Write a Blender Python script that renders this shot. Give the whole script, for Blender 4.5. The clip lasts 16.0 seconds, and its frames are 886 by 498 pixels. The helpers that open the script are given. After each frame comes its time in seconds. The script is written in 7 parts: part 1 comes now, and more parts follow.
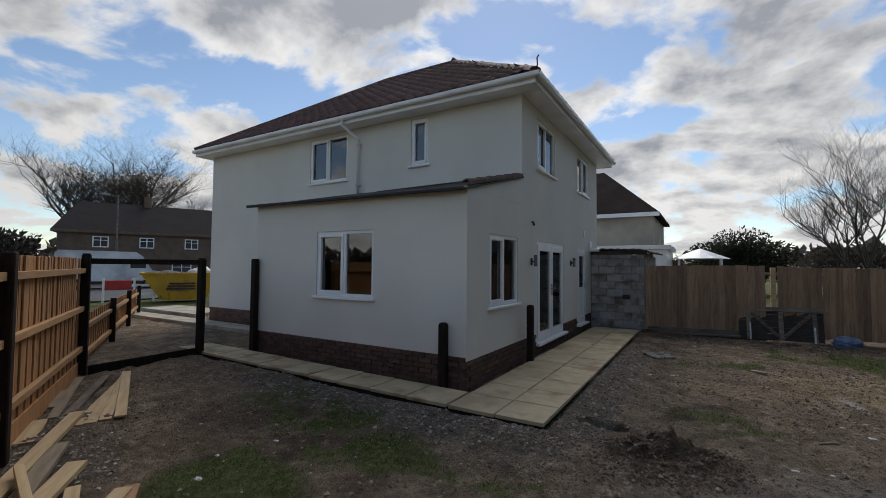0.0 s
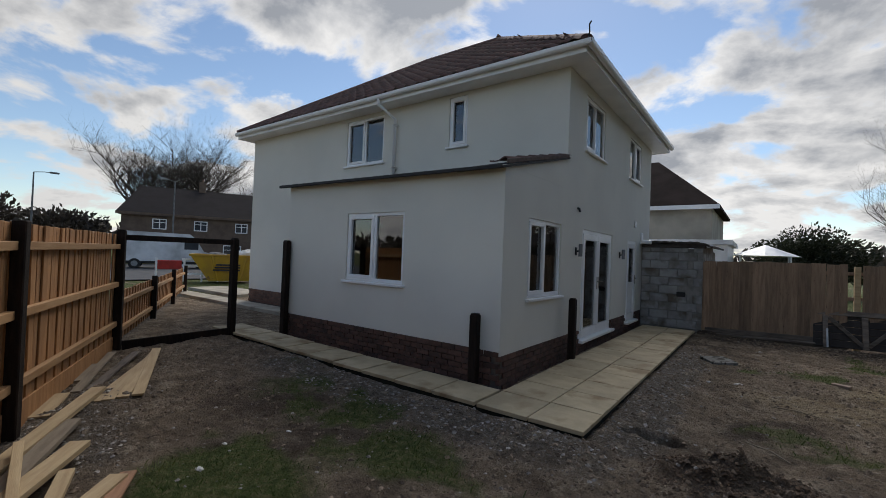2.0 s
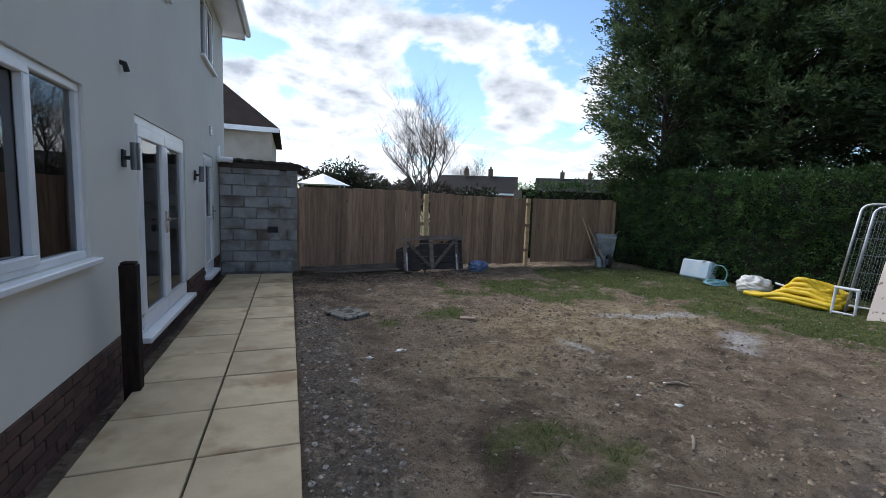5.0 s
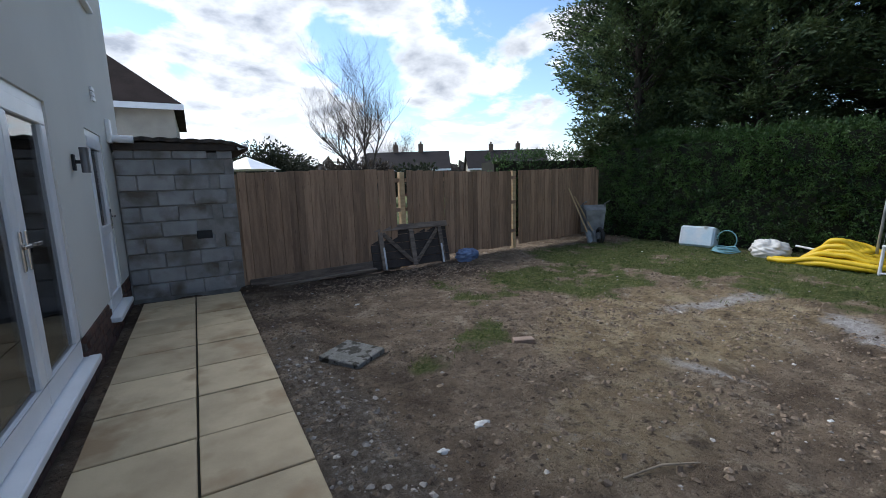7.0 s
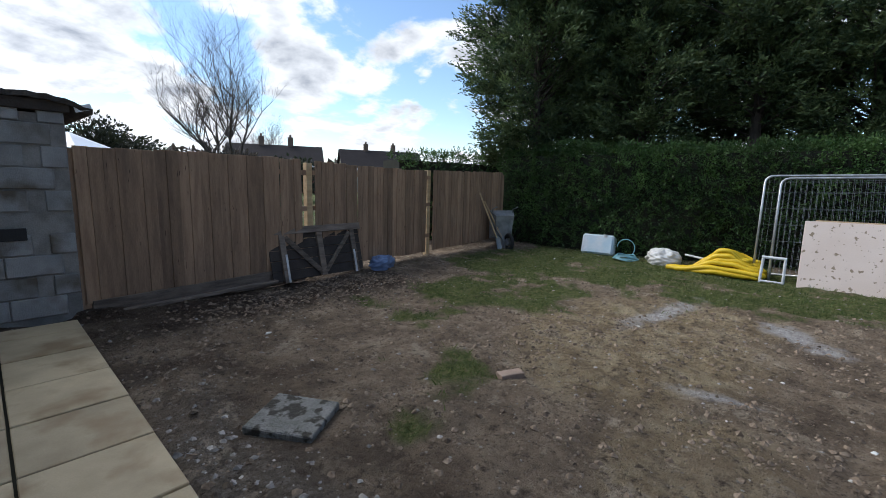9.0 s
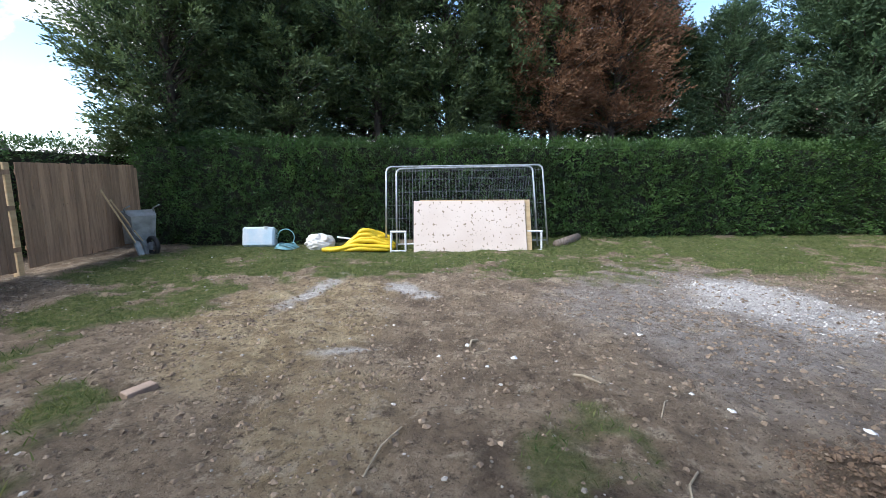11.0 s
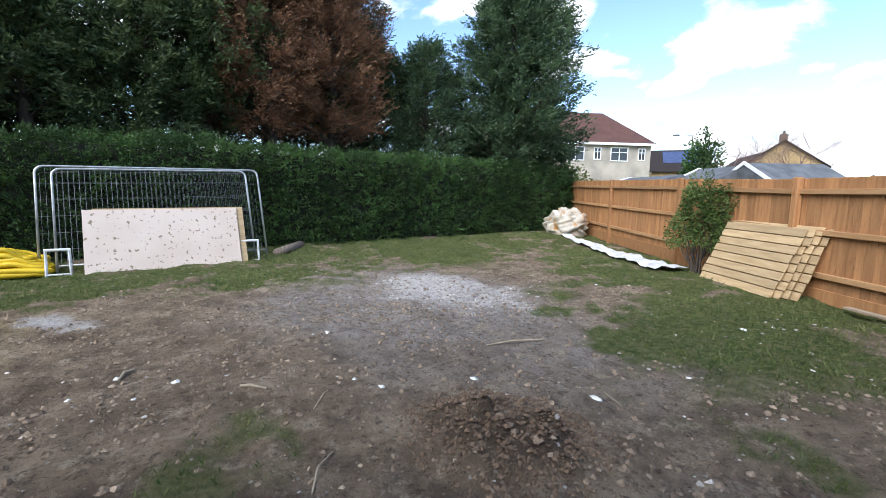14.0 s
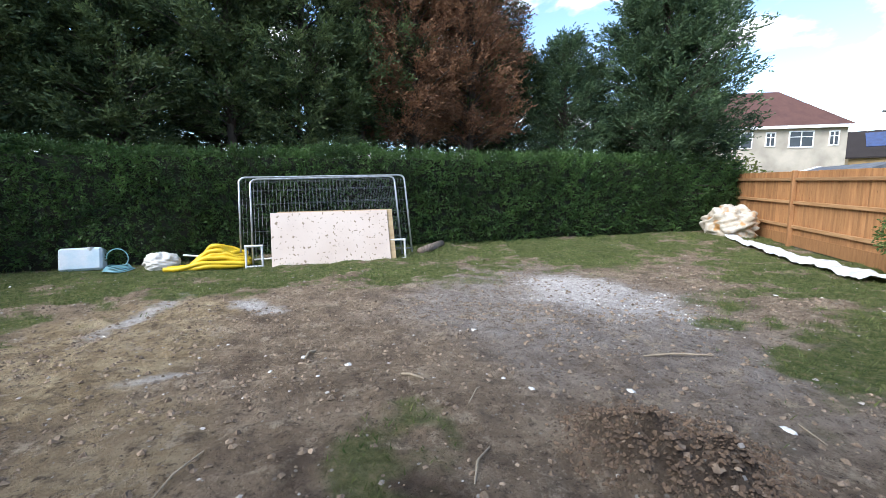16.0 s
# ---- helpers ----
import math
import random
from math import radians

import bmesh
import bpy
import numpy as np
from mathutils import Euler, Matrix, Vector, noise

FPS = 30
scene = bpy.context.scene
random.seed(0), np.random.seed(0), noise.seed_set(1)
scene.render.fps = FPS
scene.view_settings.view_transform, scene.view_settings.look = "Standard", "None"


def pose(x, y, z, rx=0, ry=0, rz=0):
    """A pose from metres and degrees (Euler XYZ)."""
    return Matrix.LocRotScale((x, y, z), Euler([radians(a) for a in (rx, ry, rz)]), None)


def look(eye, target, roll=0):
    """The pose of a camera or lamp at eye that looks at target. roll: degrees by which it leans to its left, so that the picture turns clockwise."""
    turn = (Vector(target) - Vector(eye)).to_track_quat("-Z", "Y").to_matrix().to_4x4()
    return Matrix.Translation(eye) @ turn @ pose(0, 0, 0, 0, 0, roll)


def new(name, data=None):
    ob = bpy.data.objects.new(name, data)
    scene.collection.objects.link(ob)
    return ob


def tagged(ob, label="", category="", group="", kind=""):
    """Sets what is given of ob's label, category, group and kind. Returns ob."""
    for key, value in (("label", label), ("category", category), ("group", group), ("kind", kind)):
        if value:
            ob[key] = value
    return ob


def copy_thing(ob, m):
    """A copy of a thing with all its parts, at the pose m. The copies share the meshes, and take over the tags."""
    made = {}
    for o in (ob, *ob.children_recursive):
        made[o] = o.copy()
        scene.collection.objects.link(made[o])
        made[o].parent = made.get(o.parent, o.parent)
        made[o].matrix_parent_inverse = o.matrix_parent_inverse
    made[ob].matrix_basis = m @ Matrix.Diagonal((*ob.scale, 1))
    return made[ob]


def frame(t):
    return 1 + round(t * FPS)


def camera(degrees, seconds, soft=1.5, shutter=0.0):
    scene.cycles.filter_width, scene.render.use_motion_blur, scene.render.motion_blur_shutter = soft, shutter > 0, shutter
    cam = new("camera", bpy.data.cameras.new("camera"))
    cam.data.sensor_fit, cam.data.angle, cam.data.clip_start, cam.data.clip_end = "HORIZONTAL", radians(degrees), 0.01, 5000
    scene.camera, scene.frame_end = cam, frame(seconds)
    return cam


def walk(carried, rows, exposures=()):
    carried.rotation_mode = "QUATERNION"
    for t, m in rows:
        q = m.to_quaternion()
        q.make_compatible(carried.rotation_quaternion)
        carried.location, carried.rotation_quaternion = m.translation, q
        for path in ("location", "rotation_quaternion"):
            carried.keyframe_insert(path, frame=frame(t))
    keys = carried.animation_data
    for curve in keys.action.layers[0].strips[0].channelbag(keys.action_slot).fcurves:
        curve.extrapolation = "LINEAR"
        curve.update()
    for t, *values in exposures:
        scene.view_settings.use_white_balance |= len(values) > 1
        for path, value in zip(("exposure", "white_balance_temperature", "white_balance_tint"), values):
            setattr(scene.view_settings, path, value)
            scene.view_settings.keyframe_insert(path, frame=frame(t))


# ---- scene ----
cam = camera(91.7, 16.0, soft=0.7)
PATH = [
    (0, (0.346, -0.041, 1.672), (-0.686, 1.67, 1.751), 0.5),
    (0.5, (0.342, -0.049, 1.685), (-0.704, 1.654, 1.758), 0.6),
    (1, (0.31, -0.054, 1.65), (-0.797, 1.61, 1.706), 1.1),
    (1.5, (0.276, 0.094, 1.625), (-0.901, 1.712, 1.66), 1.5),
    (2, (0.184, 0.439, 1.6), (-1.011, 2.043, 1.632), 2.2),
    (2.5, (-0.047, 0.747, 1.567), (-1.076, 2.462, 1.555), 2.7),
    (3, (-0.25, 1.173, 1.493), (-0.928, 3.054, 1.431), 3.8),
    (3.5, (-0.476, 1.751, 1.497), (-0.623, 3.745, 1.48), 3.1),
    (4, (-0.713, 2.366, 1.508), (-0.232, 4.297, 1.308), 6.4),
    (4.5, (-0.954, 3.064, 1.502), (-0.424, 4.984, 1.316), 3.9),
    (5, (-1.194, 3.668, 1.5), (-0.519, 5.539, 1.288), 2.1),
    (5.2, (-1.29, 3.905, 1.49), (-0.439, 5.703, 1.285), 0.4),
    (7.3, (-1.603, 6.147, 1.524), (-0.619, 7.859, 1.21), -1.3),
    (7.5, (-1.626, 6.365, 1.525), (-0.634, 8.074, 1.22), -0.8),
    (8, (-1.625, 6.863, 1.471), (-0.654, 8.588, 1.186), -0.6),
    (8.5, (-1.678, 7.143, 1.465), (-0.526, 8.753, 1.185), 0.6),
    (9, (-1.695, 7.19, 1.453), (-0.244, 8.531, 1.149), 1.6),
    (9.5, (-1.668, 7.115, 1.459), (0.039, 8.11, 1.148), 2.4),
    (10, (-1.664, 7.045, 1.452), (0.196, 7.699, 1.12), 1.0),
    (10.2, (-1.681, 7.01, 1.461), (0.227, 7.51, 1.128), 0.5),
    (12.3, (-1.803, 6.212, 1.373), (0.15, 5.862, 1.126), 1.6),
    (12.5, (-1.829, 6.182, 1.374), (0.111, 5.757, 1.134), 1.7),
    (13, (-1.849, 6.129, 1.38), (0.04, 5.516, 1.144), 1.5),
    (13.5, (-1.869, 6.081, 1.374), (-0.071, 5.241, 1.128), 1.1),
    (14, (-1.895, 6.044, 1.374), (-0.188, 5.035, 1.115), 0.8),
    (14.5, (-1.909, 6.025, 1.365), (-0.227, 4.977, 1.094), 0.9),
    (15, (-1.882, 6.063, 1.368), (-0.188, 5.037, 1.09), 0.4),
    (15.5, (-1.863, 6.137, 1.389), (-0.044, 5.353, 1.109), -0.2),
    (16, (-1.856, 6.21, 1.398), (0.074, 5.755, 1.134), -0.6),
]
walk(cam, [(t, look(eye, target, roll)) for t, eye, target, roll in PATH],
     [(0.0, 0.22, 6600, 10), (3.0, 0.34, 6600, 10), (3.6, 0.55, 6450, 10), (4.0, 0.85, 6300, 10), (5.0, 0.98, 6050, 10), (7.5, 0.98, 6000, 10), (9.0, 0.92, 6050, 10), (9.5, 1.18, 6050, 10), (10.2, 1.60, 6000, 10), (12.5, 2.0, 6100, 10), (14.5, 1.55, 5950, 10), (15.3, 1.66, 5950, 10), (16.0, 1.88, 6050, 10)])

# ---- light ----
SUN_AZ, SUN_EL = 24.0, 42.0   # degrees left of +y, and above the horizon
sun = new("sun", bpy.data.lights.new("sun", "SUN"))
sun.data.energy, sun.data.angle, sun.data.color = 1.7, radians(46.0), (1.0, 0.95, 0.88)
_az, _el = radians(SUN_AZ), radians(SUN_EL)
SUN_DIR = Vector((-math.sin(_az) * math.cos(_el), math.cos(_az) * math.cos(_el), math.sin(_el)))
sun.matrix_world = look(SUN_DIR * 60, (0, 0, 0))

world = bpy.data.worlds.new("sky")
scene.world = world
world.use_nodes = True
wn, wl = world.node_tree.nodes, world.node_tree.links
wn.clear()


def wnode(kind, **sets):
    n = wn.new(kind)
    for k, v in sets.items():
        if k in n.inputs:
            n.inputs[k].default_value = v
    return n


def wmath(op, a, b=None, clamp=False):
    n = wn.new("ShaderNodeMath")
    n.operation, n.use_clamp = op, clamp
    for i, v in enumerate((a, b)):
        if v is None:
            continue
        if isinstance(v, (int, float)):
            n.inputs[i].default_value = v
        else:
            wl.new(v, n.inputs[i])
    return n.outputs[0]


sky = wn.new("ShaderNodeTexSky")
sky.sky_type, sky.sun_disc = "NISHITA", False
sky.sun_elevation, sky.sun_rotation = _el, -_az
sky.air_density, sky.dust_density, sky.ozone_density = 1.0, 0.1, 1.6
coord = wn.new("ShaderNodeTexCoord")
sep = wn.new("ShaderNodeSeparateXYZ")
wl.new(coord.outputs["Generated"], sep.inputs[0])
up = wmath("ADD", wmath("MAXIMUM", sep.outputs[2], 0.0), 0.30)
plane = wn.new("ShaderNodeCombineXYZ")
wl.new(wmath("DIVIDE", sep.outputs[0], up), plane.inputs[0])
wl.new(wmath("DIVIDE", sep.outputs[1], up), plane.inputs[1])
# slow drift of cover: heavier round the sun, broken on the other side
sun_dot = wn.new("ShaderNodeVectorMath")
sun_dot.operation = "DOT_PRODUCT"
wl.new(coord.outputs["Generated"], sun_dot.inputs[0])
sun_dot.inputs[1].default_value = SUN_DIR
near_sun = wmath("POWER", wmath("MAXIMUM", sun_dot.outputs["Value"], 0.0), 2.5)


def cloud_noise(scale, detail, offset):
    shift = wn.new("ShaderNodeVectorMath")
    shift.operation = "ADD"
    wl.new(plane.outputs[0], shift.inputs[0])
    shift.inputs[1].default_value = offset
    n = wnode("ShaderNodeTexNoise", Scale=scale, Detail=detail, Roughness=0.55, Distortion=0.25)
    wl.new(shift.outputs[0], n.inputs["Vector"])
    return n.outputs["Fac"]


CLOUD_AT = (3.1, 7.4, 0.0)
big = cloud_noise(2.3, 9.0, CLOUD_AT)
low = wmath("POWER", wmath("SUBTRACT", 1.0, wmath("MAXIMUM", sep.outputs[2], 0.0)), 6.0)
cover = wmath("ADD", wmath("ADD", wmath("SUBTRACT", big, 0.05), wmath("MULTIPLY", near_sun, 0.12)), wmath("MULTIPLY", low, 0.10))
ramp = wn.new("ShaderNodeValToRGB")
ramp.color_ramp.interpolation = "EASE"
ramp.color_ramp.elements[0].position, ramp.color_ramp.elements[1].position = 0.475, 0.565
wl.new(cover, ramp.inputs[0])
# shading inside a cloud: thick parts are grey below, thin ones bright
thick = wn.new("ShaderNodeValToRGB")
thick.color_ramp.elements[0].position, thick.color_ramp.elements[1].position = 0.46, 0.60
thick.color_ramp.elements[0].color, thick.color_ramp.elements[1].color = (0.90, 0.90, 0.90, 1), (0.33, 0.355, 0.40, 1)
wl.new(wmath("ADD", wmath("ADD", wmath("MULTIPLY", big, 0.6), wmath("MULTIPLY", cloud_noise(3.6, 6.0, (1.7, 2.2, 0.0)), 0.42)), wmath("MULTIPLY", wmath("SUBTRACT", near_sun, 0.75), 0.14)), thick.inputs[0])
glow = wmath("ADD", 0.60, wmath("MULTIPLY", near_sun, 0.36))
cloud_col = wn.new("ShaderNodeVectorMath")
cloud_col.operation = "SCALE"
wl.new(thick.outputs[0], cloud_col.inputs[0])
wl.new(glow, cloud_col.inputs["Scale"])
SKY_STRENGTH, CLOUD_STRENGTH = 0.10, 1.0
sky_scaled = wn.new("ShaderNodeVectorMath")
sky_scaled.operation = "SCALE"
wl.new(sky.outputs[0], sky_scaled.inputs[0])
sky_scaled.inputs["Scale"].default_value = SKY_STRENGTH
mix = wn.new("ShaderNodeMix")
mix.data_type = "RGBA"
wl.new(ramp.outputs[0], mix.inputs["Factor"])
wl.new(sky_scaled.outputs[0], mix.inputs["A"])
wl.new(cloud_col.outputs[0], mix.inputs["B"])
bg = wnode("ShaderNodeBackground", Strength=CLOUD_STRENGTH)
wl.new(mix.outputs["Result"], bg.inputs["Color"])
wout = wn.new("ShaderNodeOutputWorld")
wl.new(bg.outputs[0], wout.inputs["Surface"])


# ---- geometry helpers ----
class Geo:
    """A growing list of corners and faces."""

    def __init__(self):
        self.v, self.f = [], []

    def add(self, verts, faces):
        k = len(self.v)
        self.v.extend(tuple(p) for p in verts)
        self.f.extend(tuple(k + i for i in face) for face in faces)
        return self

    def box(self, x0, x1, y0, y1, z0, z1, bevel=0.0, m=None):
        if bevel <= 0:
            vs = [(x, y, z) for x in (x0, x1) for y in (y0, y1) for z in (z0, z1)]
            fs = [(0, 1, 3, 2), (4, 6, 7, 5), (0, 4, 5, 1), (2, 3, 7, 6), (0, 2, 6, 4), (1, 5, 7, 3)]
        else:
            b = min(bevel, 0.45 * min(x1 - x0, y1 - y0, z1 - z0))
            vs, index = [], {}
            for ix, (x, sx) in enumerate(((x0, 1), (x1, -1))):
                for iy, (y, sy) in enumerate(((y0, 1), (y1, -1))):
                    for iz, (z, sz) in enumerate(((z0, 1), (z1, -1))):
                        for a in range(3):
                            index[ix, iy, iz, a] = len(vs)
                            vs.append((x + (b * sx if a != 0 else 0), y + (b * sy if a != 1 else 0), z + (b * sz if a != 2 else 0)))
            fs = []
            for a in range(3):
                o = [i for i in range(3) if i != a]
                for s in (0, 1):
                    ring = []
                    for p, q in ((0, 0), (1, 0), (1, 1), (0, 1)):
                        c = [0, 0, 0]
                        c[a], c[o[0]], c[o[1]] = s, p, q
                        ring.append(index[c[0], c[1], c[2], a])
                    fs.append(tuple(ring if (s == 1) == (a != 1) else ring[::-1]))
            for a in range(3):
                o = [i for i in range(3) if i != a]
                for p in (0, 1):
                    for q in (0, 1):
                        c0, c1 = [0, 0, 0], [0, 0, 0]
                        c0[o[0]] = c1[o[0]] = p
                        c0[o[1]] = c1[o[1]] = q
                        c1[a] = 1
                        fs.append((index[(*c0, o[0])], index[(*c0, o[1])], index[(*c1, o[1])], index[(*c1, o[0])]))
            for ix in (0, 1):
                for iy in (0, 1):
                    for iz in (0, 1):
                        fs.append(tuple(index[ix, iy, iz, a] for a in range(3)))
        if m is not None:
            vs = [tuple(m @ Vector(p)) for p in vs]
        return self.add(vs, fs)

    def beam(self, p, q, w, h, bevel=0.0, roll=0.0):
        """A bar from p to q, w wide (sideways) and h high."""
        p, q = Vector(p), Vector(q)
        d = q - p
        x = d.normalized()
        side = Vector((0, 0, 1)).cross(x)
        if side.length < 1e-4:
            side = Vector((0, 1, 0))
        side.normalize()
        top = x.cross(side)
        m = Matrix((x, side, top)).transposed().to_4x4()
        m.translation = p
        if roll:
            m = m @ Matrix.Rotation(radians(roll), 4, "X")
        return self.box(0, d.length, -w / 2, w / 2, -h / 2, h / 2, bevel, m)

    def tube(self, pts, radii, sides=8, cap=True):
        pts = [Vector(p) for p in pts]
        if isinstance(radii, (int, float)):
            radii = [radii] * len(pts)
        rings, ref = [], None
        for i, p in enumerate(pts):
            d = (pts[min(i + 1, len(pts) - 1)] - pts[max(i - 1, 0)]).normalized()
            if ref is None:
                ref = d.orthogonal().normalized()
            ref = (ref - d * ref.dot(d))
            ref = ref.normalized() if ref.length > 1e-6 else d.orthogonal().normalized()
            b = d.cross(ref)
            rings.append([p + (ref * math.cos(a) + b * math.sin(a)) * radii[i] for a in (2 * math.pi * s / sides for s in range(sides))])
        vs = [v for r in rings for v in r]
        fs = [(i * sides + s, i * sides + (s + 1) % sides, (i + 1) * sides + (s + 1) % sides, (i + 1) * sides + s) for i in range(len(pts) - 1) for s in range(sides)]
        if cap:
            fs += [tuple(range(sides))[::-1], tuple((len(pts) - 1) * sides + s for s in range(sides))]
        return self.add(vs, fs)

    def weld(self):
        seen, back, vs = {}, [], []
        for p in self.v:
            k = tuple(round(c, 4) for c in p)
            if k not in seen:
                seen[k] = len(vs)
                vs.append(p)
            back.append(seen[k])
        self.v, self.f = vs, [tuple(back[i] for i in f) for f in self.f]
        return self

    def move(self, m):
        self.v = [tuple(m @ Vector(p)) for p in self.v]
        return self


def mesh_of(name, geo, material, smooth=False):
    me = bpy.data.meshes.new(name)
    if isinstance(geo, Geo):
        me.from_pydata(geo.v, [], geo.f)
    else:
        me.from_pydata(geo[0], [], geo[1])
    me.materials.append(material)
    if smooth:
        me.shade_smooth()
    me.update()
    return me


WORLD = {}


def thing(name, at=(0, 0, 0), turn=0.0, label="", category="", group="", kind=""):
    """An empty at the base of a thing."""
    ob = new(name)
    ob.matrix_basis = pose(*at, 0, 0, turn)
    WORLD[ob] = ob.matrix_basis.copy()
    ob.empty_display_size = 0.2
    return tagged(ob, label, category, group, kind)


def part(name, geo, material, parent, label="", smooth=False, kind=""):
    """One mesh, given in world places, under its thing or part."""
    ob = new(name, mesh_of(name, geo, material, smooth))
    if parent is not None:
        ob.parent = parent
        ob.matrix_parent_inverse = WORLD[parent].inverted()
    WORLD[ob] = Matrix.Identity(4)
    return tagged(ob, label, "", "", kind)


def lone(name, geo, material, label, category, group="", kind="", at=None, turn=0.0, smooth=False):
    """A thing of one mesh; geo in its own places when at is given."""
    ob = new(name, mesh_of(name, geo, material, smooth))
    if at is not None:
        ob.matrix_basis = pose(*at, 0, 0, turn)
    WORLD[ob] = ob.matrix_basis.copy()
    return tagged(ob, label, category, group, kind)


def piece(name, mesh, m, parent):
    """One of many alike pieces on a shared mesh; m is its place in the world."""
    ob = new(name, mesh)
    ob.parent = parent
    ob.matrix_parent_inverse = WORLD[parent].inverted()
    ob.matrix_basis = m
    return ob


def hash2(ix, iy, seed):
    h = (ix.astype(np.int64) * 374761393 + iy.astype(np.int64) * 668265263 + seed * 1442695041) & 0x7FFFFFFF
    h = ((h ^ (h >> 13)) * 1274126177) & 0x7FFFFFFF
    return ((h ^ (h >> 16)) & 0xFFFFFF) / float(0xFFFFFF)


def vnoise(x, y, seed=0):
    ix, iy = np.floor(x), np.floor(y)
    fx, fy = x - ix, y - iy
    fx, fy = fx * fx * (3 - 2 * fx), fy * fy * (3 - 2 * fy)
    a, b = hash2(ix, iy, seed), hash2(ix + 1, iy, seed)
    c, d = hash2(ix, iy + 1, seed), hash2(ix + 1, iy + 1, seed)
    return (a * (1 - fx) + b * fx) * (1 - fy) + (c * (1 - fx) + d * fx) * fy


def fbm(x, y, octaves=4, seed=0):
    s, amp, tot = 0, 1.0, 0.0
    for i in range(octaves):
        s = s + amp * vnoise(x * 2 ** i, y * 2 ** i, seed + i)
        tot += amp
        amp *= 0.5
    return s / tot


def step(a, b, x):
    t = np.clip((x - a) / (b - a), 0, 1)
    return t * t * (3 - 2 * t)


# ---- materials ----
def material(name):
    m = bpy.data.materials.new(name)
    m.use_nodes = True
    nt = m.node_tree
    return m, nt.nodes, nt.links, nt.nodes["Principled BSDF"]


def surface(name, colour, rough=0.7, vary=0.15, scale=3.0, fine=60.0, bump=0.2, bump_scale=None, metal=0.0, second=None, stretch=(1, 1, 1), per_object=0.0, spots=None, spec=0.5, per_island=False):
    """A base colour broken up by a coarse and a fine noise, with fine relief. second: the colour that the coarse noise mixes in."""
    m, n, l, bsdf = material(name)
    tc = n.new("ShaderNodeTexCoord")
    mp = n.new("ShaderNodeMapping")
    mp.inputs["Scale"].default_value = stretch
    l.new(tc.outputs["Object"], mp.inputs["Vector"])
    vec = mp.outputs[0]
    if per_object:
        info = n.new("ShaderNodeObjectInfo")
        if per_island:
            info = n.new("ShaderNodeNewGeometry")
        rnd = info.outputs["Random Per Island" if per_island else "Random"]
        off = n.new("ShaderNodeVectorMath")
        off.operation = "ADD"
        k = n.new("ShaderNodeMath")
        k.operation = "MULTIPLY"
        k.inputs[1].default_value = 37.0
        l.new(rnd, k.inputs[0])
        l.new(vec, off.inputs[0])
        l.new(k.outputs[0], off.inputs[1])
        vec = off.outputs[0]
    coarse = n.new("ShaderNodeTexNoise")
    coarse.inputs["Scale"].default_value, coarse.inputs["Detail"].default_value = scale, 4.0
    grain = n.new("ShaderNodeTexNoise")
    grain.inputs["Scale"].default_value, grain.inputs["Detail"].default_value = fine, 3.0
    l.new(vec, coarse.inputs["Vector"])
    l.new(vec, grain.inputs["Vector"])
    second = second or tuple(c * 0.62 for c in colour)
    r = n.new("ShaderNodeValToRGB")
    r.color_ramp.elements[0].position, r.color_ramp.elements[1].position = 0.38, 0.66
    r.color_ramp.elements[0].color, r.color_ramp.elements[1].color = (*colour, 1), (*second, 1)
    l.new(coarse.outputs["Fac"], r.inputs[0])
    col = r.outputs[0]
    hsv = n.new("ShaderNodeHueSaturation")
    value = n.new("ShaderNodeMath")
    value.operation = "MULTIPLY_ADD"
    value.inputs[1].default_value, value.inputs[2].default_value = 2 * vary, 1.0 - vary
    l.new(grain.outputs["Fac"], value.inputs[0])
    v = value.outputs[0]
    if per_object:
        more = n.new("ShaderNodeMath")
        more.operation = "MULTIPLY_ADD"
        more.inputs[1].default_value = per_object
        l.new(rnd, more.inputs[0])
        lift = n.new("ShaderNodeMath")
        lift.operation = "SUBTRACT"
        l.new(v, lift.inputs[0])
        lift.inputs[1].default_value = per_object / 2
        l.new(lift.outputs[0], more.inputs[2])
        v = more.outputs[0]
    l.new(v, hsv.inputs["Value"])
    l.new(col, hsv.inputs["Color"])
    col = hsv.outputs[0]
    if spots:
        spot_col, spot_scale, lo, hi = spots
        sn = n.new("ShaderNodeTexNoise")
        sn.inputs["Scale"].default_value, sn.inputs["Detail"].default_value = spot_scale, 5.0
        l.new(vec, sn.inputs["Vector"])
        sr = n.new("ShaderNodeMapRange")
        sr.inputs["From Min"].default_value, sr.inputs["From Max"].default_value = lo, hi
        l.new(sn.outputs["Fac"], sr.inputs["Value"])
        mx = n.new("ShaderNodeMix")
        mx.data_type = "RGBA"
        l.new(sr.outputs[0], mx.inputs["Factor"])
        l.new(col, mx.inputs["A"])
        mx.inputs["B"].default_value = (*spot_col, 1)
        col = mx.outputs["Result"]
    l.new(col, bsdf.inputs["Base Color"])
    bsdf.inputs["Roughness"].default_value, bsdf.inputs["Metallic"].default_value = rough, metal
    bsdf.inputs["Specular IOR Level"].default_value = spec
    if bump:
        bn = n.new("ShaderNodeTexNoise")
        bn.inputs["Scale"].default_value, bn.inputs["Detail"].default_value = bump_scale or fine, 4.0
        l.new(vec, bn.inputs["Vector"])
        b = n.new("ShaderNodeBump")
        b.inputs["Strength"].default_value, b.inputs["Distance"].default_value = bump, 0.01
        l.new(bn.outputs["Fac"], b.inputs["Height"])
        l.new(b.outputs[0], bsdf.inputs["Normal"])
    return m


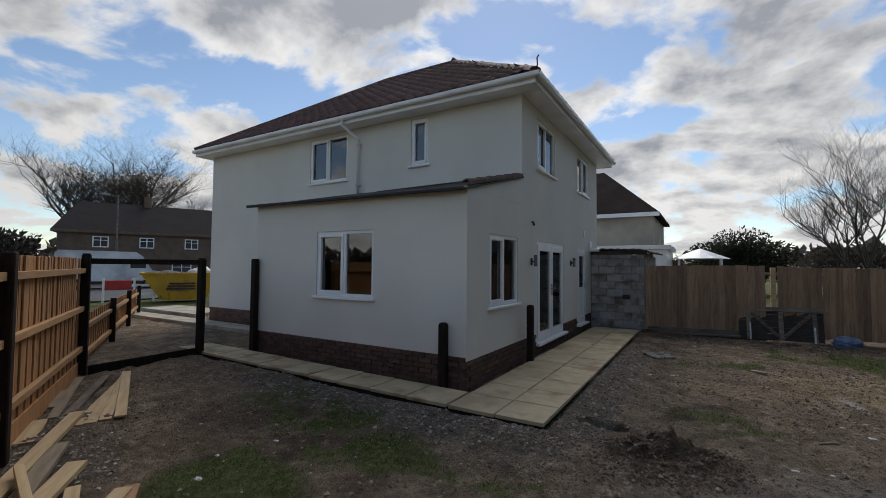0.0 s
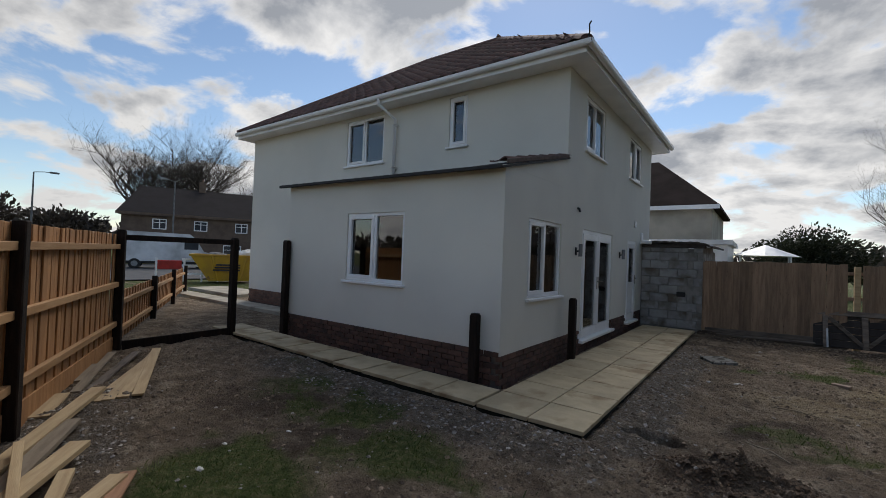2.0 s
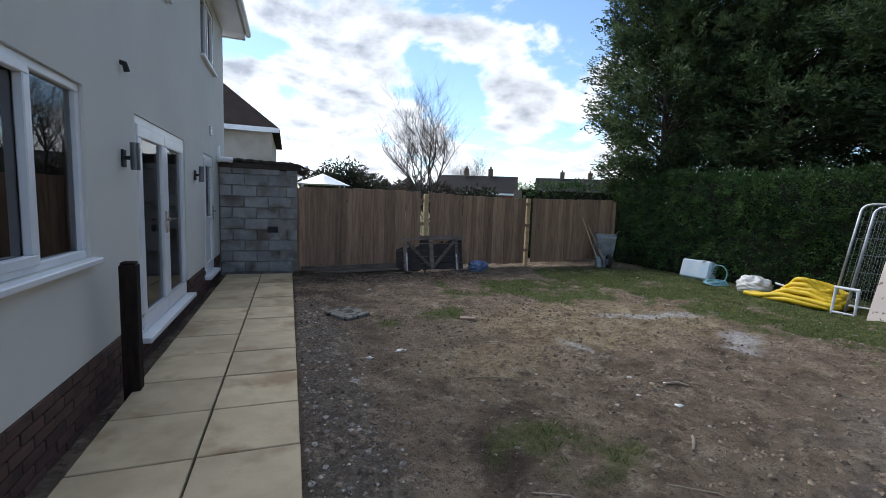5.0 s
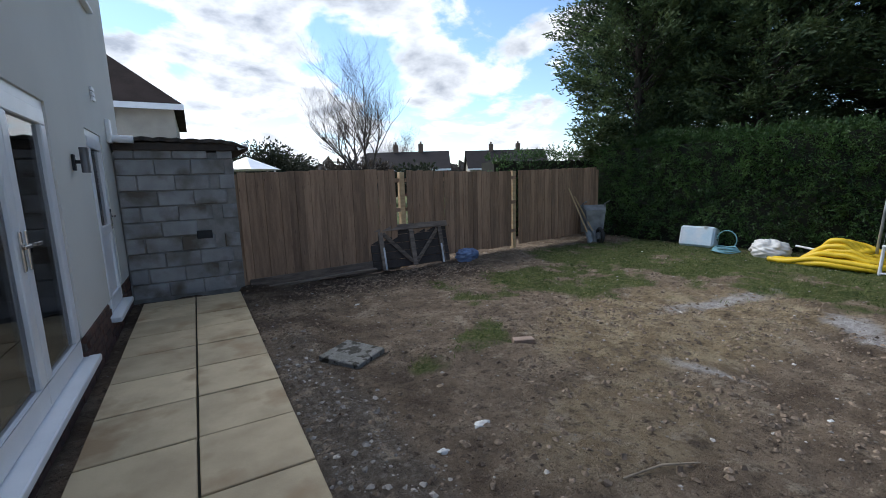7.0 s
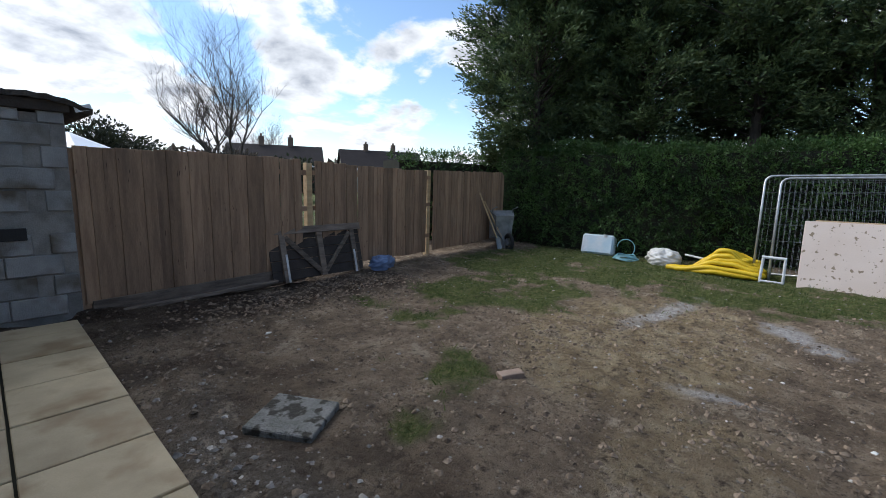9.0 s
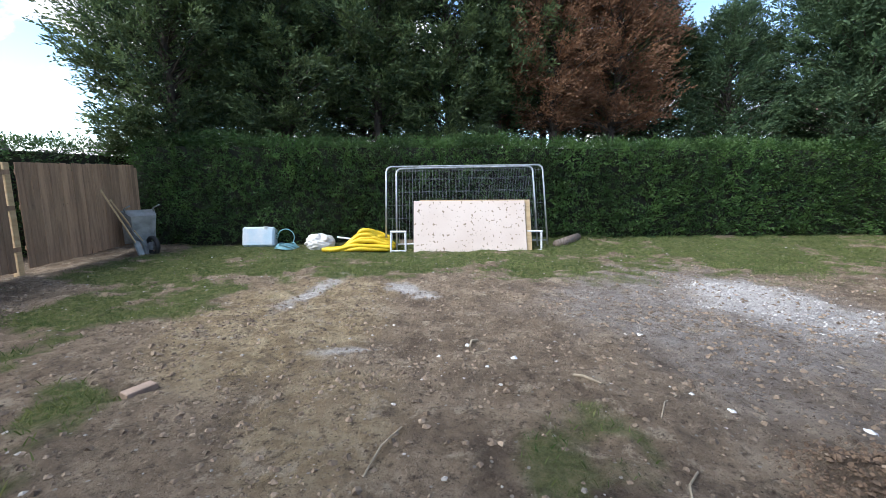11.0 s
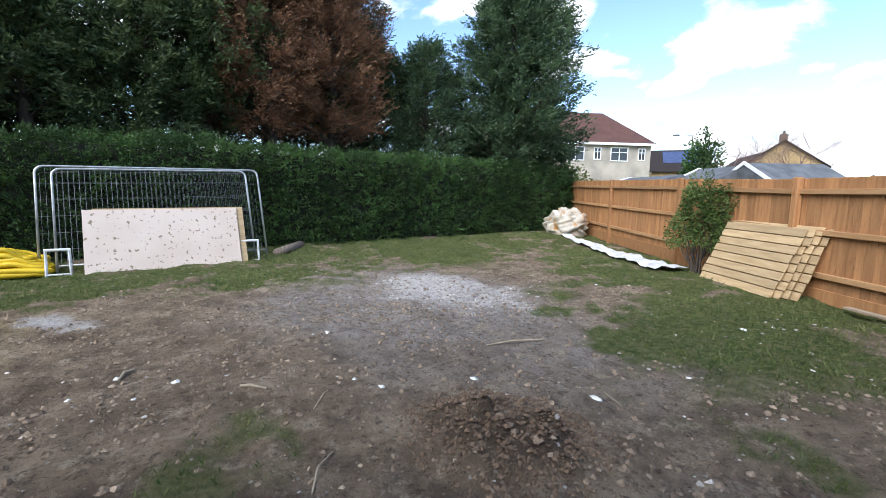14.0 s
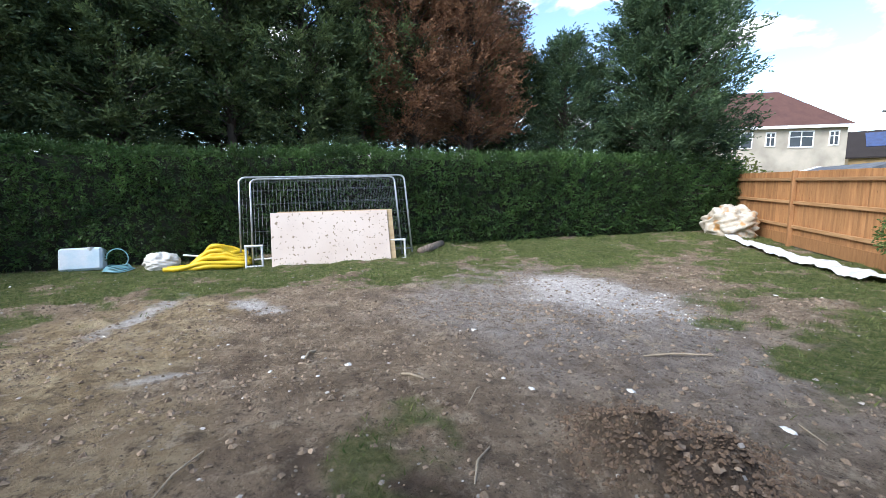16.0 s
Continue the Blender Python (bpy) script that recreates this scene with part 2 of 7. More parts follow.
def glass_material(name, tint):
    m, n, l, bsdf = material(name)
    n.remove(bsdf)
    clear = n.new("ShaderNodeBsdfTransparent")
    clear.inputs["Color"].default_value = (*tint, 1)
    gloss = n.new("ShaderNodeBsdfGlossy")
    gloss.inputs["Roughness"].default_value = 0.015
    fres = n.new("ShaderNodeFresnel")
    fres.inputs["IOR"].default_value = 2.5
    mx = n.new("ShaderNodeMixShader")
    l.new(fres.outputs[0], mx.inputs[0])
    l.new(clear.outputs[0], mx.inputs[1])
    l.new(gloss.outputs[0], mx.inputs[2])
    l.new(mx.outputs[0], n["Material Output"].inputs["Surface"])
    return m


def leaf_material(name, colour, second, rough=0.6, sheen=0.3):
    """Leaves: colour varies from leaf to leaf, and some light comes through."""
    m, n, l, bsdf = material(name)
    geo = n.new("ShaderNodeNewGeometry")
    r = n.new("ShaderNodeValToRGB")
    r.color_ramp.elements[0].color, r.color_ramp.elements[1].color = (*colour, 1), (*second, 1)
    tc = n.new("ShaderNodeTexCoord")
    mid_n = n.new("ShaderNodeTexNoise")
    mid_n.inputs["Scale"].default_value, mid_n.inputs["Detail"].default_value = 2.4, 2.0
    l.new(tc.outputs["Object"], mid_n.inputs["Vector"])
    part_n = n.new("ShaderNodeMath")
    part_n.operation = "MULTIPLY_ADD"
    part_n.inputs[1].default_value, part_n.inputs[2].default_value = 2.6, -1.05
    l.new(mid_n.outputs["Fac"], part_n.inputs[0])
    sum_n = n.new("ShaderNodeMath")
    sum_n.operation, sum_n.use_clamp = "MULTIPLY_ADD", True
    sum_n.inputs[1].default_value = 0.5
    l.new(geo.outputs["Random Per Island"], sum_n.inputs[0])
    l.new(part_n.outputs[0], sum_n.inputs[2])
    l.new(sum_n.outputs[0], r.inputs[0])
    big_n = n.new("ShaderNodeTexNoise")
    big_n.inputs["Scale"].default_value = 0.9
    l.new(tc.outputs["Object"], big_n.inputs["Vector"])
    hsv = n.new("ShaderNodeHueSaturation")
    val = n.new("ShaderNodeMapRange")
    val.inputs["From Min"].default_value, val.inputs["From Max"].default_value = 0.3, 0.7
    val.inputs["To Min"].default_value, val.inputs["To Max"].default_value = 0.7, 1.35
    l.new(big_n.outputs["Fac"], val.inputs["Value"])
    l.new(val.outputs[0], hsv.inputs["Value"])
    l.new(r.outputs[0], hsv.inputs["Color"])
    l.new(hsv.outputs[0], bsdf.inputs["Base Color"])
    bsdf.inputs["Roughness"].default_value = rough
    bsdf.inputs["Specular IOR Level"].default_value = sheen
    tr = n.new("ShaderNodeBsdfTranslucent")
    l.new(hsv.outputs[0], tr.inputs["Color"])
    mx = n.new("ShaderNodeMixShader")
    mx.inputs[0].default_value = 0.28
    l.new(bsdf.outputs[0], mx.inputs[1])
    l.new(tr.outputs[0], mx.inputs[2])
    l.new(mx.outputs[0], n["Material Output"].inputs["Surface"])
    return m


RENDER = surface("wall_render", (0.74, 0.725, 0.66), 0.85, 0.05, 0.8, 220.0, 0.12, 260.0, second=(0.69, 0.675, 0.615))
BRICK = surface("brick", (0.12, 0.062, 0.046), 0.85, 0.25, 7.0, 90.0, 0.5, second=(0.07, 0.042, 0.034), per_object=0.5)
MORTAR = surface("mortar", (0.13, 0.11, 0.095), 0.95, 0.2, 6.0, 120.0, 0.4)
UPVC = surface("white_plastic", (0.90, 0.91, 0.92), 0.32, 0.03, 2.0, 40.0, 0.0, second=(0.81, 0.82, 0.83))
GLASS = glass_material("window_glass", (0.78, 0.81, 0.83))
TILE = surface("roof_tile", (0.125, 0.062, 0.05), 0.75, 0.25, 5.0, 70.0, 0.4, second=(0.075, 0.042, 0.038), per_object=0.45)
TILE_MANY = surface("roof_tile_rest", (0.125, 0.062, 0.05), 0.75, 0.25, 5.0, 70.0, 0.4, second=(0.075, 0.042, 0.038), per_object=0.45, per_island=True)
FELT = surface("black_felt", (0.018, 0.018, 0.02), 0.7, 0.3, 8.0, 80.0, 0.4)
SLAB = surface("sandstone_slab", (0.52, 0.425, 0.27), 0.75, 0.12, 3.2, 130.0, 0.6, 9.0, second=(0.40, 0.32, 0.20), per_object=0.24, spots=((0.30, 0.21, 0.115), 2.4, 0.55, 0.70))
BLOCK = surface("concrete_block", (0.36, 0.355, 0.35), 0.92, 0.2, 4.0, 110.0, 0.7, second=(0.26, 0.257, 0.25), per_object=0.22, spots=((0.13, 0.108, 0.082), 2.2, 0.50, 0.66))
BLOCK_MORTAR = surface("block_mortar", (0.30, 0.285, 0.265), 0.95, 0.25, 5.0, 90.0, 0.6)
NEW_WOOD = surface("orange_fence_wood", (0.40, 0.205, 0.085), 0.75, 0.22, 3.0, 26.0, 0.3, second=(0.31, 0.15, 0.06), stretch=(6, 6, 0.7), per_object=0.35, spots=((0.13, 0.055, 0.025), 9.0, 0.68, 0.72))
RAIL_WOOD = surface("rail_wood", (0.42, 0.25, 0.12), 0.75, 0.2, 3.0, 24.0, 0.3, second=(0.34, 0.185, 0.08), stretch=(0.8, 7, 7), per_object=0.3)
BROWN_WOOD = surface("brown_fence_wood", (0.34, 0.222, 0.140), 0.8, 0.25, 3.0, 26.0, 0.35, second=(0.235, 0.150, 0.096), stretch=(6, 6, 0.7), per_object=0.55, spots=((0.06, 0.03, 0.02), 9.0, 0.68, 0.72))
DARK_POST = surface("dark_stained_post", (0.014, 0.010, 0.008), 0.8, 0.3, 6.0, 50.0, 0.4, second=(0.028, 0.018, 0.013), stretch=(5, 5, 0.8), spec=0.2)
PALE_WOOD = surface("pale_sawn_wood", (0.50, 0.37, 0.21), 0.75, 0.15, 3.0, 30.0, 0.3, second=(0.40, 0.28, 0.15), stretch=(0.8, 7, 7), per_object=0.35)
OLD_WOOD = surface("weathered_wood", (0.22, 0.175, 0.14), 0.85, 0.25, 3.0, 30.0, 0.4, second=(0.10, 0.08, 0.065), stretch=(0.8, 7, 7), per_object=0.4)
STEEL = surface("galvanised_steel", (0.55, 0.57, 0.58), 0.42, 0.15, 8.0, 60.0, 0.1, metal=0.75)
BARK = surface("bark", (0.075, 0.06, 0.048), 0.9, 0.3, 4.0, 30.0, 0.6, second=(0.045, 0.036, 0.03), stretch=(4, 4, 1))
HEDGE_LEAF = leaf_material("hedge_leaf", (0.026, 0.060, 0.018), (0.075, 0.140, 0.038), 0.5, 0.3)
CONIFER_LEAF = leaf_material("conifer_leaf", (0.028, 0.052, 0.026), (0.125, 0.172, 0.066))
BLUE_CONIFER_LEAF = leaf_material("blue_conifer_leaf", (0.032, 0.062, 0.034), (0.100, 0.158, 0.072))
BROWN_CONIFER_LEAF = leaf_material("brown_conifer_leaf", (0.13, 0.07, 0.042), (0.26, 0.14, 0.075))
# near-black with shade put into the colour: hedge insides and slab gaps
DARK_CORE = surface("near_black_shade", (0.02, 0.022, 0.013), 0.95, 0.3, 5.0, 40.0, 0.5)
INSIDE = surface("inside_plaster", (0.62, 0.60, 0.57), 0.9, 0.05, 1.0, 60.0, 0.0)

# ---- ground: one sheet ----
EAST_X, SOUTH_Y, UPPER_Y, FAR_Y, WEST_X = -2.475, 5.286, 7.42, 13.95, -12.3
FENCE_P, FENCE_D = Vector((-7.87, 2.76, 0)), Vector((0.883, -0.469, 0)).normalized()   # boundary fence, towards the hedge
HEDGE_A, HEDGE_B = Vector((8.1, 14.2, 0)), Vector((9.9, -6.8, 0))


def fence_side(x, y):
    """Metres from the boundary fence into the garden."""
    return (x - FENCE_P.x) * -FENCE_D.y * 1.0 + (y - FENCE_P.y) * FENCE_D.x


def spot(x, y, cx, cy, rx, ry, turn=0.0):
    c, s = math.cos(radians(turn)), math.sin(radians(turn))
    u, w = (x - cx) * c + (y - cy) * s, -(x - cx) * s + (y - cy) * c
    return np.sqrt((u / rx) ** 2 + (w / ry) ** 2)


def ground_height(x, y):
    x, y = np.asarray(x, float), np.asarray(y, float)
    near = 1 - step(14, 30, np.hypot(x, y - 4))
    z = -0.10 + 0.010 * np.clip(-x - 2, 0, 8)
    z = z + 0.16 * step(6.5, 9.2, x) * (1 - step(6.0, 11.0, y)) * near
    z = z + near * (0.10 * (fbm(x * 0.55, y * 0.55, 3, 3) - 0.5) + 0.075 * (fbm(x * 2.3, y * 2.3, 4, 11) - 0.5) + 0.060 * (fbm(x * 6.5, y * 6.5, 3, 21) - 0.5) * (0.4 + 1.2 * fbm(x * 0.9, y * 0.9, 2, 23)))
    # dug hole with its spoil, an earth heap, and the low white heap
    z = z - 0.30 * (1 - step(0.45, 1.0, spot(x, y, -0.66, 5.12, 0.30, 0.16, 5) + 0.3 * (fbm(x * 6, y * 6, 2, 5) - 0.5)))
    heap = 1 - step(0.1, 1.0, spot(x, y, 0.05, 4.45, 0.75, 0.6, 25))
    z = z + heap * (0.03 + 0.36 * fbm(x * 7, y * 7, 4, 8) ** 2)
    white = 1 - step(0.05, 1.0, spot(x, y, 3.9, 2.8, 1.7, 1.1, 10))
    z = z + white * (0.02 + 0.13 * fbm(x * 5, y * 5, 3, 12) ** 2)
    rubble = 1 - step(0.2, 1.0, spot(x, y, 1.6, 12.2, 1.9, 0.8, 4))
    z = z + rubble * (0.02 + 0.15 * fbm(x * 6, y * 6, 3, 31) ** 2)
    bank = np.maximum((1 - step(0.0, 1.0, 4.5 - y)) * step(-8.6, -8.0, x) * (1 - step(-1.2, -0.4, x)), (1 - step(0.0, 0.9, x + 1.1)) * step(4.2, 4.7, y) * (1 - step(12.4, 13.0, y)) * step(-1.2, -1.1, x))
    z = z + 0.055 * bank * (y < 4.52) + 0.055 * bank * ((y >= 4.52) & (x > -1.12))
    pad = 1 - step(0.75, 1.15, spot(x, y, -0.44, 9.66, 0.40, 0.40))
    z = z * (1 - pad) - 0.115 * pad
    under = (step(-0.25, 0.0, -0.98 - x) * step(4.35, 4.6, y) * (1 - step(12.8, 13.0, y)))
    path = np.where((x < -0.9) & (y > 4.2), under, 0)
    return np.where(path > 0, np.minimum(z, -0.07) * path + z * (1 - path), z)


def axis(lo, hi, fine, far):
    out = list(np.arange(lo, hi + fine / 2, fine))
    d, a, b = fine, out[0], out[-1]
    left, right = [], []
    while b < far:
        d *= 1.28
        a, b = a - d, b + d
        left.append(a)
        right.append(b)
    return np.array(left[::-1] + out + right)


gx, gy = axis(-8.6, 9.4, 0.045, 1600), axis(-4.2, 13.6, 0.045, 1600)
GX, GY = np.meshgrid(gx, gy, indexing="ij")
GZ = ground_height(GX, GY)
nx, ny = len(gx), len(gy)
gi = np.arange(nx * ny).reshape(nx, ny)
quads = np.stack([gi[:-1, :-1], gi[1:, :-1], gi[1:, 1:], gi[:-1, 1:]], -1).reshape(-1, 4)
gme = bpy.data.meshes.new("ground")
gme.vertices.add(nx * ny)
gme.vertices.foreach_set("co", np.stack([GX, GY, GZ], -1).reshape(-1))
gme.loops.add(len(quads) * 4)
gme.loops.foreach_set("vertex_index", quads.reshape(-1))
gme.polygons.add(len(quads))
gme.polygons.foreach_set("loop_start", np.arange(0, len(quads) * 4, 4))
gme.polygons.foreach_set("loop_total", np.full(len(quads), 4))
gme.update(calc_edges=True)
gme.shade_smooth()


def grass_cover(x, y):
    """How much grass grows at a place, 0 to 1."""
    n = fbm(x * 1.3, y * 1.3, 4, 40) * 0.62 + fbm(x * 5, y * 5, 3, 41) * 0.38
    side = fence_side(x, y)
    rag = 1.3 * (fbm(x * 1.9, y * 1.9, 4, 44) - 0.5)
    g = 0.95 * (1 - step(0.35, 1.0, spot(x, y, -2.7, 1.85, 1.7, 0.85, -30)))                       # tuft near the start
    g = np.maximum(g, 0.55 * (1 - step(0.3, 1.0, spot(x, y, -0.9, 3.2, 0.9, 0.5, 0))))
    g = np.maximum(g, 1.0 * step(3.4, 6.4, x + 0.10 * (y - 6)) * (1 - step(12.5, 13.6, y)))           # strip before the hedge
    g = np.maximum(g, 0.95 * (1 - step(1.6, 5.0, side)) * step(-2.2, 0.2, x))                     # strip along the fence
    g = np.maximum(g, 0.85 * (1 - step(0.4, 1.0, spot(x, y, 3.6, 10.9, 2.6, 1.4, 0) + rag)))
    g = np.maximum(g, 0.75 * (1 - step(0.2, 1.0, spot(x, y, 0.9, 9.4, 1.3, 0.6, 25) + 1.3 * rag)))
    g = np.maximum(g, 0.7 * (1 - step(0.4, 1.0, spot(x, y, 1.4, 1.6, 1.9, 1.6, 0) + rag)))
    g = np.maximum(g, 0.6 * (1 - step(0.3, 1.0, spot(x, y, -3.2, 3.5, 2.4, 0.8, -8) + rag)))
    g = np.maximum(g, 0.8 * (1 - step(0.4, 1.0, spot(x, y, 0.3, 1.1, 2.0, 0.9, -25) + rag)))
    g = np.maximum(g, 0.62 * (1 - step(0.3, 1.0, spot(x, y, 0.6, 9.0, 1.0, 0.45, 0) + rag)))
    g = np.maximum(g, 0.5 * (1 - step(0.4, 1.0, spot(x, y, 0.4, 5.9, 0.8, 0.5, 0) + rag)))
    g = np.maximum(g, 1.0 * step(13, 20, np.hypot(x, y - 4)))
    return np.clip(step(0.44, 0.66, g * 0.50 + n * 1.5 - 0.50), 0, 1) * np.clip(g * 1.6, 0, 1)


def ash_cover(x, y):
    n = fbm(x * 2.2, y * 2.2, 4, 50) * 0.6 + fbm(x * 9, y * 9, 3, 51) * 0.4
    a = 1.0 * (1 - step(0.15, 1.0, spot(x, y, 3.6, 2.6, 2.7, 1.9, 8)))
    a = np.maximum(a, 1.5 * (1 - step(0.25, 1.0, spot(x, y, 3.95, 2.95, 1.15, 0.75, 15) + 0.8 * (n - 0.5))))
    a = np.maximum(a, 1.15 * (1 - step(0.2, 1.0, spot(x, y, 4.25, 7.4, 1.0, 0.38, 40) + 1.6 * (n - 0.5))))
    a = np.maximum(a, 1.05 * (1 - step(0.2, 1.0, spot(x, y, 4.2, 8.7, 1.7, 0.32, -12) + 1.8 * (n - 0.5))))
    a = np.maximum(a, 0.95 * (1 - step(0.2, 1.0, spot(x, y, 2.05, 7.7, 0.7, 0.14, 105) + 1.2 * (n - 0.5))))
    return step(0.42, 0.95, a * 0.62 + n * 0.75 - 0.18)


def gravel_cover(x, y):
    n = fbm(x * 3, y * 3, 4, 60)
    a = 1 - step(0.05, 0.75, np.abs(x + 0.85) + 0.0 * y)
    a = a * step(4.2, 4.6, y) * (1 - step(9, 13, y))
    a = np.maximum(a, (1 - step(0.1, 0.9, np.abs(y - 4.15))) * step(-6.5, -5, x) * (1 - step(-1.0, -0.4, x)))
    a = np.maximum(a, 0.8 * (1 - step(0.5, 1.0, spot(x, y, -4.9, 1.5, 2.3, 1.1, -28))))
    return step(0.45, 0.85, a * 0.7 + n * 0.5 - 0.1)


def sand_cover(x, y):
    n = fbm(x * 1.1, y * 1.1, 4, 70)
    a = 1 - step(0.35, 1.0, spot(x, y, 3.2, 8.6, 3.2, 1.9, 0))
    a = np.maximum(a, 0.8 * (1 - step(0.3, 1.0, spot(x, y, 0.9, 7.6, 1.6, 1.0, 0))))
    return step(0.4, 0.85, a * 0.65 + n * 0.5 - 0.05)


def grey_cover(x, y):
    return 0.8 * (1 - step(0.3, 1.0, spot(x, y, 3.3, 3.4, 4.0, 2.8, 8) + 0.5 * (fbm(x * 1.5, y * 1.5, 4, 66) - 0.5)))


def dark_cover(x, y):
    n = fbm(x * 2.0, y * 2.0, 4, 80)
    a = 0.75 * (1 - step(0.3, 1.0, spot(x, y, 0.05, 4.45, 0.9, 0.7, 25)))
    a = np.maximum(a, 1 - step(0.3, 1.0, spot(x, y, -0.66, 5.12, 0.5, 0.3, 0)))
    a = np.maximum(a, 0.75 * (1 - step(0.3, 1.0, spot(x, y, 0.3, 6.2, 1.2, 0.6, 60))))
    a = np.maximum(a, 0.62 * (1 - step(0.3, 1.0, spot(x, y, -3.2, 2.8, 4.6, 2.0, -25))))
    a = np.maximum(a, 0.9 * step(11.0, 12.2, y) * (1 - step(2.6, 4.0, x)))
    a = np.maximum(a, 0.58 * step(7.6, 9.4, y) * (1 - step(-0.2, 1.6, x)))
    return step(0.45, 0.8, a * 0.65 + n * 0.5 - 0.08)


for cname, fns in (("cover", (grass_cover, ash_cover, gravel_cover)), ("soil", (sand_cover, dark_cover, grey_cover))):
    att = gme.color_attributes.new(cname, "FLOAT_COLOR", "POINT")
    cols = np.ones((nx * ny, 4), np.float32)
    for i, fn in enumerate(fns):
        cols[:, i] = fn(GX, GY).reshape(-1)
    att.data.foreach_set("color", cols.reshape(-1))


def ground_material():
    m, n, l, bsdf = material("garden_soil")
    tc = n.new("ShaderNodeTexCoord")

    def noise_at(scale, detail=5.0, rough=0.6):
        t = n.new("ShaderNodeTexNoise")
        t.inputs["Scale"].default_value, t.inputs["Detail"].default_value, t.inputs["Roughness"].default_value = scale, detail, rough
        l.new(tc.outputs["Object"], t.inputs["Vector"])
        return t.outputs["Fac"]

    def ramp_of(fac, stops):
        r = n.new("ShaderNodeValToRGB")
        while len(r.color_ramp.elements) < len(stops):
            r.color_ramp.elements.new(0.5)
        for e, (p, c) in zip(r.color_ramp.elements, stops):
            e.position, e.color = p, (*c, 1)
        l.new(fac, r.inputs[0])
        return r.outputs[0]

    def blend(fac, a, b):
        x = n.new("ShaderNodeMix")
        x.data_type = "RGBA"
        l.new(fac, x.inputs["Factor"])
        l.new(a, x.inputs["A"])
        l.new(b, x.inputs["B"])
        return x.outputs["Result"]

    def sep_of(name):
        a = n.new("ShaderNodeAttribute")
        a.attribute_name = name
        s = n.new("ShaderNodeSeparateColor")
        l.new(a.outputs["Color"], s.inputs[0])
        return s.outputs

    def crumb(fac_scale, lo, hi, rough=0.75):
        r = n.new("ShaderNodeMapRange")
        r.inputs["From Min"].default_value, r.inputs["From Max"].default_value = lo, hi
        l.new(noise_at(fac_scale, 8.0, rough), r.inputs["Value"])
        return r.outputs[0]

    def plain(c):
        q = n.new("ShaderNodeRGB")
        q.outputs[0].default_value = (*c, 1)
        return q.outputs[0]

    def crumbly(base):
        base = blend(crumb(3.6, 0.55, 0.63), base, plain((0.42, 0.345, 0.255)))
        base = blend(crumb(5.5, 0.52, 0.68), base, plain((0.15, 0.114, 0.082)))
        base = blend(crumb(14.0, 0.53, 0.66), base, plain((0.085, 0.063, 0.046)))
        base = blend(crumb(31.0, 0.60, 0.66), base, plain((0.36, 0.31, 0.25)))
        return blend(crumb(48.0, 0.585, 0.63), base, plain((0.04, 0.031, 0.024)))

    earth = ramp_of(noise_at(2.3, 9.0, 0.72), [(0.30, (0.115, 0.083, 0.058)), (0.46, (0.22, 0.166, 0.117)), (0.56, (0.31, 0.24, 0.170)), (0.70, (0.43, 0.345, 0.25))])
    soil = crumbly(earth)
    sand = crumbly(ramp_of(noise_at(3.0, 9.0, 0.75), [(0.3, (0.15, 0.108, 0.064)), (0.48, (0.33, 0.252, 0.150)), (0.64, (0.50, 0.41, 0.265))]))
    dark = ramp_of(noise_at(12.0, 9.0, 0.75), [(0.3, (0.028, 0.021, 0.016)), (0.52, (0.085, 0.062, 0.046)), (0.72, (0.16, 0.125, 0.095))])
    turf = ramp_of(noise_at(13.0, 8.0, 0.75), [(0.3, (0.035, 0.052, 0.014)), (0.46, (0.08, 0.11, 0.03)), (0.58, (0.16, 0.16, 0.065)), (0.72, (0.24, 0.20, 0.12))])
    gravel = crumbly(ramp_of(noise_at(20.0, 9.0, 0.8), [(0.3, (0.085, 0.067, 0.050)), (0.5, (0.195, 0.162, 0.128)), (0.68, (0.37, 0.335, 0.29))]))
    ash = ramp_of(noise_at(16.0, 8.0, 0.75), [(0.3, (0.27, 0.245, 0.23)), (0.5, (0.52, 0.49, 0.47)), (0.68, (0.72, 0.70, 0.68))])
    grey = ramp_of(noise_at(5.0, 8.0, 0.7), [(0.3, (0.20, 0.180, 0.168)), (0.5, (0.33, 0.30, 0.28)), (0.7, (0.45, 0.425, 0.40))])
    cover, kinds = sep_of("cover"), sep_of("soil")
    c = blend(kinds[2], soil, crumbly(grey))
    c = blend(kinds[0], c, sand)
    c = blend(kinds[1], c, dark)
    c = blend(cover[2], c, gravel)
    c = blend(cover[0], c, turf)
    c = blend(cover[1], c, ash)
    # scattered pale chips
    chips = n.new("ShaderNodeTexVoronoi")
    chips.inputs["Scale"].default_value = 15.0
    chips.inputs["Randomness"].default_value = 1.0
    l.new(tc.outputs["Object"], chips.inputs["Vector"])
    near = n.new("ShaderNodeMapRange")
    near.inputs["From Min"].default_value, near.inputs["From Max"].default_value = 0.20, 0.12
    l.new(chips.outputs["Distance"], near.inputs["Value"])
    cs = n.new("ShaderNodeSeparateColor")
    l.new(chips.outputs["Color"], cs.inputs[0])
    pick = n.new("ShaderNodeMath")
    pick.operation = "GREATER_THAN"
    pick.inputs[1].default_value = 0.80
    l.new(cs.outputs[0], pick.inputs[0])
    both = n.new("ShaderNodeMath")
    both.operation = "MULTIPLY"
    l.new(near.outputs[0], both.inputs[0])
    l.new(pick.outputs[0], both.inputs[1])
    chip_col = ramp_of(cs.outputs[1], [(0.0, (0.20, 0.17, 0.14)), (1.0, (0.46, 0.43, 0.38))])
    c = blend(both.outputs[0], c, chip_col)
    l.new(c, bsdf.inputs["Base Color"])
